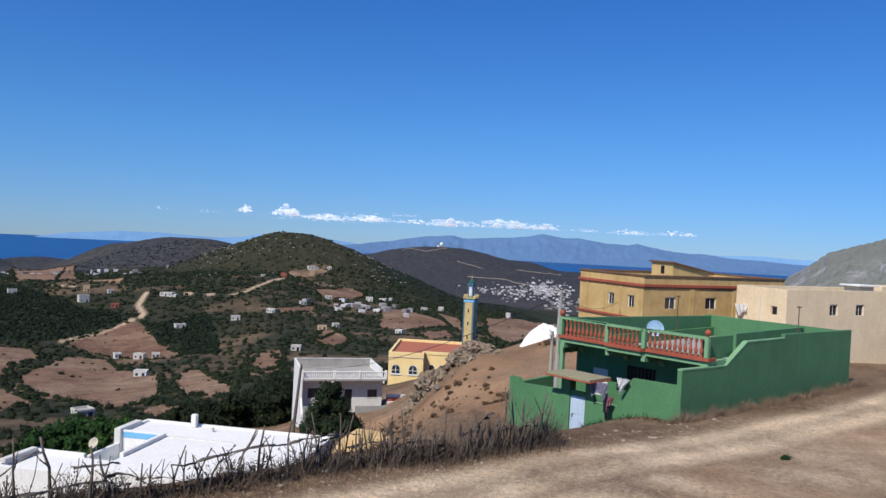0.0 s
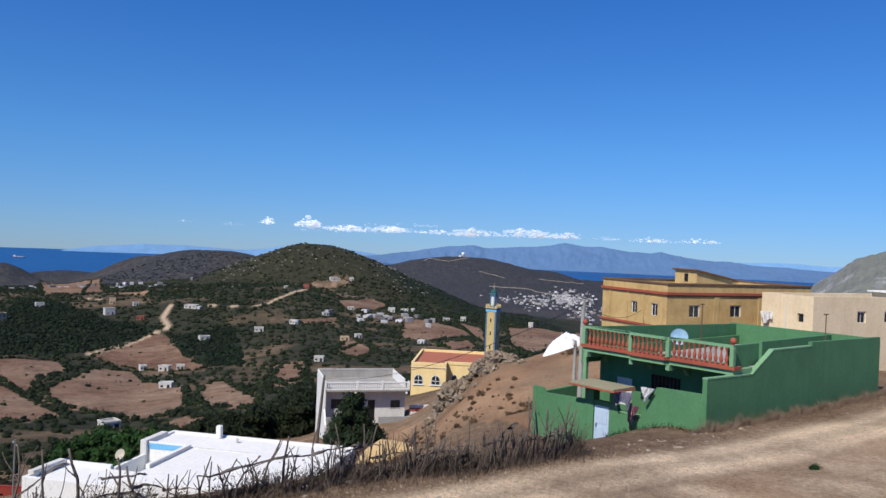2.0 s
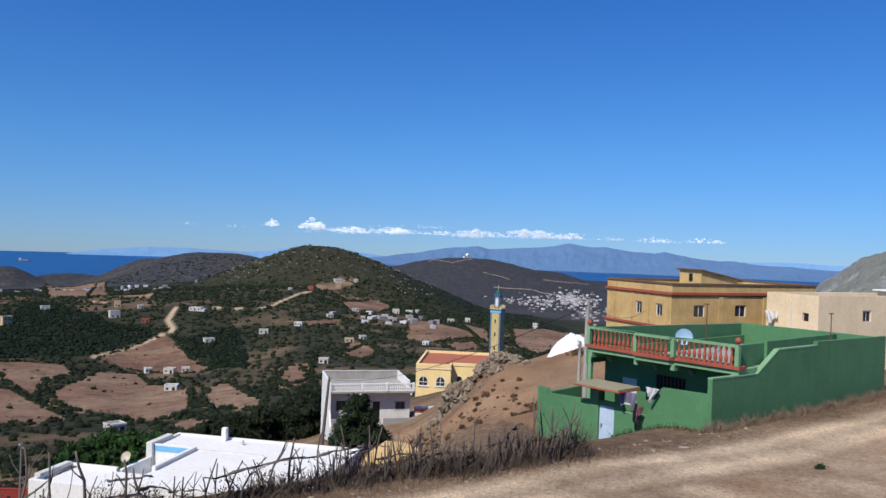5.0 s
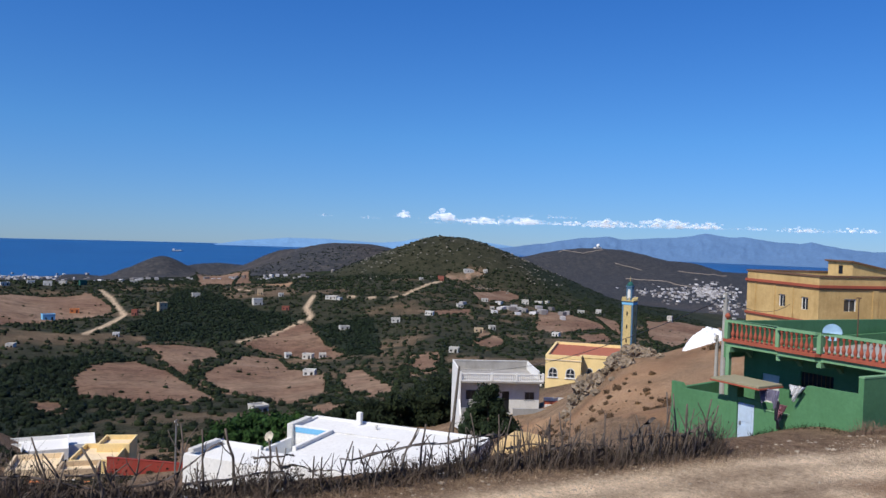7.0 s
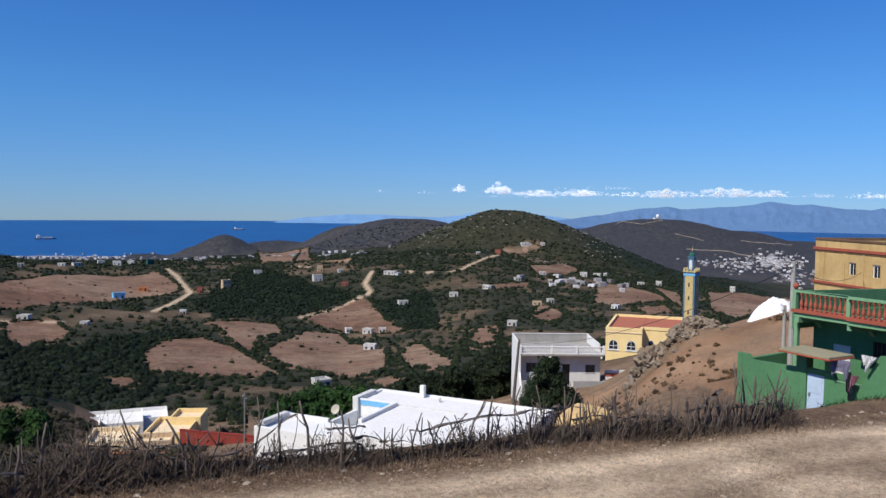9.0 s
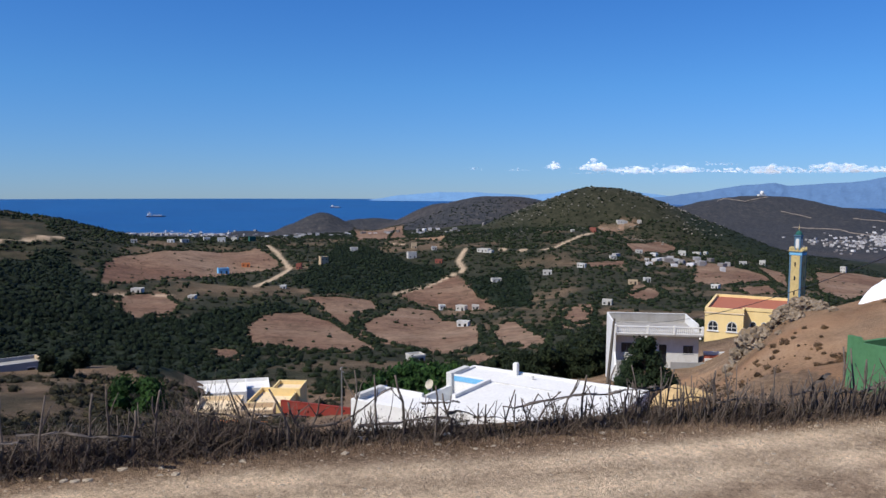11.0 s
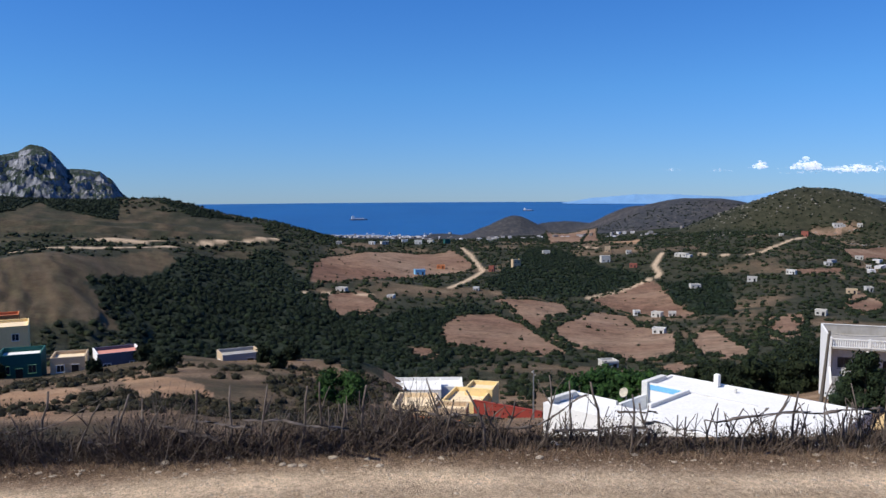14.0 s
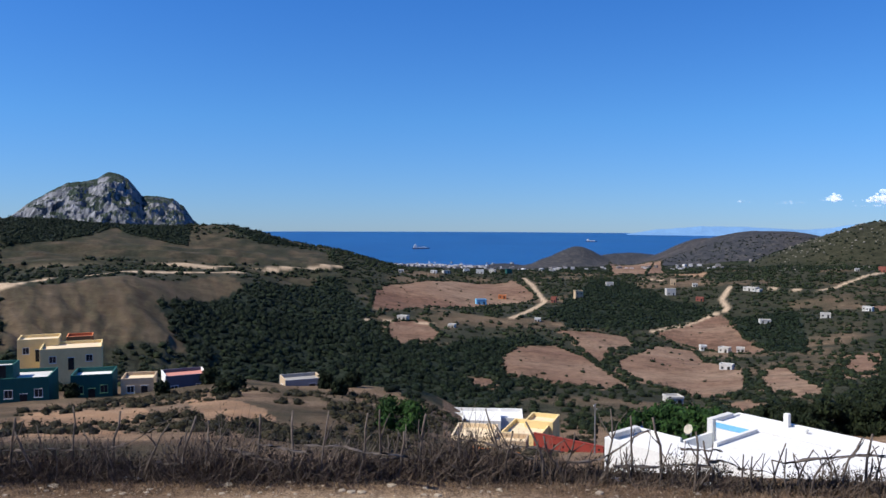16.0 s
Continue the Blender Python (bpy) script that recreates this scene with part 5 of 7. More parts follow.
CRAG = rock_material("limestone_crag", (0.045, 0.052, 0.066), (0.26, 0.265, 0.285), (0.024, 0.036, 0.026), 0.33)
BARE_CRAG = rock_material("bare_limestone", (0.12, 0.125, 0.14), (0.36, 0.36, 0.37), (0.16, 0.17, 0.15))


def crag(name, r, depth, ridge, seed, label, rough=9.0, mat=CRAG):
    """A rocky mountain: a ridge line of bearings and heights, broken by gullies, with slopes on both sides."""
    azs = np.arange(ridge[0][0], ridge[-1][0] + 0.01, 0.06)
    el = np.interp(azs, [p[0] for p in ridge], [p[1] for p in ridge])
    ss = np.concatenate([np.linspace(-1, 0, 44), np.linspace(0.04, 1, 16)])
    A, S = np.meshgrid(azs, ss, indexing="ij")
    E = np.repeat(el[:, None], len(ss), 1)
    top = r * np.tan(np.radians(E)) + 1.2 * fbm(A * 40, A * 0, 9, 4, seed)
    foot = -60.0
    shape = np.where(S < 0, (1 + S) ** 0.62, (1 - S) ** 0.8)
    crags = (0.5 - np.abs(fbm(A * r * 0.0175, S * depth * 0.8, 46, 5, seed + 2))) * 2
    z = foot + (top - foot) * shape + rough * (crags - 0.6) * np.clip(-S * 5, 0, 1) * np.clip((1 + S) * 6, 0, 1)
    z = np.minimum(z, top)
    rr = r + S * depth - rough * 1.2 * crags * np.clip(-S * 4, 0, 1)
    x, y = rr * np.sin(np.radians(A)), rr * np.cos(np.radians(A))
    na, ns = A.shape
    idx = np.arange(na * ns).reshape(na, ns)
    f = np.stack([idx[:-1, :-1], idx[1:, :-1], idx[1:, 1:], idx[:-1, 1:]], -1).reshape(-1, 4)
    ob = mesh_object(name, np.stack([x, y, z], -1).reshape(-1, 3).tolist(), f.tolist(), mat)
    return tagged(ob, label, "mountain", kind="structure")


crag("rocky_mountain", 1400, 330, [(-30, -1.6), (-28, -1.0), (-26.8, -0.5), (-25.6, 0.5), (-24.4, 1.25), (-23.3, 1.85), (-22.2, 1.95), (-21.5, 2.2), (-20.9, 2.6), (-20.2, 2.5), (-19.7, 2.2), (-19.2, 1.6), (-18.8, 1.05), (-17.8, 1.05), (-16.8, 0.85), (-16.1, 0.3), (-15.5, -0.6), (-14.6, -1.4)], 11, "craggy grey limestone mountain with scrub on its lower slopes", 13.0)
crag("rocky_mountain", 1000, 260, [(64.0, -3.0), (65.2, -2.2), (66.2, -1.5), (67, -0.96), (68.2, 0.05), (69.7, 0.55), (72, 1.3), (76, 1.5), (80, 0.5), (84, -1.5)], 17, "bare grey rocky mountain behind the houses", 5.0, BARE_CRAG)


# ---------------------------------------------------------------- farmhouses across the valley
def far_house(x, y, turn, w, h, wall, label):
    z = gz(x, y) - max(0.0, 2.6 - h) * 0.7
    w, h = w * 0.66, max(2.1, h * 0.7)
    d = max(3.6, w * 0.7)
    o = thing("farmhouse", x, y, z, turn - math.degrees(math.atan2(x, y)), label, "house", "farmhouses in the valley")
    part("wall", box(-w / 2, -d / 2, -2.0, w / 2, d / 2, h, 0), wall, o)
    bm = bmesh.new()
    for q in ((-w / 2 - 0.1, -d / 2 - 0.1, w / 2 + 0.1, -d / 2 + 0.2), (-w / 2 - 0.1, d / 2 - 0.2, w / 2 + 0.1, d / 2 + 0.1), (-w / 2 - 0.1, -d / 2 + 0.2, -w / 2 + 0.2, d / 2 - 0.2), (w / 2 - 0.2, -d / 2 + 0.2, w / 2 + 0.1, d / 2 - 0.2)):
        add_box(bm, q[0], q[1], h + 0.003, q[2], q[3], h + 0.45)
    part("parapet", bm, wall, o)
    part("roof", box(-w / 2 + 0.2, -d / 2 + 0.2, h + 0.003, w / 2 - 0.2, d / 2 - 0.2, h + 0.1, 0), CONCRETE, o)
    storeys = 2 if h > 4.6 else 1
    for s in range(storeys):
        n = max(2, int(w / 2.4))
        for i in range(n):
            u = -w / 2 + w * (i + 0.5) / n
            z0 = 0.75 + s * h / 2
            if s == 0 and i == n // 2:
                part("door", box(u - 0.5, -d / 2 - 0.05, 0, u + 0.5, -d / 2 - 0.003, 1.75, 0), DARK, o)
            else:
                part("window", box(u - 0.45, -d / 2 - 0.05, z0, u + 0.45, -d / 2 - 0.003, z0 + 0.85, 0), GLASS, o)
    if w > 8:
        part("annex", box(w / 2 + 0.003, -d / 2 + 0.6, -2, w / 2 + w * 0.3, d / 2 - 0.4, h * 0.7, 0), wall, o)
    return o


BRICK_RED = paint("brick_red_wall", (0.26, 0.085, 0.06), (0.7, 0.7, 0.7), 0.4)
FAR_WHITE = paint("dusty_whitewash", (0.54, 0.53, 0.50), (0.7, 0.66, 0.6), 0.7)
far_house(-6, 378, -25, 7.1, 1.7, FAR_WHITE, 'whitewashed low farmhouse on the hillside')
far_house(42, 508, 12, 10.0, 4.3, BLUE_PAINT, 'bright blue low farmhouse on the hillside')
far_house(62, 564, -1, 8.6, 3.0, ORANGE_WALL, 'orange low farmhouse on the hillside')
far_house(94, 534, -14, 5.3, 4.9, BRICK_RED, 'brick red two-storey farmhouse on the hillside')
far_house(114, 550, 23, 8.5, 7.7, TAN_WALL, 'sandy yellow two-storey farmhouse on the hillside')
far_house(158, 639, 10, 9.0, 4.5, FAR_WHITE, 'whitewashed low farmhouse on the hillside')
far_house(-12, 654, -3, 6.4, 3.0, FAR_WHITE, 'whitewashed low farmhouse on the hillside')
far_house(16, 696, -16, 7.9, 2.6, PALE_WALL, 'grey unfinished low farmhouse on the hillside')
far_house(27, 705, 21, 9.6, 2.7, FAR_WHITE, 'whitewashed low farmhouse on the hillside')
far_house(47, 732, 8, 8.3, 3.9, PALE_WALL, 'grey unfinished low farmhouse on the hillside')
far_house(59, 724, -5, 9.9, 4.4, PALE_WALL, 'grey unfinished low farmhouse on the hillside')
far_house(74, 762, -18, 8.7, 4.1, FAR_WHITE, 'whitewashed low farmhouse on the hillside')
far_house(90, 763, 19, 8.7, 5.8, TEAL_WALL, 'dark teal two-storey farmhouse on the hillside')
far_house(148, 853, 6, 10.5, 2.6, FAR_WHITE, 'whitewashed low farmhouse on the hillside')
far_house(65, 418, -7, 4.5, 1.3, PALE_WALL, 'grey unfinished low farmhouse on the hillside')
far_house(17, 368, -20, 4.5, 1.1, FAR_WHITE, 'whitewashed low farmhouse on the hillside')
far_house(187, 574, 17, 10.2, 6.2, FAR_WHITE, 'whitewashed two-storey farmhouse on the hillside')
far_house(207, 629, 4, 6.4, 5.9, TAN_WALL, 'sandy yellow two-storey farmhouse on the hillside')
far_house(200, 549, -9, 7.8, 3.4, BRICK_RED, 'brick red low farmhouse on the hillside')
far_house(247, 574, -22, 13.8, 2.8, FAR_WHITE, 'whitewashed low farmhouse on the hillside')
far_house(199, 443, 15, 8.9, 2.9, FAR_WHITE, 'whitewashed low farmhouse on the hillside')
far_house(230, 435, 2, 8.0, 3.3, FAR_WHITE, 'whitewashed low farmhouse on the hillside')
far_house(266, 457, -11, 5.9, 3.1, FAR_WHITE, 'whitewashed low farmhouse on the hillside')
far_house(148, 372, -24, 7.4, 3.2, FAR_WHITE, 'whitewashed low farmhouse on the hillside')
far_house(143, 387, 13, 4.6, 2.7, PALE_WALL, 'grey unfinished low farmhouse on the hillside')
far_house(154, 368, 0, 5.3, 2.1, FAR_WHITE, 'whitewashed low farmhouse on the hillside')
far_house(115, 287, -13, 6.8, 2.1, PALE_WALL, 'grey unfinished low farmhouse on the hillside')
far_house(64, 193, 24, 6.0, 1.4, FAR_WHITE, 'whitewashed low farmhouse on the hillside')
far_house(218, 610, 11, 5.7, 3.3, FAR_WHITE, 'whitewashed low farmhouse on the hillside')
far_house(436, 575, -2, 9.4, 4.7, FAR_WHITE, 'whitewashed two-storey farmhouse on the hillside')
far_house(454, 578, -15, 9.6, 3.8, FAR_WHITE, 'whitewashed low farmhouse on the hillside')
far_house(378, 510, 22, 12.4, 3.7, PALE_WALL, 'grey unfinished low farmhouse on the hillside')
far_house(450, 515, 9, 8.0, 3.1, FAR_WHITE, 'whitewashed low farmhouse on the hillside')
far_house(478, 524, -4, 7.0, 4.6, FAR_WHITE, 'whitewashed two-storey farmhouse on the hillside')
far_house(606, 560, -17, 7.5, 7.5, FAR_WHITE, 'whitewashed two-storey farmhouse on the hillside')
far_house(322, 506, 20, 6.7, 2.7, FAR_WHITE, 'whitewashed low farmhouse on the hillside')
far_house(380, 558, 7, 7.9, 2.6, FAR_WHITE, 'whitewashed low farmhouse on the hillside')
far_house(354, 509, -6, 4.5, 2.4, FAR_WHITE, 'whitewashed low farmhouse on the hillside')
far_house(267, 455, -19, 5.2, 2.4, PALE_WALL, 'grey unfinished low farmhouse on the hillside')
far_house(273, 392, 18, 5.3, 2.5, FAR_WHITE, 'whitewashed low farmhouse on the hillside')
far_house(258, 384, 5, 7.6, 2.4, TAN_WALL, 'sandy yellow low farmhouse on the hillside')
far_house(188, 299, -8, 6.2, 2.1, FAR_WHITE, 'whitewashed low farmhouse on the hillside')
far_house(307, 373, -21, 6.3, 2.2, PALE_WALL, 'grey unfinished low farmhouse on the hillside')
far_house(479, 739, 16, 12.7, 4.0, FAR_WHITE, 'whitewashed low farmhouse on the hillside')
far_house(498, 732, 3, 6.9, 4.1, FAR_WHITE, 'whitewashed low farmhouse on the hillside')
far_house(407, 676, -10, 8.8, 6.2, BRICK_RED, 'brick red two-storey farmhouse on the hillside')
far_house(490, 611, -23, 5.1, 3.6, FAR_WHITE, 'whitewashed low farmhouse on the hillside')
far_house(374, 658, 14, 4.9, 2.0, FAR_WHITE, 'whitewashed low farmhouse on the hillside')


def town(name, count, az, spread_az, r, spread_r, seed, label):
    """A far-off town: pale flat-roofed blocks crowding round a middle on the slope, too many to count."""
    rnd = np.random.RandomState(seed)
    a, rr = rnd.normal(az, spread_az, count), rnd.normal(r, spread_r, count)
    xs, ys = rr * np.sin(np.radians(a)), rr * np.cos(np.radians(a))
    zs = np.maximum(ground_z(xs, ys), -119.5)
    verts, faces = [], []
    for x, y, z in zip(xs, ys, zs):
        w, d, h, t = rnd.uniform(2.5, 6.5), rnd.uniform(2.5, 6), rnd.uniform(1.3, 3.6), rnd.uniform(0, 3.1)
        c, s = math.cos(t), math.sin(t)
        k = len(verts)
        for hz in (-3, h):
            for u, v in ((-w, -d), (w, -d), (w, d), (-w, d)):
                verts.append((x + (u * c - v * s) / 2, y + (u * s + v * c) / 2, z + hz))
        faces += [tuple(k + i for i in q) for q in ((4, 5, 6, 7), (0, 1, 5, 4), (1, 2, 6, 5), (2, 3, 7, 6), (3, 0, 4, 7))]
    m, n, l, b = material(name + "_walls", 0.9)
    geo = n.new("ShaderNodeNewGeometry")
    l.new(ramp(n, l, geo.outputs["Random Per Island"], (0.0, (0.13, 0.115, 0.11)), (0.5, (0.32, 0.31, 0.31)), (1.0, (0.66, 0.65, 0.66))), b.inputs["Base Color"])
    return tagged(mesh_object(name, verts, faces, m), label, "town", kind="stuff")


town("hillside_town", 260, 49.9, 0.75, 1740, 75, 4, "white houses of a town packed on a far slope")
town("hillside_town", 130, 48.0, 1.3, 1640, 60, 14, "white houses straggling along a far slope")
town("hillside_town", 60, 51.2, 0.7, 1450, 110, 15, "white houses by the shore below a far town")
town("coast_town", 420, 0.8, 2.3, 1640, 100, 6, "pale houses and sheds along the far coast")
town("roadside_hamlet", 26, 9.0, 2.5, 1000, 70, 9, "scattered pale houses on a far saddle")
town("roadside_hamlet", 24, 18.5, 2.0, 1000, 60, 10, "scattered pale houses by a far hill road")
town("roadside_hamlet", 24, 37.2, 1.7, 635, 28, 11, "white houses strung along a lane below the green hill")


def ship(az, dip, length, label):
    r = 120 / math.tan(radians(dip))
    x, y = at(az, r)
    s = thing("cargo_ship", x, y, -120.0, -az + 8, label, "ship", "ships at sea")
    L, B = length, length * 0.16
    hull = add_prism(bmesh.new(), [(-L / 2, -B / 2), (L * 0.36, -B / 2), (L / 2, 0), (L * 0.36, B / 2), (-L / 2, B / 2)], "z", -2, L * 0.05)
    part("hull", hull, SLATE_BLUE, s)
    part("deckhouse", box(-L * 0.42, -B * 0.4, L * 0.05, -L * 0.25, B * 0.4, L * 0.2), WHITE_WALL, s)
    part("cargo", box(-L * 0.2, -B * 0.4, L * 0.05, L * 0.3, B * 0.4, L * 0.1), WHITE_WALL, s)
    part("funnel", box(-L * 0.36, -B * 0.12, L * 0.2, -L * 0.31, B * 0.12, L * 0.26), WHITE_WALL, s)


ship(0.4, 2.62, 58, "white cargo ship lying at anchor on the blue sea")
ship(12.6, 2.02, 46, "white ship far out on the blue sea")

dome_x, dome_y = at(42.17, 2195)
radar = thing("radar_dome", dome_x, dome_y, gz(dome_x, dome_y), 0, "white radar dome on a hilltop station", "radar dome")
part("dome", add_lathe(bmesh.new(), [(3.4, 4), (4.6, 6.5), (4.6, 9), (3.2, 11.5), (1.0, 12.6)], 0, 0, 0, 16), WHITE_WALL, radar)
part("station", box(-12, -4, -2, 9, 4, 4), PALE_WALL, radar)
part("tower", box(-2.6, -2.6, -2, 2.6, 2.6, 5.0), PALE_WALL, radar)


# ---------------------------------------------------------------- clouds low over the far shore
def cloud_material(name, clear):
    m, n, l, b = material(name, 1.0, 0, 0)
    b.inputs["Base Color"].default_value = (0.74, 0.77, 0.82, 1)
    b.inputs["Alpha"].default_value = 1 - clear
    b.inputs["Emission Color"].default_value = (0.85, 0.9, 1.0, 1)
    b.inputs["Emission Strength"].default_value = 0.36      # added glow, stands in for sky light scattered in the cloud
    a = tex_noise(n, l, 0.02, 6, 0.7)
    bump(n, l, a.outputs[0], b, 0.5, 10.0)
    return m


CLOUD, VEIL = cloud_material("cumulus", 0.70), cloud_material("thin_cloud", 0.84)


def puff_shapes():
    out = []
    for k in range(5):
        bm = bmesh.new()
        bmesh.ops.create_icosphere(bm, subdivisions=2, radius=1.0)
        for v in bm.verts:
            v.co *= 1 + 0.5 * noise.noise(v.co * 1.7 + Vector((k * 4.1, 0, 2))) + 0.25 * noise.noise(v.co * 4.5 + Vector((0, k * 3.3, 1)))
        bm.verts.ensure_lookup_table()
        out.append((np.array([v.co[:] for v in bm.verts]), np.array([[v.index for v in f.verts] for f in bm.faces])))
        bm.free()
    return out


PUFFS = puff_shapes()


def cloud(az, el, wide, tall, puffs, mat, seed, label):
    """A small cumulus: many overlapping lumps over a flat base."""
    rnd = random.Random(seed)
    r, verts, faces = 4750, [], []
    knots = [rnd.uniform(-0.45, 0.45) for _ in range(7)]
    for _ in range(int(puffs * 1.8) if mat is VEIL else int(puffs * 1.5)):
        u = rnd.choice(knots) + rnd.gauss(0, 0.07) if rnd.random() < 0.7 else rnd.gauss(0, 0.33)
        k = max(0.2, 1 - abs(u) * 1.3)
        size = tall * (0.05 + 0.22 * rnd.random() ** 2) * k
        v = rnd.uniform(0, 1) ** 1.7 * tall * k * 0.85
        x, y = at(az + math.degrees(u * wide / r), r + rnd.uniform(-60, 60))
        z = r * math.tan(radians(el)) + v
        pv, pf = PUFFS[rnd.randrange(len(PUFFS))]
        base = len(verts)
        verts += (pv * np.array([size * 1.5, size * 1.5, size * 0.9]) + np.array([x, y, z])).tolist()
        faces += (pf + base).tolist()
    o = mesh_object("cloud", verts, faces, mat, smooth=True)
    return tagged(o, label, "cloud", "clouds over the strait", "structure")


cloud(28.2, 0.9, 90, 42, 44, CLOUD, 1, "small white cumulus cloud")
cloud(31.0, 0.8, 150, 66, 90, CLOUD, 2, "bright white cumulus cloud")
for i, (a, e, w, t, k) in enumerate(((33.6, 0.62, 260, 40, 90), (36.9, 0.66, 240, 42, 90), (40.2, 0.68, 240, 30, 70))):
    cloud(a, e, w, t, k, CLOUD, 5 + i, "low ragged white cloud")
for i, (a, e, w, t, k) in enumerate(((35.2, 0.7, 560, 50, 110), (42.8, 0.62, 460, 50, 110), (46.5, 0.7, 420, 56, 110), (49.5, 0.7, 320, 40, 80), (25.5, 0.7, 160, 18, 20), (38.5, 1.15, 420, 22, 36), (44.5, 0.6, 480, 24, 40), (33.0, 0.5, 520, 30, 44), (22.5, 0.75, 120, 16, 16))):
    cloud(a, e, w, t, k, VEIL, 15 + i, "thin veil of low cloud")
for i, (a, e, w, t, k) in enumerate(((55.2, 0.66, 360, 30, 80), (58.6, 0.72, 200, 32, 60), (52.3, 0.7, 200, 22, 40))):
    cloud(a, e, w, t, k, CLOUD if i == 1 else VEIL, 35 + i, "flat streak of white cloud")


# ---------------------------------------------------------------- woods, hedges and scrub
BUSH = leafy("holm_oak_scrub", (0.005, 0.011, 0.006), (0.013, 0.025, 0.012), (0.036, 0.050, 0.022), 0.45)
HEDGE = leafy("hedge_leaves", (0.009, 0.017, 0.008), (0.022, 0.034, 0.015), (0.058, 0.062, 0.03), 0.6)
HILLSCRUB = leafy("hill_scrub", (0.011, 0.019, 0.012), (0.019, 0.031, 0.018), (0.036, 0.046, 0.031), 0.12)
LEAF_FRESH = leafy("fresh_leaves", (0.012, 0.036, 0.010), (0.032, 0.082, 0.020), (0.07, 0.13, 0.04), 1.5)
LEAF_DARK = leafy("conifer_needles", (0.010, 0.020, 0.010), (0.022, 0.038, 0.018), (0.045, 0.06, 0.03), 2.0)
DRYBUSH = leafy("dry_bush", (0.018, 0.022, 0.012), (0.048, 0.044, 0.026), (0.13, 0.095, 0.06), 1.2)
BARK = plain("bark", (0.10, 0.075, 0.055), 0.95, 0, 0.35, 8.0)
DRYTWIG = plain("dead_twigs", (0.092, 0.068, 0.053), 0.95, 0, 0.45, 5.0)
STAKE = plain("dead_stakes", (0.105, 0.086, 0.072), 0.95, 0, 0.4, 7.0)
STALK = plain("dead_weed_stalks", (0.15, 0.105, 0.075), 0.95, 0, 0.4, 4.0)
STRAW = plain("dry_grass", (0.27, 0.21, 0.14), 0.95, 0, 0.35, 3.0)


def clump_shapes(sub, count, seed):
    """Uneven leaf clumps: an icosphere broken up by noise, with a flat foot."""
    out, rnd = [], random.Random(seed)
    for k in range(count):
        bm = bmesh.new()
        bmesh.ops.create_icosphere(bm, subdivisions=sub, radius=1.0)
        off = Vector((k * 5.7 + seed, k * 2.3, seed * 1.7))
        for v in bm.verts:
            n1 = noise.noise(v.co * 1.3 + off)
            n2 = noise.noise(v.co * 3.6 + off)
            n3 = noise.noise(v.co * 9.1 + off)
            v.co *= 1 + 0.42 * n1 + 0.34 * n2 + (0.34 if sub > 1 else 0.2) * n3 + rnd.uniform(-0.1, 0.12)
            v.co.z = max(v.co.z, -0.45) + 0.3
        bm.verts.ensure_lookup_table()
        out.append((np.array([v.co[:] for v in bm.verts]), np.array([[v.index for v in f.verts] for f in bm.faces])))
        bm.free()
    return out


PLAINER = clump_shapes(1, 6, 5)


def leaf_clumps(count, leaves, size, seed):
    """Bushy clumps: a broken dark core inside a loose shell of leaf sprays that point every way."""
    rnd, out = np.random.RandomState(seed), []
    for k in range(count):
        core, cf = PLAINER[k % len(PLAINER)]
        verts, faces = [core * np.array([0.8, 0.8, 0.8])], [cf]
        base = len(core)
        d = rnd.normal(0, 1, (leaves, 3))
        d /= np.linalg.norm(d, axis=1)[:, None]
        d[:, 2] = np.abs(d[:, 2]) * 1.1 - 0.25
        lump = 1 + 0.35 * np.sin(d[:, 0] * 4 + k) * np.cos(d[:, 1] * 5 - k)
        c = d * (rnd.uniform(0.65, 1.1, leaves) * lump)[:, None] + np.array([0, 0, 0.3])
        u = rnd.normal(0, 1, (leaves, 3))
        w = rnd.normal(0, 1, (leaves, 3))
        u *= (size * rnd.uniform(0.6, 1.4, leaves) / np.linalg.norm(u, axis=1))[:, None]
        w *= (size * rnd.uniform(0.4, 1.0, leaves) / np.linalg.norm(w, axis=1))[:, None]
        verts.append(np.stack([c - u, c + u, c + w], 1).reshape(-1, 3))
        faces.append(np.arange(leaves * 3).reshape(-1, 3) + base)
        out.append((np.concatenate(verts), np.concatenate(faces)))
    return out


COARSE = leaf_clumps(10, 44, 0.26, 8)
SPRAYS = leaf_clumps(8, 11, 0.45, 9)


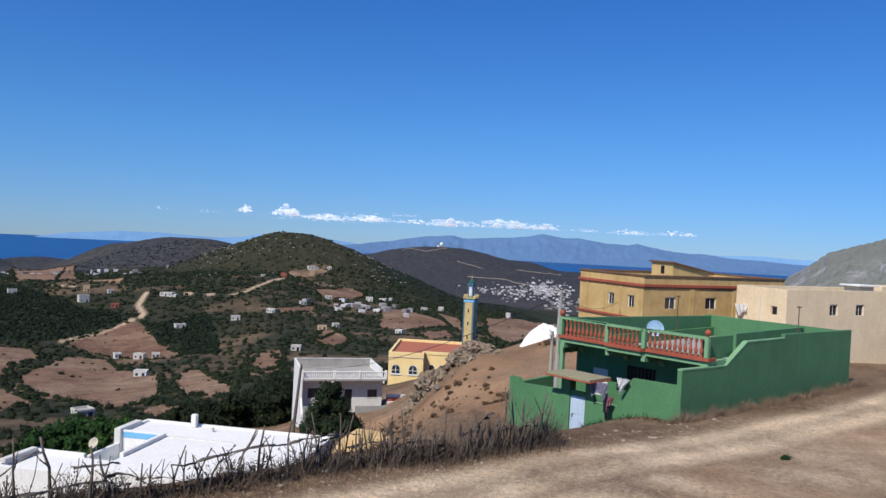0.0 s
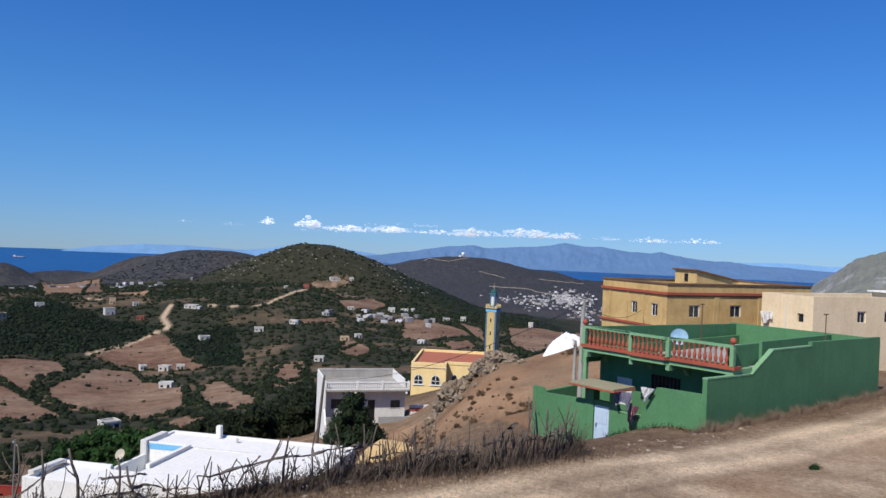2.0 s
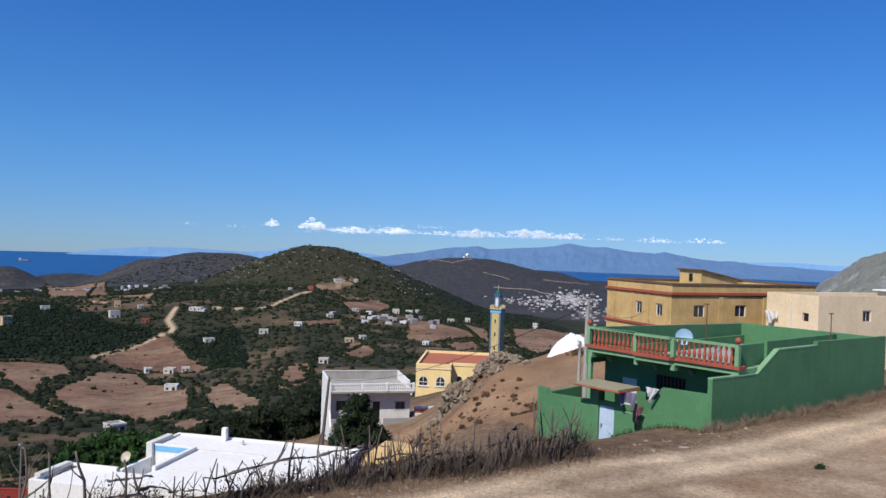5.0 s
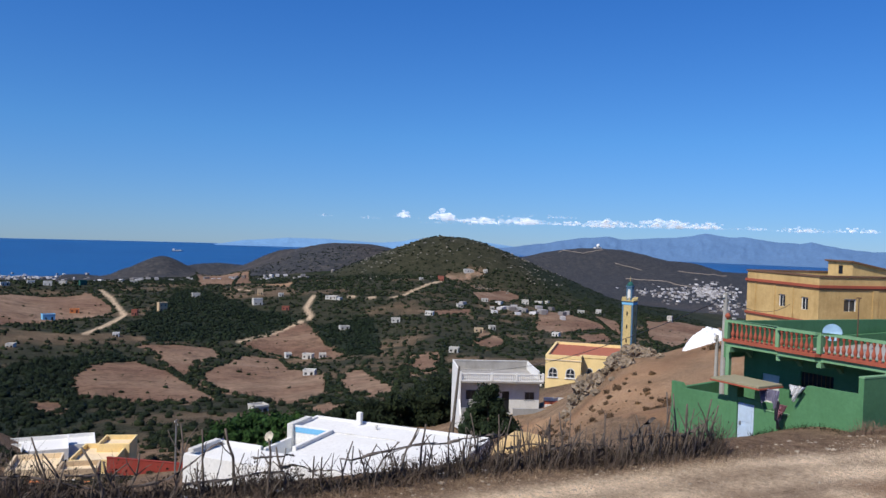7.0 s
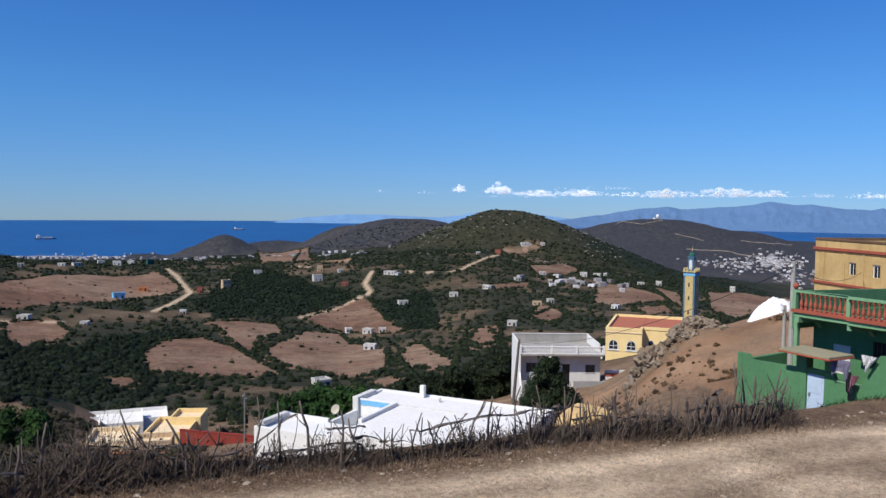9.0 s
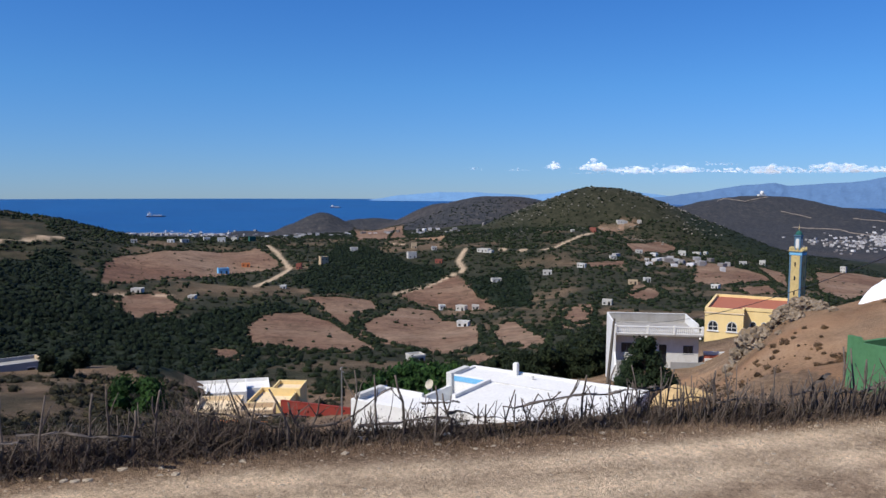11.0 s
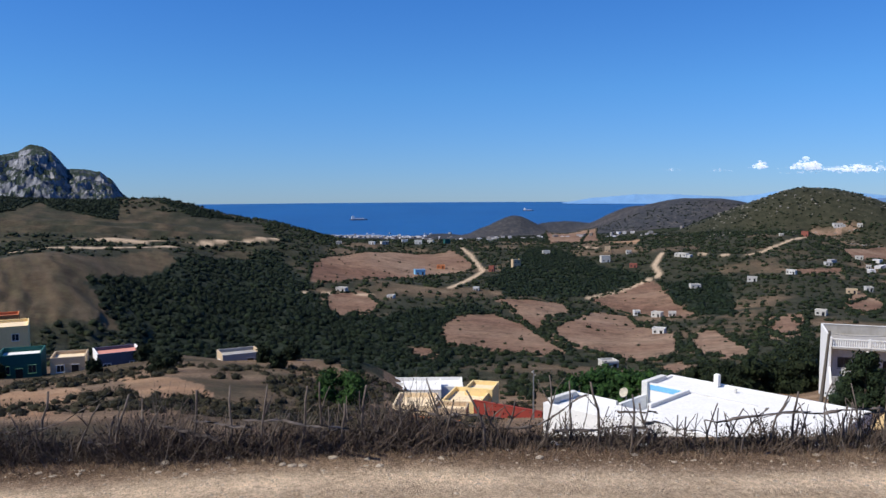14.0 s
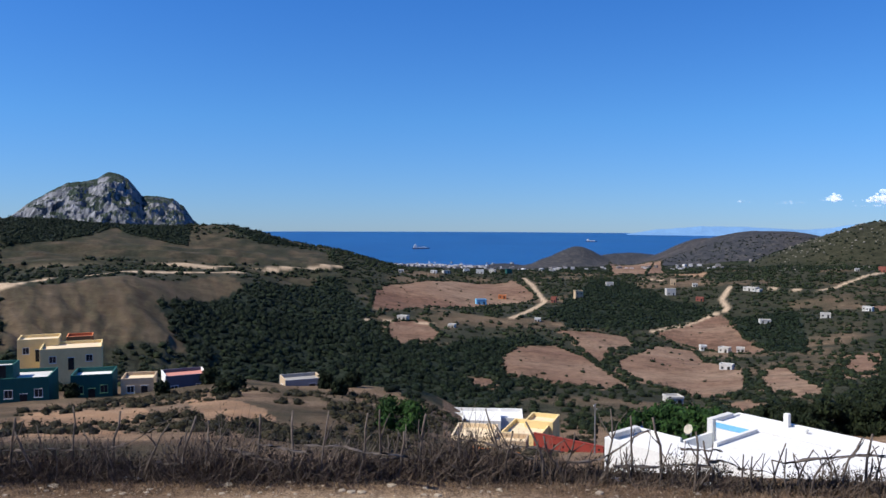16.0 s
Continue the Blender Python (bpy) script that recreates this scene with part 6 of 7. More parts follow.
def scatter(name, pts, shapes, mat, label, category, seed, squash=(0.65, 1.05)):
    """Many plants as one object: pts are (x, y, size)."""
    rnd = np.random.RandomState(seed)
    pts = np.array(pts)
    z = ground_z(pts[:, 0], pts[:, 1])
    vs, fs, base = [], [], 0
    for (x, y, s), zz in zip(pts, z):
        v, f = shapes[rnd.randint(len(shapes))]
        a = rnd.uniform(0, 6.28)
        c, sn = math.cos(a), math.sin(a)
        h = s * rnd.uniform(*squash)
        w1, w2 = s * rnd.uniform(0.85, 1.2), s * rnd.uniform(0.85, 1.2)
        vs.append(np.stack([x + (v[:, 0] * c * w1 - v[:, 1] * sn * w2), y + (v[:, 0] * sn * w1 + v[:, 1] * c * w2), zz + v[:, 2] * h], -1))
        fs.append(f + base)
        base += len(v)
    verts, faces = np.concatenate(vs), np.concatenate(fs)
    me = bpy.data.meshes.new(name)
    me.vertices.add(len(verts))
    me.vertices.foreach_set("co", verts.ravel())
    me.loops.add(faces.size)
    me.loops.foreach_set("vertex_index", faces.ravel().astype(np.int32))
    me.polygons.add(len(faces))
    me.polygons.foreach_set("loop_start", np.arange(0, faces.size, 3, dtype=np.int32))
    me.polygons.foreach_set("loop_total", np.full(len(faces), 3, dtype=np.int32))
    me.update(calc_edges=True)
    me.materials.append(mat)
    return tagged(new(name, me), label, category, kind="stuff")


def sample(n, az0, az1, r0, r1, seed):
    rnd = np.random.RandomState(seed)
    a = rnd.uniform(az0, az1, n)
    r = np.sqrt(rnd.uniform(r0 * r0, r1 * r1, n))
    return r * np.sin(np.radians(a)), r * np.cos(np.radians(a)), rnd


def in_any(polys, x, y):
    k = np.zeros(x.shape, bool)
    for p in polys:
        k |= inside(p, x, y)
    return k


def plants():
    # woods: crowns close together
    x, y, rnd = sample(90000, -33, 55, 100, 760, 1)
    r = np.hypot(x, y)
    wob = fbm(x, y, 20, 3, 9) * 5
    k = in_any(WOODS, x + wob, y + wob) & (rnd.uniform(0, 1, x.shape) < 0.8)
    k &= ~in_any(BARE, x, y) & ~in_any(FIELDS, x + fbm(x, y, 14, 3, 31) * 3.0, y + fbm(x, y, 14, 3, 77) * 3.0)
    clear = np.min([along(line, x, y) - w for line, w in TRACKS], axis=0) > 1
    k &= clear
    near = k & (r < 330)
    size = (0.6 + 1.3 * rnd.uniform(0, 1, x.shape) ** 1.6) * np.clip(r / 260, 0.6, 1.0)
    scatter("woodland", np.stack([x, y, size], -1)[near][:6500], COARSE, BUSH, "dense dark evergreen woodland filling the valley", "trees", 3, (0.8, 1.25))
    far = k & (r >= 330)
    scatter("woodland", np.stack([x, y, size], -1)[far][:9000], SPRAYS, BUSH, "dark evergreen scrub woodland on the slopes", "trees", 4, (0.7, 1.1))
    # open scrub between the fields
    x, y, rnd = sample(110000, -33, 72, 95, 900, 5)
    r = np.hypot(x, y)
    wob = fbm(x, y, 14, 3, 31) * 3.0
    patch = fbm(x, y, 45, 4, 12)
    k = (patch > -0.32 + 0.28 * rnd.uniform(-1, 1, x.shape)) & ~in_any(FIELDS, x + wob, y + wob) & ~in_any(WOODS, x, y)
    k &= ~in_any(BARE, x, y) & ~in_any(OCHRE, x, y) & (np.min([along(line, x, y) - w for line, w in TRACKS], axis=0) > 1)
    k &= ~((r < 135) & (np.degrees(np.arctan2(x, y)) < 1)) & ~((r < 160) & (np.degrees(np.arctan2(x, y)) > 37))
    k &= np.min([np.hypot(x - h[0], y - h[1]) for h in HOUSES], axis=0) > 8
    size = rnd.uniform(0.5, 1.0, x.shape) ** 1.5 * 1.7 * np.clip(0.75 + r / 1100, 0.8, 1.4)
    near = k & (r < 300)
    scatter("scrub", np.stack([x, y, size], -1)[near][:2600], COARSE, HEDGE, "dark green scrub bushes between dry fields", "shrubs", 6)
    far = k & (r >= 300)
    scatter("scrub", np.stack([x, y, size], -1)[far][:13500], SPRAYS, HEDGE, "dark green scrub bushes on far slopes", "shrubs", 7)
    # hedges on the field edges
    pts = []
    rnd = np.random.RandomState(8)
    for poly in FIELDS:
        for (x0, y0), (x1, y1) in zip(poly, poly[1:] + poly[:1]):
            n = int(math.hypot(x1 - x0, y1 - y0) / 1.25)
            gap = rnd.uniform(0, 1)
            for i in range(n):
                if math.sin(i * 0.35 + gap * 9) > -0.7:
                    t = i / max(n, 1)
                    pts.append((x0 + (x1 - x0) * t + rnd.normal(0, 0.6), y0 + (y1 - y0) * t + rnd.normal(0, 0.6), rnd.uniform(0.5, 1.5)))
    scatter("hedgerow", pts, SPRAYS, HEDGE, "dark hedges along the edges of dry fields", "hedge", 9)
    # single bushes in the fields
    x, y, rnd = sample(5000, -20, 60, 120, 600, 11)
    k = in_any(FIELDS, x, y) & (rnd.uniform(0, 1, x.shape) < 0.35)
    scatter("scrub", np.stack([x, y, 0.2 + 0.9 * rnd.uniform(0, 1, x.shape) ** 2.5], -1)[k][:700], SPRAYS, HEDGE, "single low bushes in dry fields", "shrubs", 12)
    # maquis on the far hills
    x, y, rnd = sample(32000, 7, 56, 780, 1300, 13)
    z = ground_z(x, y)
    k = (z > -100) & (fbm(x, y, 120, 4, 7) + 0.5 * rnd.uniform(-1, 1, x.shape) > -0.35) & ~in_any(FIELDS, x, y) & ~in_any(OCHRE, x, y)
    scatter("maquis", np.stack([x, y, rnd.uniform(0.8, 1.9, x.shape)], -1)[k][:6500], SPRAYS, HILLSCRUB, "low green maquis covering the far hills", "shrubs", 14, (0.4, 0.8))
    x, y, rnd = sample(9000, -31, -3, 470, 760, 15)
    k = (in_any(WOODS, x, y) | (rnd.uniform(0, 1, x.shape) < 0.05)) & ~in_any(BARE, x, y)
    scatter("maquis", np.stack([x, y, rnd.uniform(1.0, 2.4, x.shape)], -1)[k][:2500], SPRAYS, BUSH, "dark scrub on the hill above the road cut", "shrubs", 16, (0.5, 0.9))


def hill_rocks():
    x, y, rnd = sample(9000, 25, 40, 800, 1050, 27)
    z = ground_z(x, y)
    k = (z > -62) & (fbm(x, y, 40, 3, 28) + 0.6 * rnd.uniform(-1, 1, x.shape) > 0.05)
    scatter("hill_rocks", np.stack([x, y, 0.5 + 1.1 * rnd.uniform(0, 1, x.shape) ** 2], -1)[k][:520], PLAINER, HILL_STONE, "pale rocks among the scrub on the green hill", "rocks", 29, (0.4, 0.7))


HILL_STONE = plain("pale_hill_rock", (0.24, 0.22, 0.19), 0.95, 0, 0.3, 0.3)
HOUSES = [tuple(o.location[:2]) for o in scene.objects if o.type == "EMPTY" and o.parent is None]
plants()
hill_rocks()


# ---------------------------------------------------------------- single trees near by
def limb(bm, a, b, r0, r1, n=6):
    axis = (b - a).normalized()
    side = axis.orthogonal().normalized()
    up = axis.cross(side)
    rings = []
    for p, r in ((a, r0), (b, r1)):
        rings.append([bm.verts.new(p + (side * math.cos(2 * math.pi * i / n) + up * math.sin(2 * math.pi * i / n)) * r) for i in range(n)])
    for i in range(n):
        bm.faces.new((rings[0][i], rings[0][(i + 1) % n], rings[1][(i + 1) % n], rings[1][i]))
    bm.faces.new(rings[1])


def tree(name, x, y, height, wide, mat, label, seed, cone=0.0, leaves=2600, leaf=0.16, z=None):
    """A tapered trunk with limbs, and a crown of many small leaves round uneven clumps."""
    rnd = random.Random(seed)
    o = thing(name, x, y, gz(x, y) if z is None else z, 0, label, "tree", "single trees")
    bm = bmesh.new()
    p = Vector((0, 0, -0.6))
    for k in range(4):
        q = Vector((rnd.uniform(-0.1, 0.1), rnd.uniform(-0.1, 0.1), height * (0.12 + 0.17 * k)))
        limb(bm, p, q, 0.035 * height * (1 - k * 0.2), 0.035 * height * (0.8 - k * 0.2), 8)
        p = q
    lumps = []
    for k in range(64 if cone else 26):
        t = rnd.uniform(0.06, 0.95) ** (1.4 if cone else 1.0)
        rad = wide / 2 * ((1 - t) ** 0.7 * 1.05 if cone else math.sqrt(max(0.05, 1 - (2 * t - 1.0) ** 2)))
        a = rnd.uniform(0, 6.28)
        d = rad * (rnd.uniform(0.5, 1.0) if cone else rnd.uniform(0.35, 0.85))
        c = Vector((math.cos(a) * d, math.sin(a) * d, height * t))
        lumps.append((c, max(0.25, wide * rnd.uniform(0.13, 0.21) * (1 - 0.5 * t * cone))))
        if k < 12:
            limb(bm, Vector((0, 0, height * t * 0.6)), c, 0.012 * height, 0.004 * height, 5)
    part("trunk", bm, BARK, o)
    verts, faces = [], []
    for _ in range(leaves):
        c, r = lumps[rnd.randrange(len(lumps))]
        d = Vector((rnd.gauss(0, 1), rnd.gauss(0, 1), rnd.gauss(0, 1))).normalized()
        pos = c + d * r * rnd.uniform(0.55, 1.15)
        if pos.z < 0.1:
            continue
        u = (d + Vector((rnd.gauss(0, 0.7), rnd.gauss(0, 0.7), rnd.gauss(0, 0.7)))).normalized()
        s = u.orthogonal().normalized()
        w = u.cross(s)
        L = leaf * rnd.uniform(0.6, 1.4)
        k = len(verts)
        verts += [pos - s * L, pos + w * L * 0.55 + u * L * 0.15, pos + s * L, pos - w * L * 0.55 + u * L * 0.15]
        faces.append((k, k + 1, k + 2, k + 3))
    crown = mesh_object("crown", [v[:] for v in verts], faces, mat, o)
    core_v, core_f, base = [], [], 0
    for c, r in lumps:
        v, f = PLAINER[rnd.randrange(len(PLAINER))]
        core_v.append(v * r * 0.72 + np.array(c[:]) - np.array([0, 0, 0.3 * r * 0.72]))
        core_f.append(f + base)
        base += len(v)
    mesh_object("inner_foliage", np.concatenate(core_v).tolist(), np.concatenate(core_f).tolist(), mat, o)
    return o


tree("broadleaf_tree", *at(-1.3, 76), 4.6, 5.6, LEAF_FRESH, "bright green rounded tree below the fence", 3, 0, 4800, 0.15, gz(*at(-1.3, 76)) - 1.5)
tree("cypress_tree", *at(34.9, 80), 5.3, 6.0, LEAF_DARK, "dark dense conifer in front of the grey house", 5, 1.0, 7000, 0.15, -20.7)
for i, (a, r, h, w) in enumerate(((15.8, 60, 3.6, 4.0), (18.0, 62, 4.0, 4.6), (20.2, 60, 3.5, 4.2), (21.8, 63, 3.4, 3.6))):
    tree("garden_tree", *at(a, r), h + 1.0, w, LEAF_FRESH, "leafy green tree behind the white house", 20 + i, 0, 2400, 0.15)
for i, (a, r, h, w) in enumerate(((24.5, 115, 5, 6), (26.5, 108, 5.5, 6.5), (28.3, 112, 6, 6.5), (29.8, 118, 7, 7), (31.0, 112, 7, 6.5), (31.6, 128, 8, 7))):
    tree("valley_tree", *at(a, r), h * 0.72, w, HEDGE, "dark green tree below the grey house", 40 + i, 0, 2200, 0.24)
for i, (a, r, h, w) in enumerate(((-14.6, 121, 2.2, 3.2), (-17.8, 108, 1.8, 2.4), (-6.6, 112, 2.2, 2.6), (-5.6, 104, 1.8, 2.6), (-13.4, 99, 2.0, 3.4), (-23.4, 121, 2.0, 2.2), (-4.6, 118, 2.2, 2.8), (-13.0, 108, 1.7, 3.0))):
    tree("yard_tree", *at(a, r), h, w, HEDGE, "dark shrubby tree among the houses", 60 + i, 0, 1200, 0.2)


def slope_scrub():
    """Bushes on the slope under the fence, dry tufts on the mound."""
    x, y, rnd = sample(3600, -32, 13, 24, 108, 5)
    k = (fbm(x, y, 16, 3, 41) > -0.05) & (y > 19)
    k &= np.min([np.hypot(x - h[0], y - h[1]) for h in HOUSES], axis=0) > 4.5
    scatter("slope_scrub", np.stack([x, y, 0.12 + 0.6 * rnd.uniform(0, 1, x.shape) ** 2.2], -1)[k], COARSE, DRYBUSH, "dry dark scrub on the slope below the fence", "shrubs", 17)
    x, y, rnd = sample(1500, 33, 56, 34, 73, 6)
    k = (fbm(x, y, 6, 3, 42) > -0.1) & (np.min([np.hypot(x - h[0], y - h[1]) for h in HOUSES], axis=0) > 4.5)
    scatter("mound_tufts", np.stack([x, y, 0.08 + 0.3 * rnd.uniform(0, 1, x.shape) ** 2.5], -1)[k][:420], COARSE, RUSSET, "rust-brown dry tufts on the bare mound", "shrubs", 18)


RUSSET = leafy("russet_tufts", (0.055, 0.034, 0.02), (0.13, 0.082, 0.05), (0.22, 0.15, 0.095), 1.5)
slope_scrub()


# ---------------------------------------------------------------- boulders, heaps
STONE = rock_material("boulder_stone", (0.085, 0.068, 0.052), (0.33, 0.275, 0.215), (0.17, 0.125, 0.08))
for node in STONE.node_tree.nodes:
    if node.type == "MAPPING":
        node.inputs["Scale"].default_value = (0.9, 0.9, 0.9)
    if node.type == "BUMP":
        node.inputs["Distance"].default_value = 0.15
    if node.type == "TEX_NOISE" and node.inputs["Scale"].default_value < 0.5:
        node.inputs["Scale"].default_value = 0.5


def boulder(x, y, z, w, d, h, seed, label):
    bm = bmesh.new()
    bmesh.ops.create_icosphere(bm, subdivisions=4, radius=1.0)
    off = Vector((seed * 3.3, seed * 1.1, seed * 0.7))
    for v in bm.verts:
        p = v.co.copy()
        big = noise.noise(p * 1.1 + off)
        cracks = abs(noise.noise(p * 2.6 + off * 2))
        fine = noise.noise(p * 7 + off)
        v.co = p * (1 + 0.38 * big - 0.28 * (0.35 - min(cracks, 0.35)) / 0.35 + 0.07 * fine)
        v.co = Vector((v.co.x * w / 2, v.co.y * d / 2, v.co.z * h * 0.6 + h * 0.2))
    o = part("boulder", bm, STONE)
    o.location = (x, y, z)
    o.rotation_euler[2] = seed * 1.3
    return tagged(o, label, "boulder", "boulders on the mound")


for i, (a, r, w, h) in enumerate(((42.0, 69.5, 3.1, 2.3), (41.2, 70, 2.0, 1.5), (42.7, 69.5, 1.8, 1.3), (40.5, 69, 1.2, 0.7), (44.0, 71.5, 2.6, 1.6), (45.0, 72, 2.6, 1.7), (43.3, 71, 1.4, 0.9), (45.9, 71.5, 1.8, 1.2), (44.6, 68.5, 1.5, 0.9), (42.6, 64.5, 1.0, 0.5), (46.8, 69, 0.9, 0.5), (39.3, 65, 0.8, 0.5), (43.6, 66, 0.7, 0.4), (40.6, 62, 0.6, 0.35))):
    x, y = at(a, r)
    boulder(x, y, gz(x, y), w, w * 0.85, h, i + 1, "weathered tan boulder on the bare mound" if w > 1.5 else "small tan rock on the bare mound")


def heap(name, x, y, w, d, h, mat, label, seed, rough=0.16, lumps=1.7):
    n, m = 72, 26
    T, A = np.meshgrid(np.linspace(0, 1, m), 2 * math.pi * np.arange(n) / n, indexing="ij")
    k = 1 + 0.35 * fbm(np.cos(A) * 1.4 + seed, np.sin(A) * 1.4, 1.0, 3, seed)
    px, py = np.cos(A) * w / 2 * T * k, np.sin(A) * d / 2 * T * k
    z = h * (1 - T ** 2.5) + rough * h * fbm(px * lumps, py * lumps, 1.0, 4, seed + 1) * (1 - T * 0.6)
    z = z + (ground_z(px + x, py + y) - gz(x, y)) * T - 0.25 * T
    verts = np.stack([px, py, z], -1).reshape(-1, 3).tolist()
    faces = [(j * n + i, (j + 1) * n + i, (j + 1) * n + (i + 1) % n, j * n + (i + 1) % n) for j in range(m - 1) for i in range(n)]
    o = mesh_object(name, verts, faces, mat)
    o.location = (x, y, gz(x, y))
    return tagged(o, label, name.replace("_", " "))


SACKING = paint("white_sheeting", (0.80, 0.82, 0.85), (0.72, 0.78, 0.85), 0.6, 0.7, 3.0, 0.5)
SAND = paint("ochre_sand", (0.50, 0.36, 0.18), (0.8, 0.75, 0.7), 0.5, 0.95, 2.0, 0.5)
heap("sheeted_heap", *at(49.9, 71.5), 5.6, 3.2, 1.1, SACKING, "building heap under crumpled white sheeting on the mound", 4, 0.35, 2.0)
heap("sand_heap", *at(37.2, 56), 4.6, 3.4, 1.3, SAND, "heap of yellow building sand on the slope", 7)
TARP = plain("blue_tarpaulin", (0.01, 0.06, 0.28), 0.6, 0, 0.25, 4.0)
tx, ty = at(15.3, 46)
tarp = part("blue_tarpaulin", add_prism(bmesh.new(), [(-0.9, 0), (0.9, 0), (0.75, 0.95), (0.1, 0.35), (-0.85, 0.1)], "y", -0.03, 0.03), TARP)
tarp.location, tarp.rotation_euler = (tx, ty, -13.0), (0, 0, radians(-15))
tagged(tarp, "blue plastic sheet hung beside the white house", "tarpaulin")
part("sheet_pole", add_lathe(bmesh.new(), [(0.04, -2.5), (0.03, 1.0)], 0.75, 0, 0, 6), WOOD_GREY, tarp)


# ---------------------------------------------------------------- the dead-wood fence along the road
def crooked(rnd, base, height, r, lean, bend, segs=5, sides=5, forks=True):
    """A crooked dead stick: tapered, with a knee or two and perhaps a fork."""
    verts, faces = [], []

    def run(p, d, length, r0, r1, n):
        start = len(verts)
        for k in range(n + 1):
            t = k / n
            rr = r0 + (r1 - r0) * t
            side = d.orthogonal().normalized()
            up = d.cross(side)
            for i in range(sides):
                a = 2 * math.pi * i / sides
                verts.append((p + (side * math.cos(a) + up * math.sin(a)) * rr)[:])
            if k < n:
                p = p + d * length / n
                d = (d + Vector((rnd.gauss(0, bend), rnd.gauss(0, bend), rnd.gauss(0, bend * 0.4)))).normalized()
                if k == n // 2:
                    mid = (p.copy(), d.copy(), rr)
        for k in range(n):
            for i in range(sides):
                a, b = start + k * sides, start + (k + 1) * sides
                faces.append((a + i, a + (i + 1) % sides, b + (i + 1) % sides, b + i))
        faces.append(tuple(range(start + n * sides, start + (n + 1) * sides)))
        return mid

    d = Vector((lean[0], lean[1], 1)).normalized()
    mid = run(Vector(base), d, height, r, r * 0.55, segs)
    if forks:
        for _ in range(rnd.choice((0, 1, 1, 2))):
            p, d2, rr = mid
            d3 = (d2 + Vector((rnd.choice((-1, 1)) * rnd.uniform(0.35, 0.9), rnd.uniform(-0.3, 0.3), rnd.uniform(-0.1, 0.4)))).normalized()
            run(p, d3, height * rnd.uniform(0.2, 0.45), rr * 0.7, rr * 0.3, 4)
    return verts, faces


GX, GY = np.arange(-26, 60.01, 0.25), np.arange(6, 26.01, 0.25)
GRID = ground_z(*np.meshgrid(GX, GY, indexing="ij"))


def gz_fast(x, y):
    i = min(max((x + 26) / 0.25, 0), len(GX) - 1.01)
    j = min(max((y - 6) / 0.25, 0), len(GY) - 1.01)
    a, b = int(i), int(j)
    u, v = i - a, j - b
    return float((GRID[a, b] * (1 - v) + GRID[a, b + 1] * v) * (1 - u) + (GRID[a + 1, b] * (1 - v) + GRID[a + 1, b + 1] * v) * u)


def fence_y(x):
    return 15.95 + 0.12 * math.sin(x * 0.7) - 0.5 * float(step(9, 20, x))


def brushwood_fence():
    rnd = random.Random(12)
    f = thing("brushwood_fence", 0, 16, gz(0, 16), 0, "fence of crooked dead stakes and brushwood along the road", "fence")
    o = f.matrix_basis.translation

    def stake(x, tall, r, lean, bend):
        y = fence_y(x) + rnd.uniform(-0.15, 0.2)
        v, fc = crooked(rnd, (x - o.x, y - o.y, gz_fast(x, y) - o.z - 0.15), tall + 0.15, r, (rnd.gauss(0, lean), rnd.gauss(0, 0.1)), bend)
        mesh_object("stake", v, fc, STAKE, f, True)

    # close-set stakes beside the green yard, looser ones where the slope falls away
    x = -16.5
    while x < 19.3:
        dense = x > 10.5
        tall = rnd.uniform(0.65, 1.15) if dense else rnd.uniform(0.45, 1.0)
        if rnd.random() < 0.15:
            tall *= 1.3
        stake(x, tall, rnd.uniform(0.013, 0.030) if dense else rnd.uniform(0.012, 0.028), 0.13 if dense else 0.2, 0.09 if dense else 0.13)
        x += rnd.uniform(0.03, 0.10) if dense else rnd.uniform(0.10, 0.36)
    # the taller, thicker posts
    for x, tall in ((16.6, 1.9), (17.2, 1.8), (17.6, 1.5), (18.3, 1.7), (18.9, 1.5)):
        stake(x, tall, 0.036, 0.12, 0.09)
    x = -15.5
    while x < 11:
        stake(x, rnd.uniform(0.95, 1.6), rnd.uniform(0.026, 0.042), 0.18, 0.15)
        x += rnd.uniform(0.35, 0.9)
    # long crooked rails laced through the stakes
    x = -16.0
    while x < 18:
        length = rnd.uniform(0.9, 2.4)
        y, z = fence_y(x), gz_fast(x, fence_y(x)) + rnd.uniform(0.3, 0.8)
        v, fc = crooked(rnd, (0, 0, 0), length, rnd.uniform(0.009, 0.019), (0, 0), 0.11, 10, 5, False)
        turn = Euler((0, radians(90 + rnd.uniform(-9, 9)), radians(rnd.uniform(-6, 6)))).to_matrix()
        v = [((turn @ Vector(p)) + Vector((x - o.x, y - o.y + rnd.uniform(-0.1, 0.1), z - o.z)))[:] for p in v]
        mesh_object("rail", v, fc, STAKE, f, True)
        x += length * rnd.uniform(0.45, 0.9)
    return f


brushwood_fence()


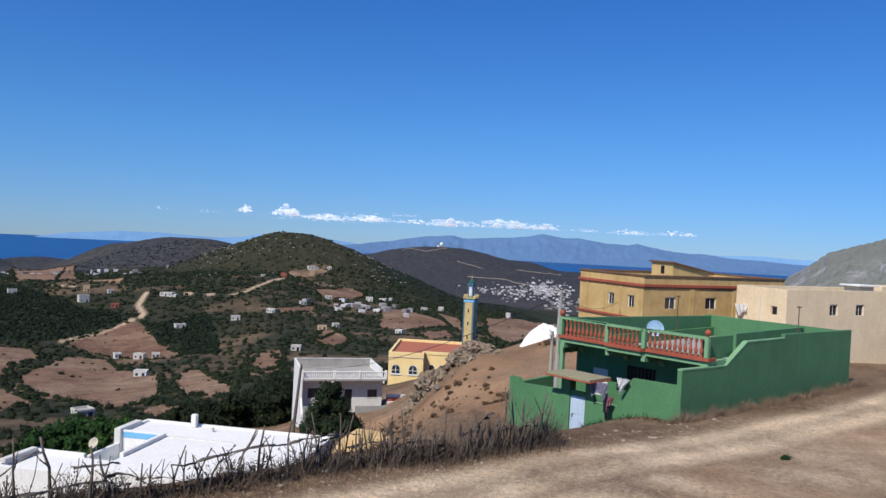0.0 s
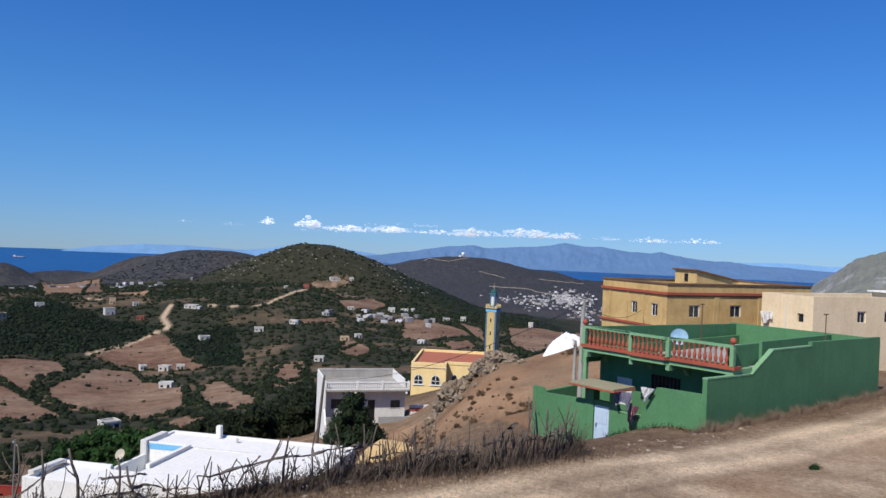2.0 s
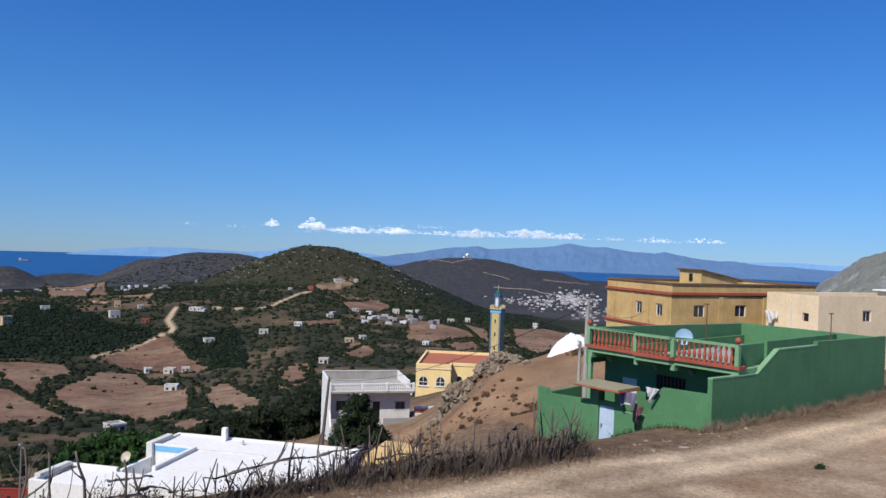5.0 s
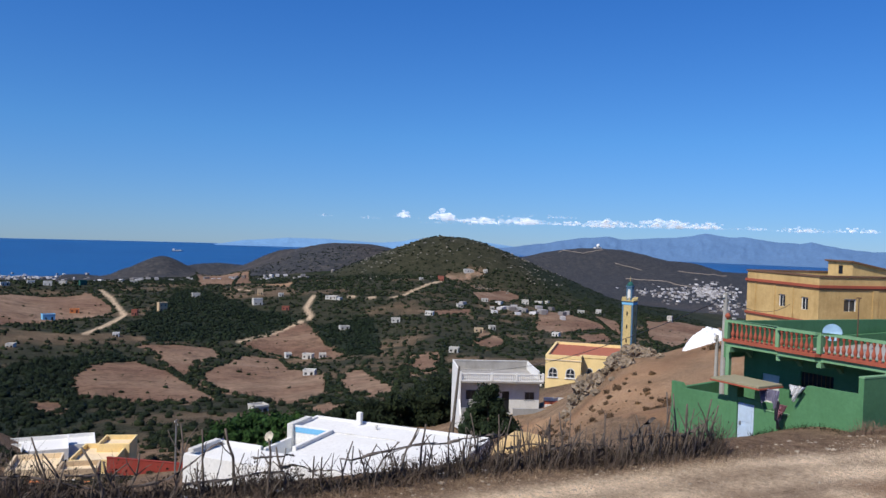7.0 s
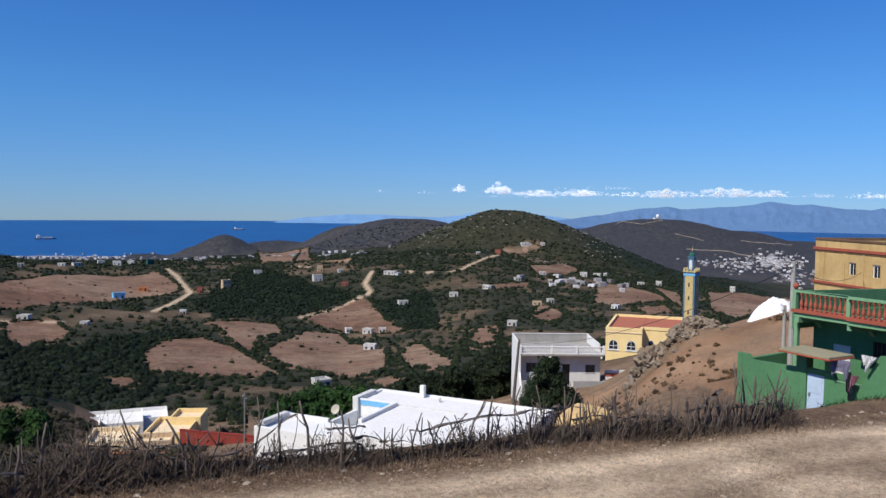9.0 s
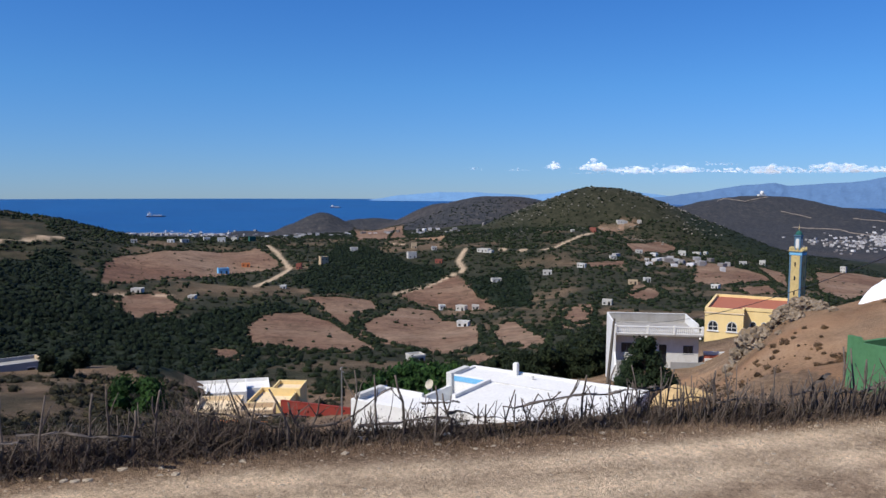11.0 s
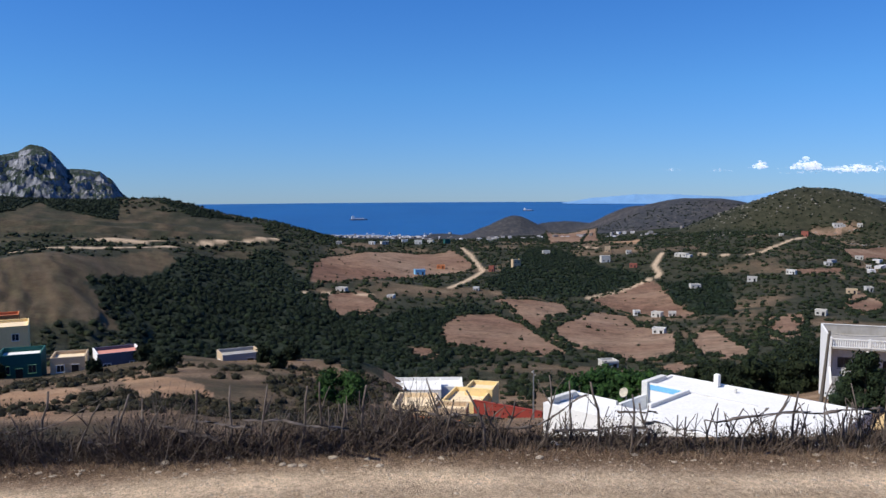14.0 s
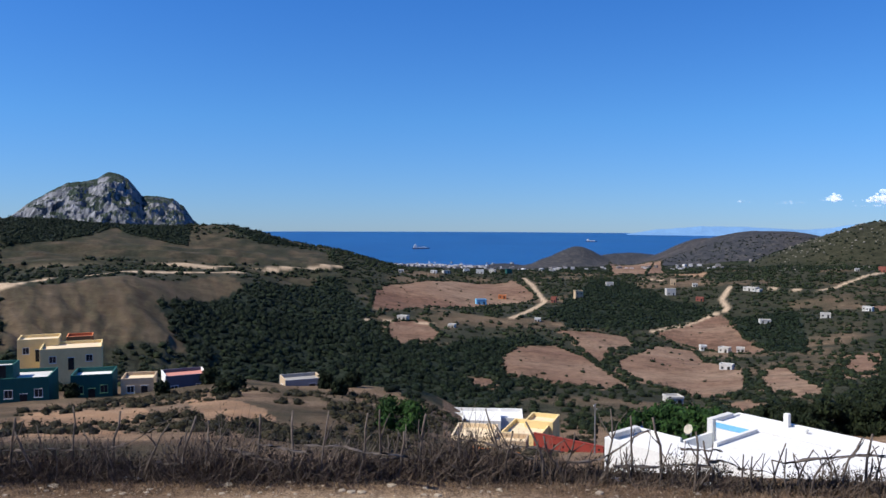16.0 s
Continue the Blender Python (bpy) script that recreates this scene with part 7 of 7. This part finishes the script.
def twigs(name, count, spot, mat, label, category, seed, tall, thick, spread):
    """A tangle of thin dead shoots, three-sided and bent, as one object."""
    rnd = random.Random(seed)
    verts, faces = [], []
    for _ in range(count):
        x, y, k = spot(rnd)
        z = gz_fast(x, y)
        h = rnd.uniform(*tall) * k
        d = Vector((rnd.gauss(0, spread), rnd.gauss(0, spread), 1)).normalized()
        p, r = Vector((x, y, z - 0.03)), thick * rnd.uniform(0.6, 1.4)
        start = len(verts)
        for s in range(4):
            rr = r * (1 - s / 3.6)
            a0 = rnd.uniform(0, 1)
            for i in range(3):
                a = a0 + 2.094 * i
                verts.append((p.x + math.cos(a) * rr, p.y + math.sin(a) * rr, p.z))
            p = p + d * h / 3
            d = (d + Vector((rnd.gauss(0, 0.3), rnd.gauss(0, 0.3), rnd.gauss(-0.08, 0.2)))).normalized()
        for s in range(3):
            a, b = start + s * 3, start + s * 3 + 3
            faces += [(a, a + 1, b + 1, b), (a + 1, a + 2, b + 2, b + 1), (a + 2, a, b, b + 2)]
    return tagged(mesh_object(name, verts, faces, mat), label, category, kind="stuff")


def brush_spot(rnd):
    x = rnd.uniform(-18, 19.4)
    lump = (1.3 if x < 3 else 0.6 if x < 11.0 else 0.85) + (0.6 if x < 3 else 0.35) * math.sin(x * 1.9) * math.sin(x * 0.53 + 1) + 0.2 * math.sin(x * 7.3)
    return x, fence_y(x) + rnd.gauss(0.12, 0.22), max(0.3, lump)


def verge_spot(rnd):
    x = rnd.uniform(-20, 22)
    return x, 15.45 + rnd.gauss(0.1, 0.28) - 0.4 * float(step(9, 20, x)), 1.0


def wall_spot(rnd):
    x = rnd.uniform(26.5, 46)
    return x, 16.35 - abs(rnd.gauss(0, 0.22)), 0.6 + 0.5 * math.sin(x * 1.3) ** 2


def yard_spot(rnd):
    y = rnd.uniform(16.4, 21)
    return 27.95 - abs(rnd.gauss(0, 0.35)), y, 0.55


twigs("brushwood", 16000, brush_spot, DRYTWIG, "tangled dead brushwood packed along the fence", "brushwood", 3, (0.2, 0.8), 0.011, 0.85)
twigs("brushwood", 2600, brush_spot, STAKE, "grey dead shoots in the brushwood fence", "brushwood", 13, (0.4, 0.95), 0.012, 0.5)
twigs("dry_stalks", 5200, verge_spot, STALK, "brown dead weed stalks on the road verge", "weeds", 14, (0.08, 0.34), 0.008, 0.75)
twigs("dry_grass", 2600, verge_spot, STRAW, "dry grass on the road verge", "grass", 4, (0.05, 0.18), 0.007, 0.7)
twigs("wall_weeds", 3200, wall_spot, STALK, "dry brown weeds at the foot of the green wall", "weeds", 5, (0.2, 0.65), 0.010, 0.6)
twigs("wall_weeds", 220, yard_spot, HEDGE, "sparse green weeds at the yard wall", "weeds", 6, (0.2, 0.6), 0.014, 0.6)


def brush_leaves():
    """Withered leaves and bramble in the fence."""
    rnd = random.Random(31)
    verts, faces = [], []
    for _ in range(20000):
        x, y, k = brush_spot(rnd)
        h = abs(rnd.gauss(0, 0.3)) * k
        p = Vector((x, y + 0.05, gz_fast(x, y) + h))
        u = Vector((rnd.gauss(0, 1), rnd.gauss(0, 1), rnd.gauss(0, 1))).normalized()
        s = u.orthogonal().normalized()
        w = u.cross(s)
        L = rnd.uniform(0.015, 0.04)
        b = len(verts)
        verts.extend(q[:] for q in (p - s * L, p + w * L * 0.6, p + s * L, p - w * L * 0.6))
        faces.append((b, b + 1, b + 2, b + 3))
    return tagged(mesh_object("bramble", verts, faces, BRAMBLE), "withered dark bramble in the fence", "bramble", kind="stuff")


BRAMBLE = leafy("withered_bramble", (0.030, 0.025, 0.018), (0.065, 0.052, 0.036), (0.12, 0.09, 0.06), 2.5)
brush_leaves()


def stones(name, count, x0, x1, y0, y1, size, mat, label, seed):
    rnd = random.Random(seed)
    verts, faces = [], []
    shapes = PLAINER
    for _ in range(count):
        x, y = rnd.uniform(x0, x1), rnd.uniform(y0, y1)
        s = size * rnd.uniform(0.35, 1.0) ** 2
        v, f = shapes[rnd.randrange(len(shapes))]
        b, z = len(verts), gz_fast(x, y)
        q = v * s * np.array([1, 0.8, 0.55]) + np.array([x, y, z - 0.2 * s])
        verts += q.tolist()
        faces += (f + b).tolist()
    return tagged(mesh_object(name, verts, faces, mat), label, "stones", kind="stuff")


PEBBLE = plain("pale_pebbles", (0.34, 0.285, 0.215), 0.95, 0, 0.35, 30.0)
GRAVEL = plain("gravel", (0.35, 0.29, 0.215), 0.95, 0, 0.6, 40.0)


def gravel(count):
    rnd = random.Random(91)
    verts, faces = [], []
    for _ in range(count):
        x = rnd.uniform(-14, 40)
        y = rnd.choice((rnd.gauss(13.0, 0.9), rnd.gauss(14.7, 0.5), rnd.uniform(7, 15.6)))
        s, z, b = 0.007 + 0.022 * rnd.random() ** 3, gz_fast(x, y), len(verts)
        for q in ((1, 0, 0), (0, 1, 0), (-1, 0, 0), (0, -1, 0), (0, 0, 0.9), (0, 0, -0.5)):
            k = s * rnd.uniform(0.6, 1.4)
            verts.append((x + q[0] * k, y + q[1] * k, z + q[2] * k))
        for i in range(4):
            j = (i + 1) % 4
            faces += [(b + i, b + j, b + 4), (b + j, b + i, b + 5)]
    return tagged(mesh_object("gravel", verts, faces, GRAVEL), "fine loose gravel scattered over the dirt road", "gravel", kind="stuff")


gravel(11000)
LITTER_WHITE = plain("white_litter", (0.72, 0.72, 0.72), 0.7, 0, 0.15)
stones("loose_stones", 1500, -20, 48, 7, 15.6, 0.06, PEBBLE, "loose pale stones on the dirt road", 3)
stones("loose_stones", 260, -20, 30, 14.9, 16.2, 0.11, PEBBLE, "stones lying on the road verge", 4)


def litter():
    rnd = random.Random(77)
    for i in range(16):
        x = rnd.uniform(-11, 16)
        y = fence_y(x) + rnd.uniform(-0.12, 0.3)
        bm = bmesh.new()
        bmesh.ops.create_icosphere(bm, subdivisions=2, radius=1.0)
        for v in bm.verts:
            v.co *= 1 + 0.5 * noise.noise(v.co * 2.2 + Vector((i * 3.0, 0, 0)))
        s = rnd.uniform(0.04, 0.1)
        for v in bm.verts:
            v.co = Vector((v.co.x * s * 1.5, v.co.y * s, max(v.co.z, -0.3) * s * 0.6))
        o = part("plastic_bag", bm, LITTER_WHITE)
        o.location = (x, y, gz(x, y) + 0.03)
        tagged(o, "crumpled white plastic bag caught in the brush", "litter", "litter along the fence")


litter()
# two small living plants on the near side of the road
for x, y, s in ((25.3, 11.2, 0.5), (13.4, 8.8, 0.35)):
    scatter("weed", [(x + 0.15 * i * s, y + 0.1 * math.sin(i * 2) * s, 0.16 * s + 0.03 * i) for i in range(5)], COARSE, LEAF_FRESH, "low green weed on the dusty roadside", "weed", 70)
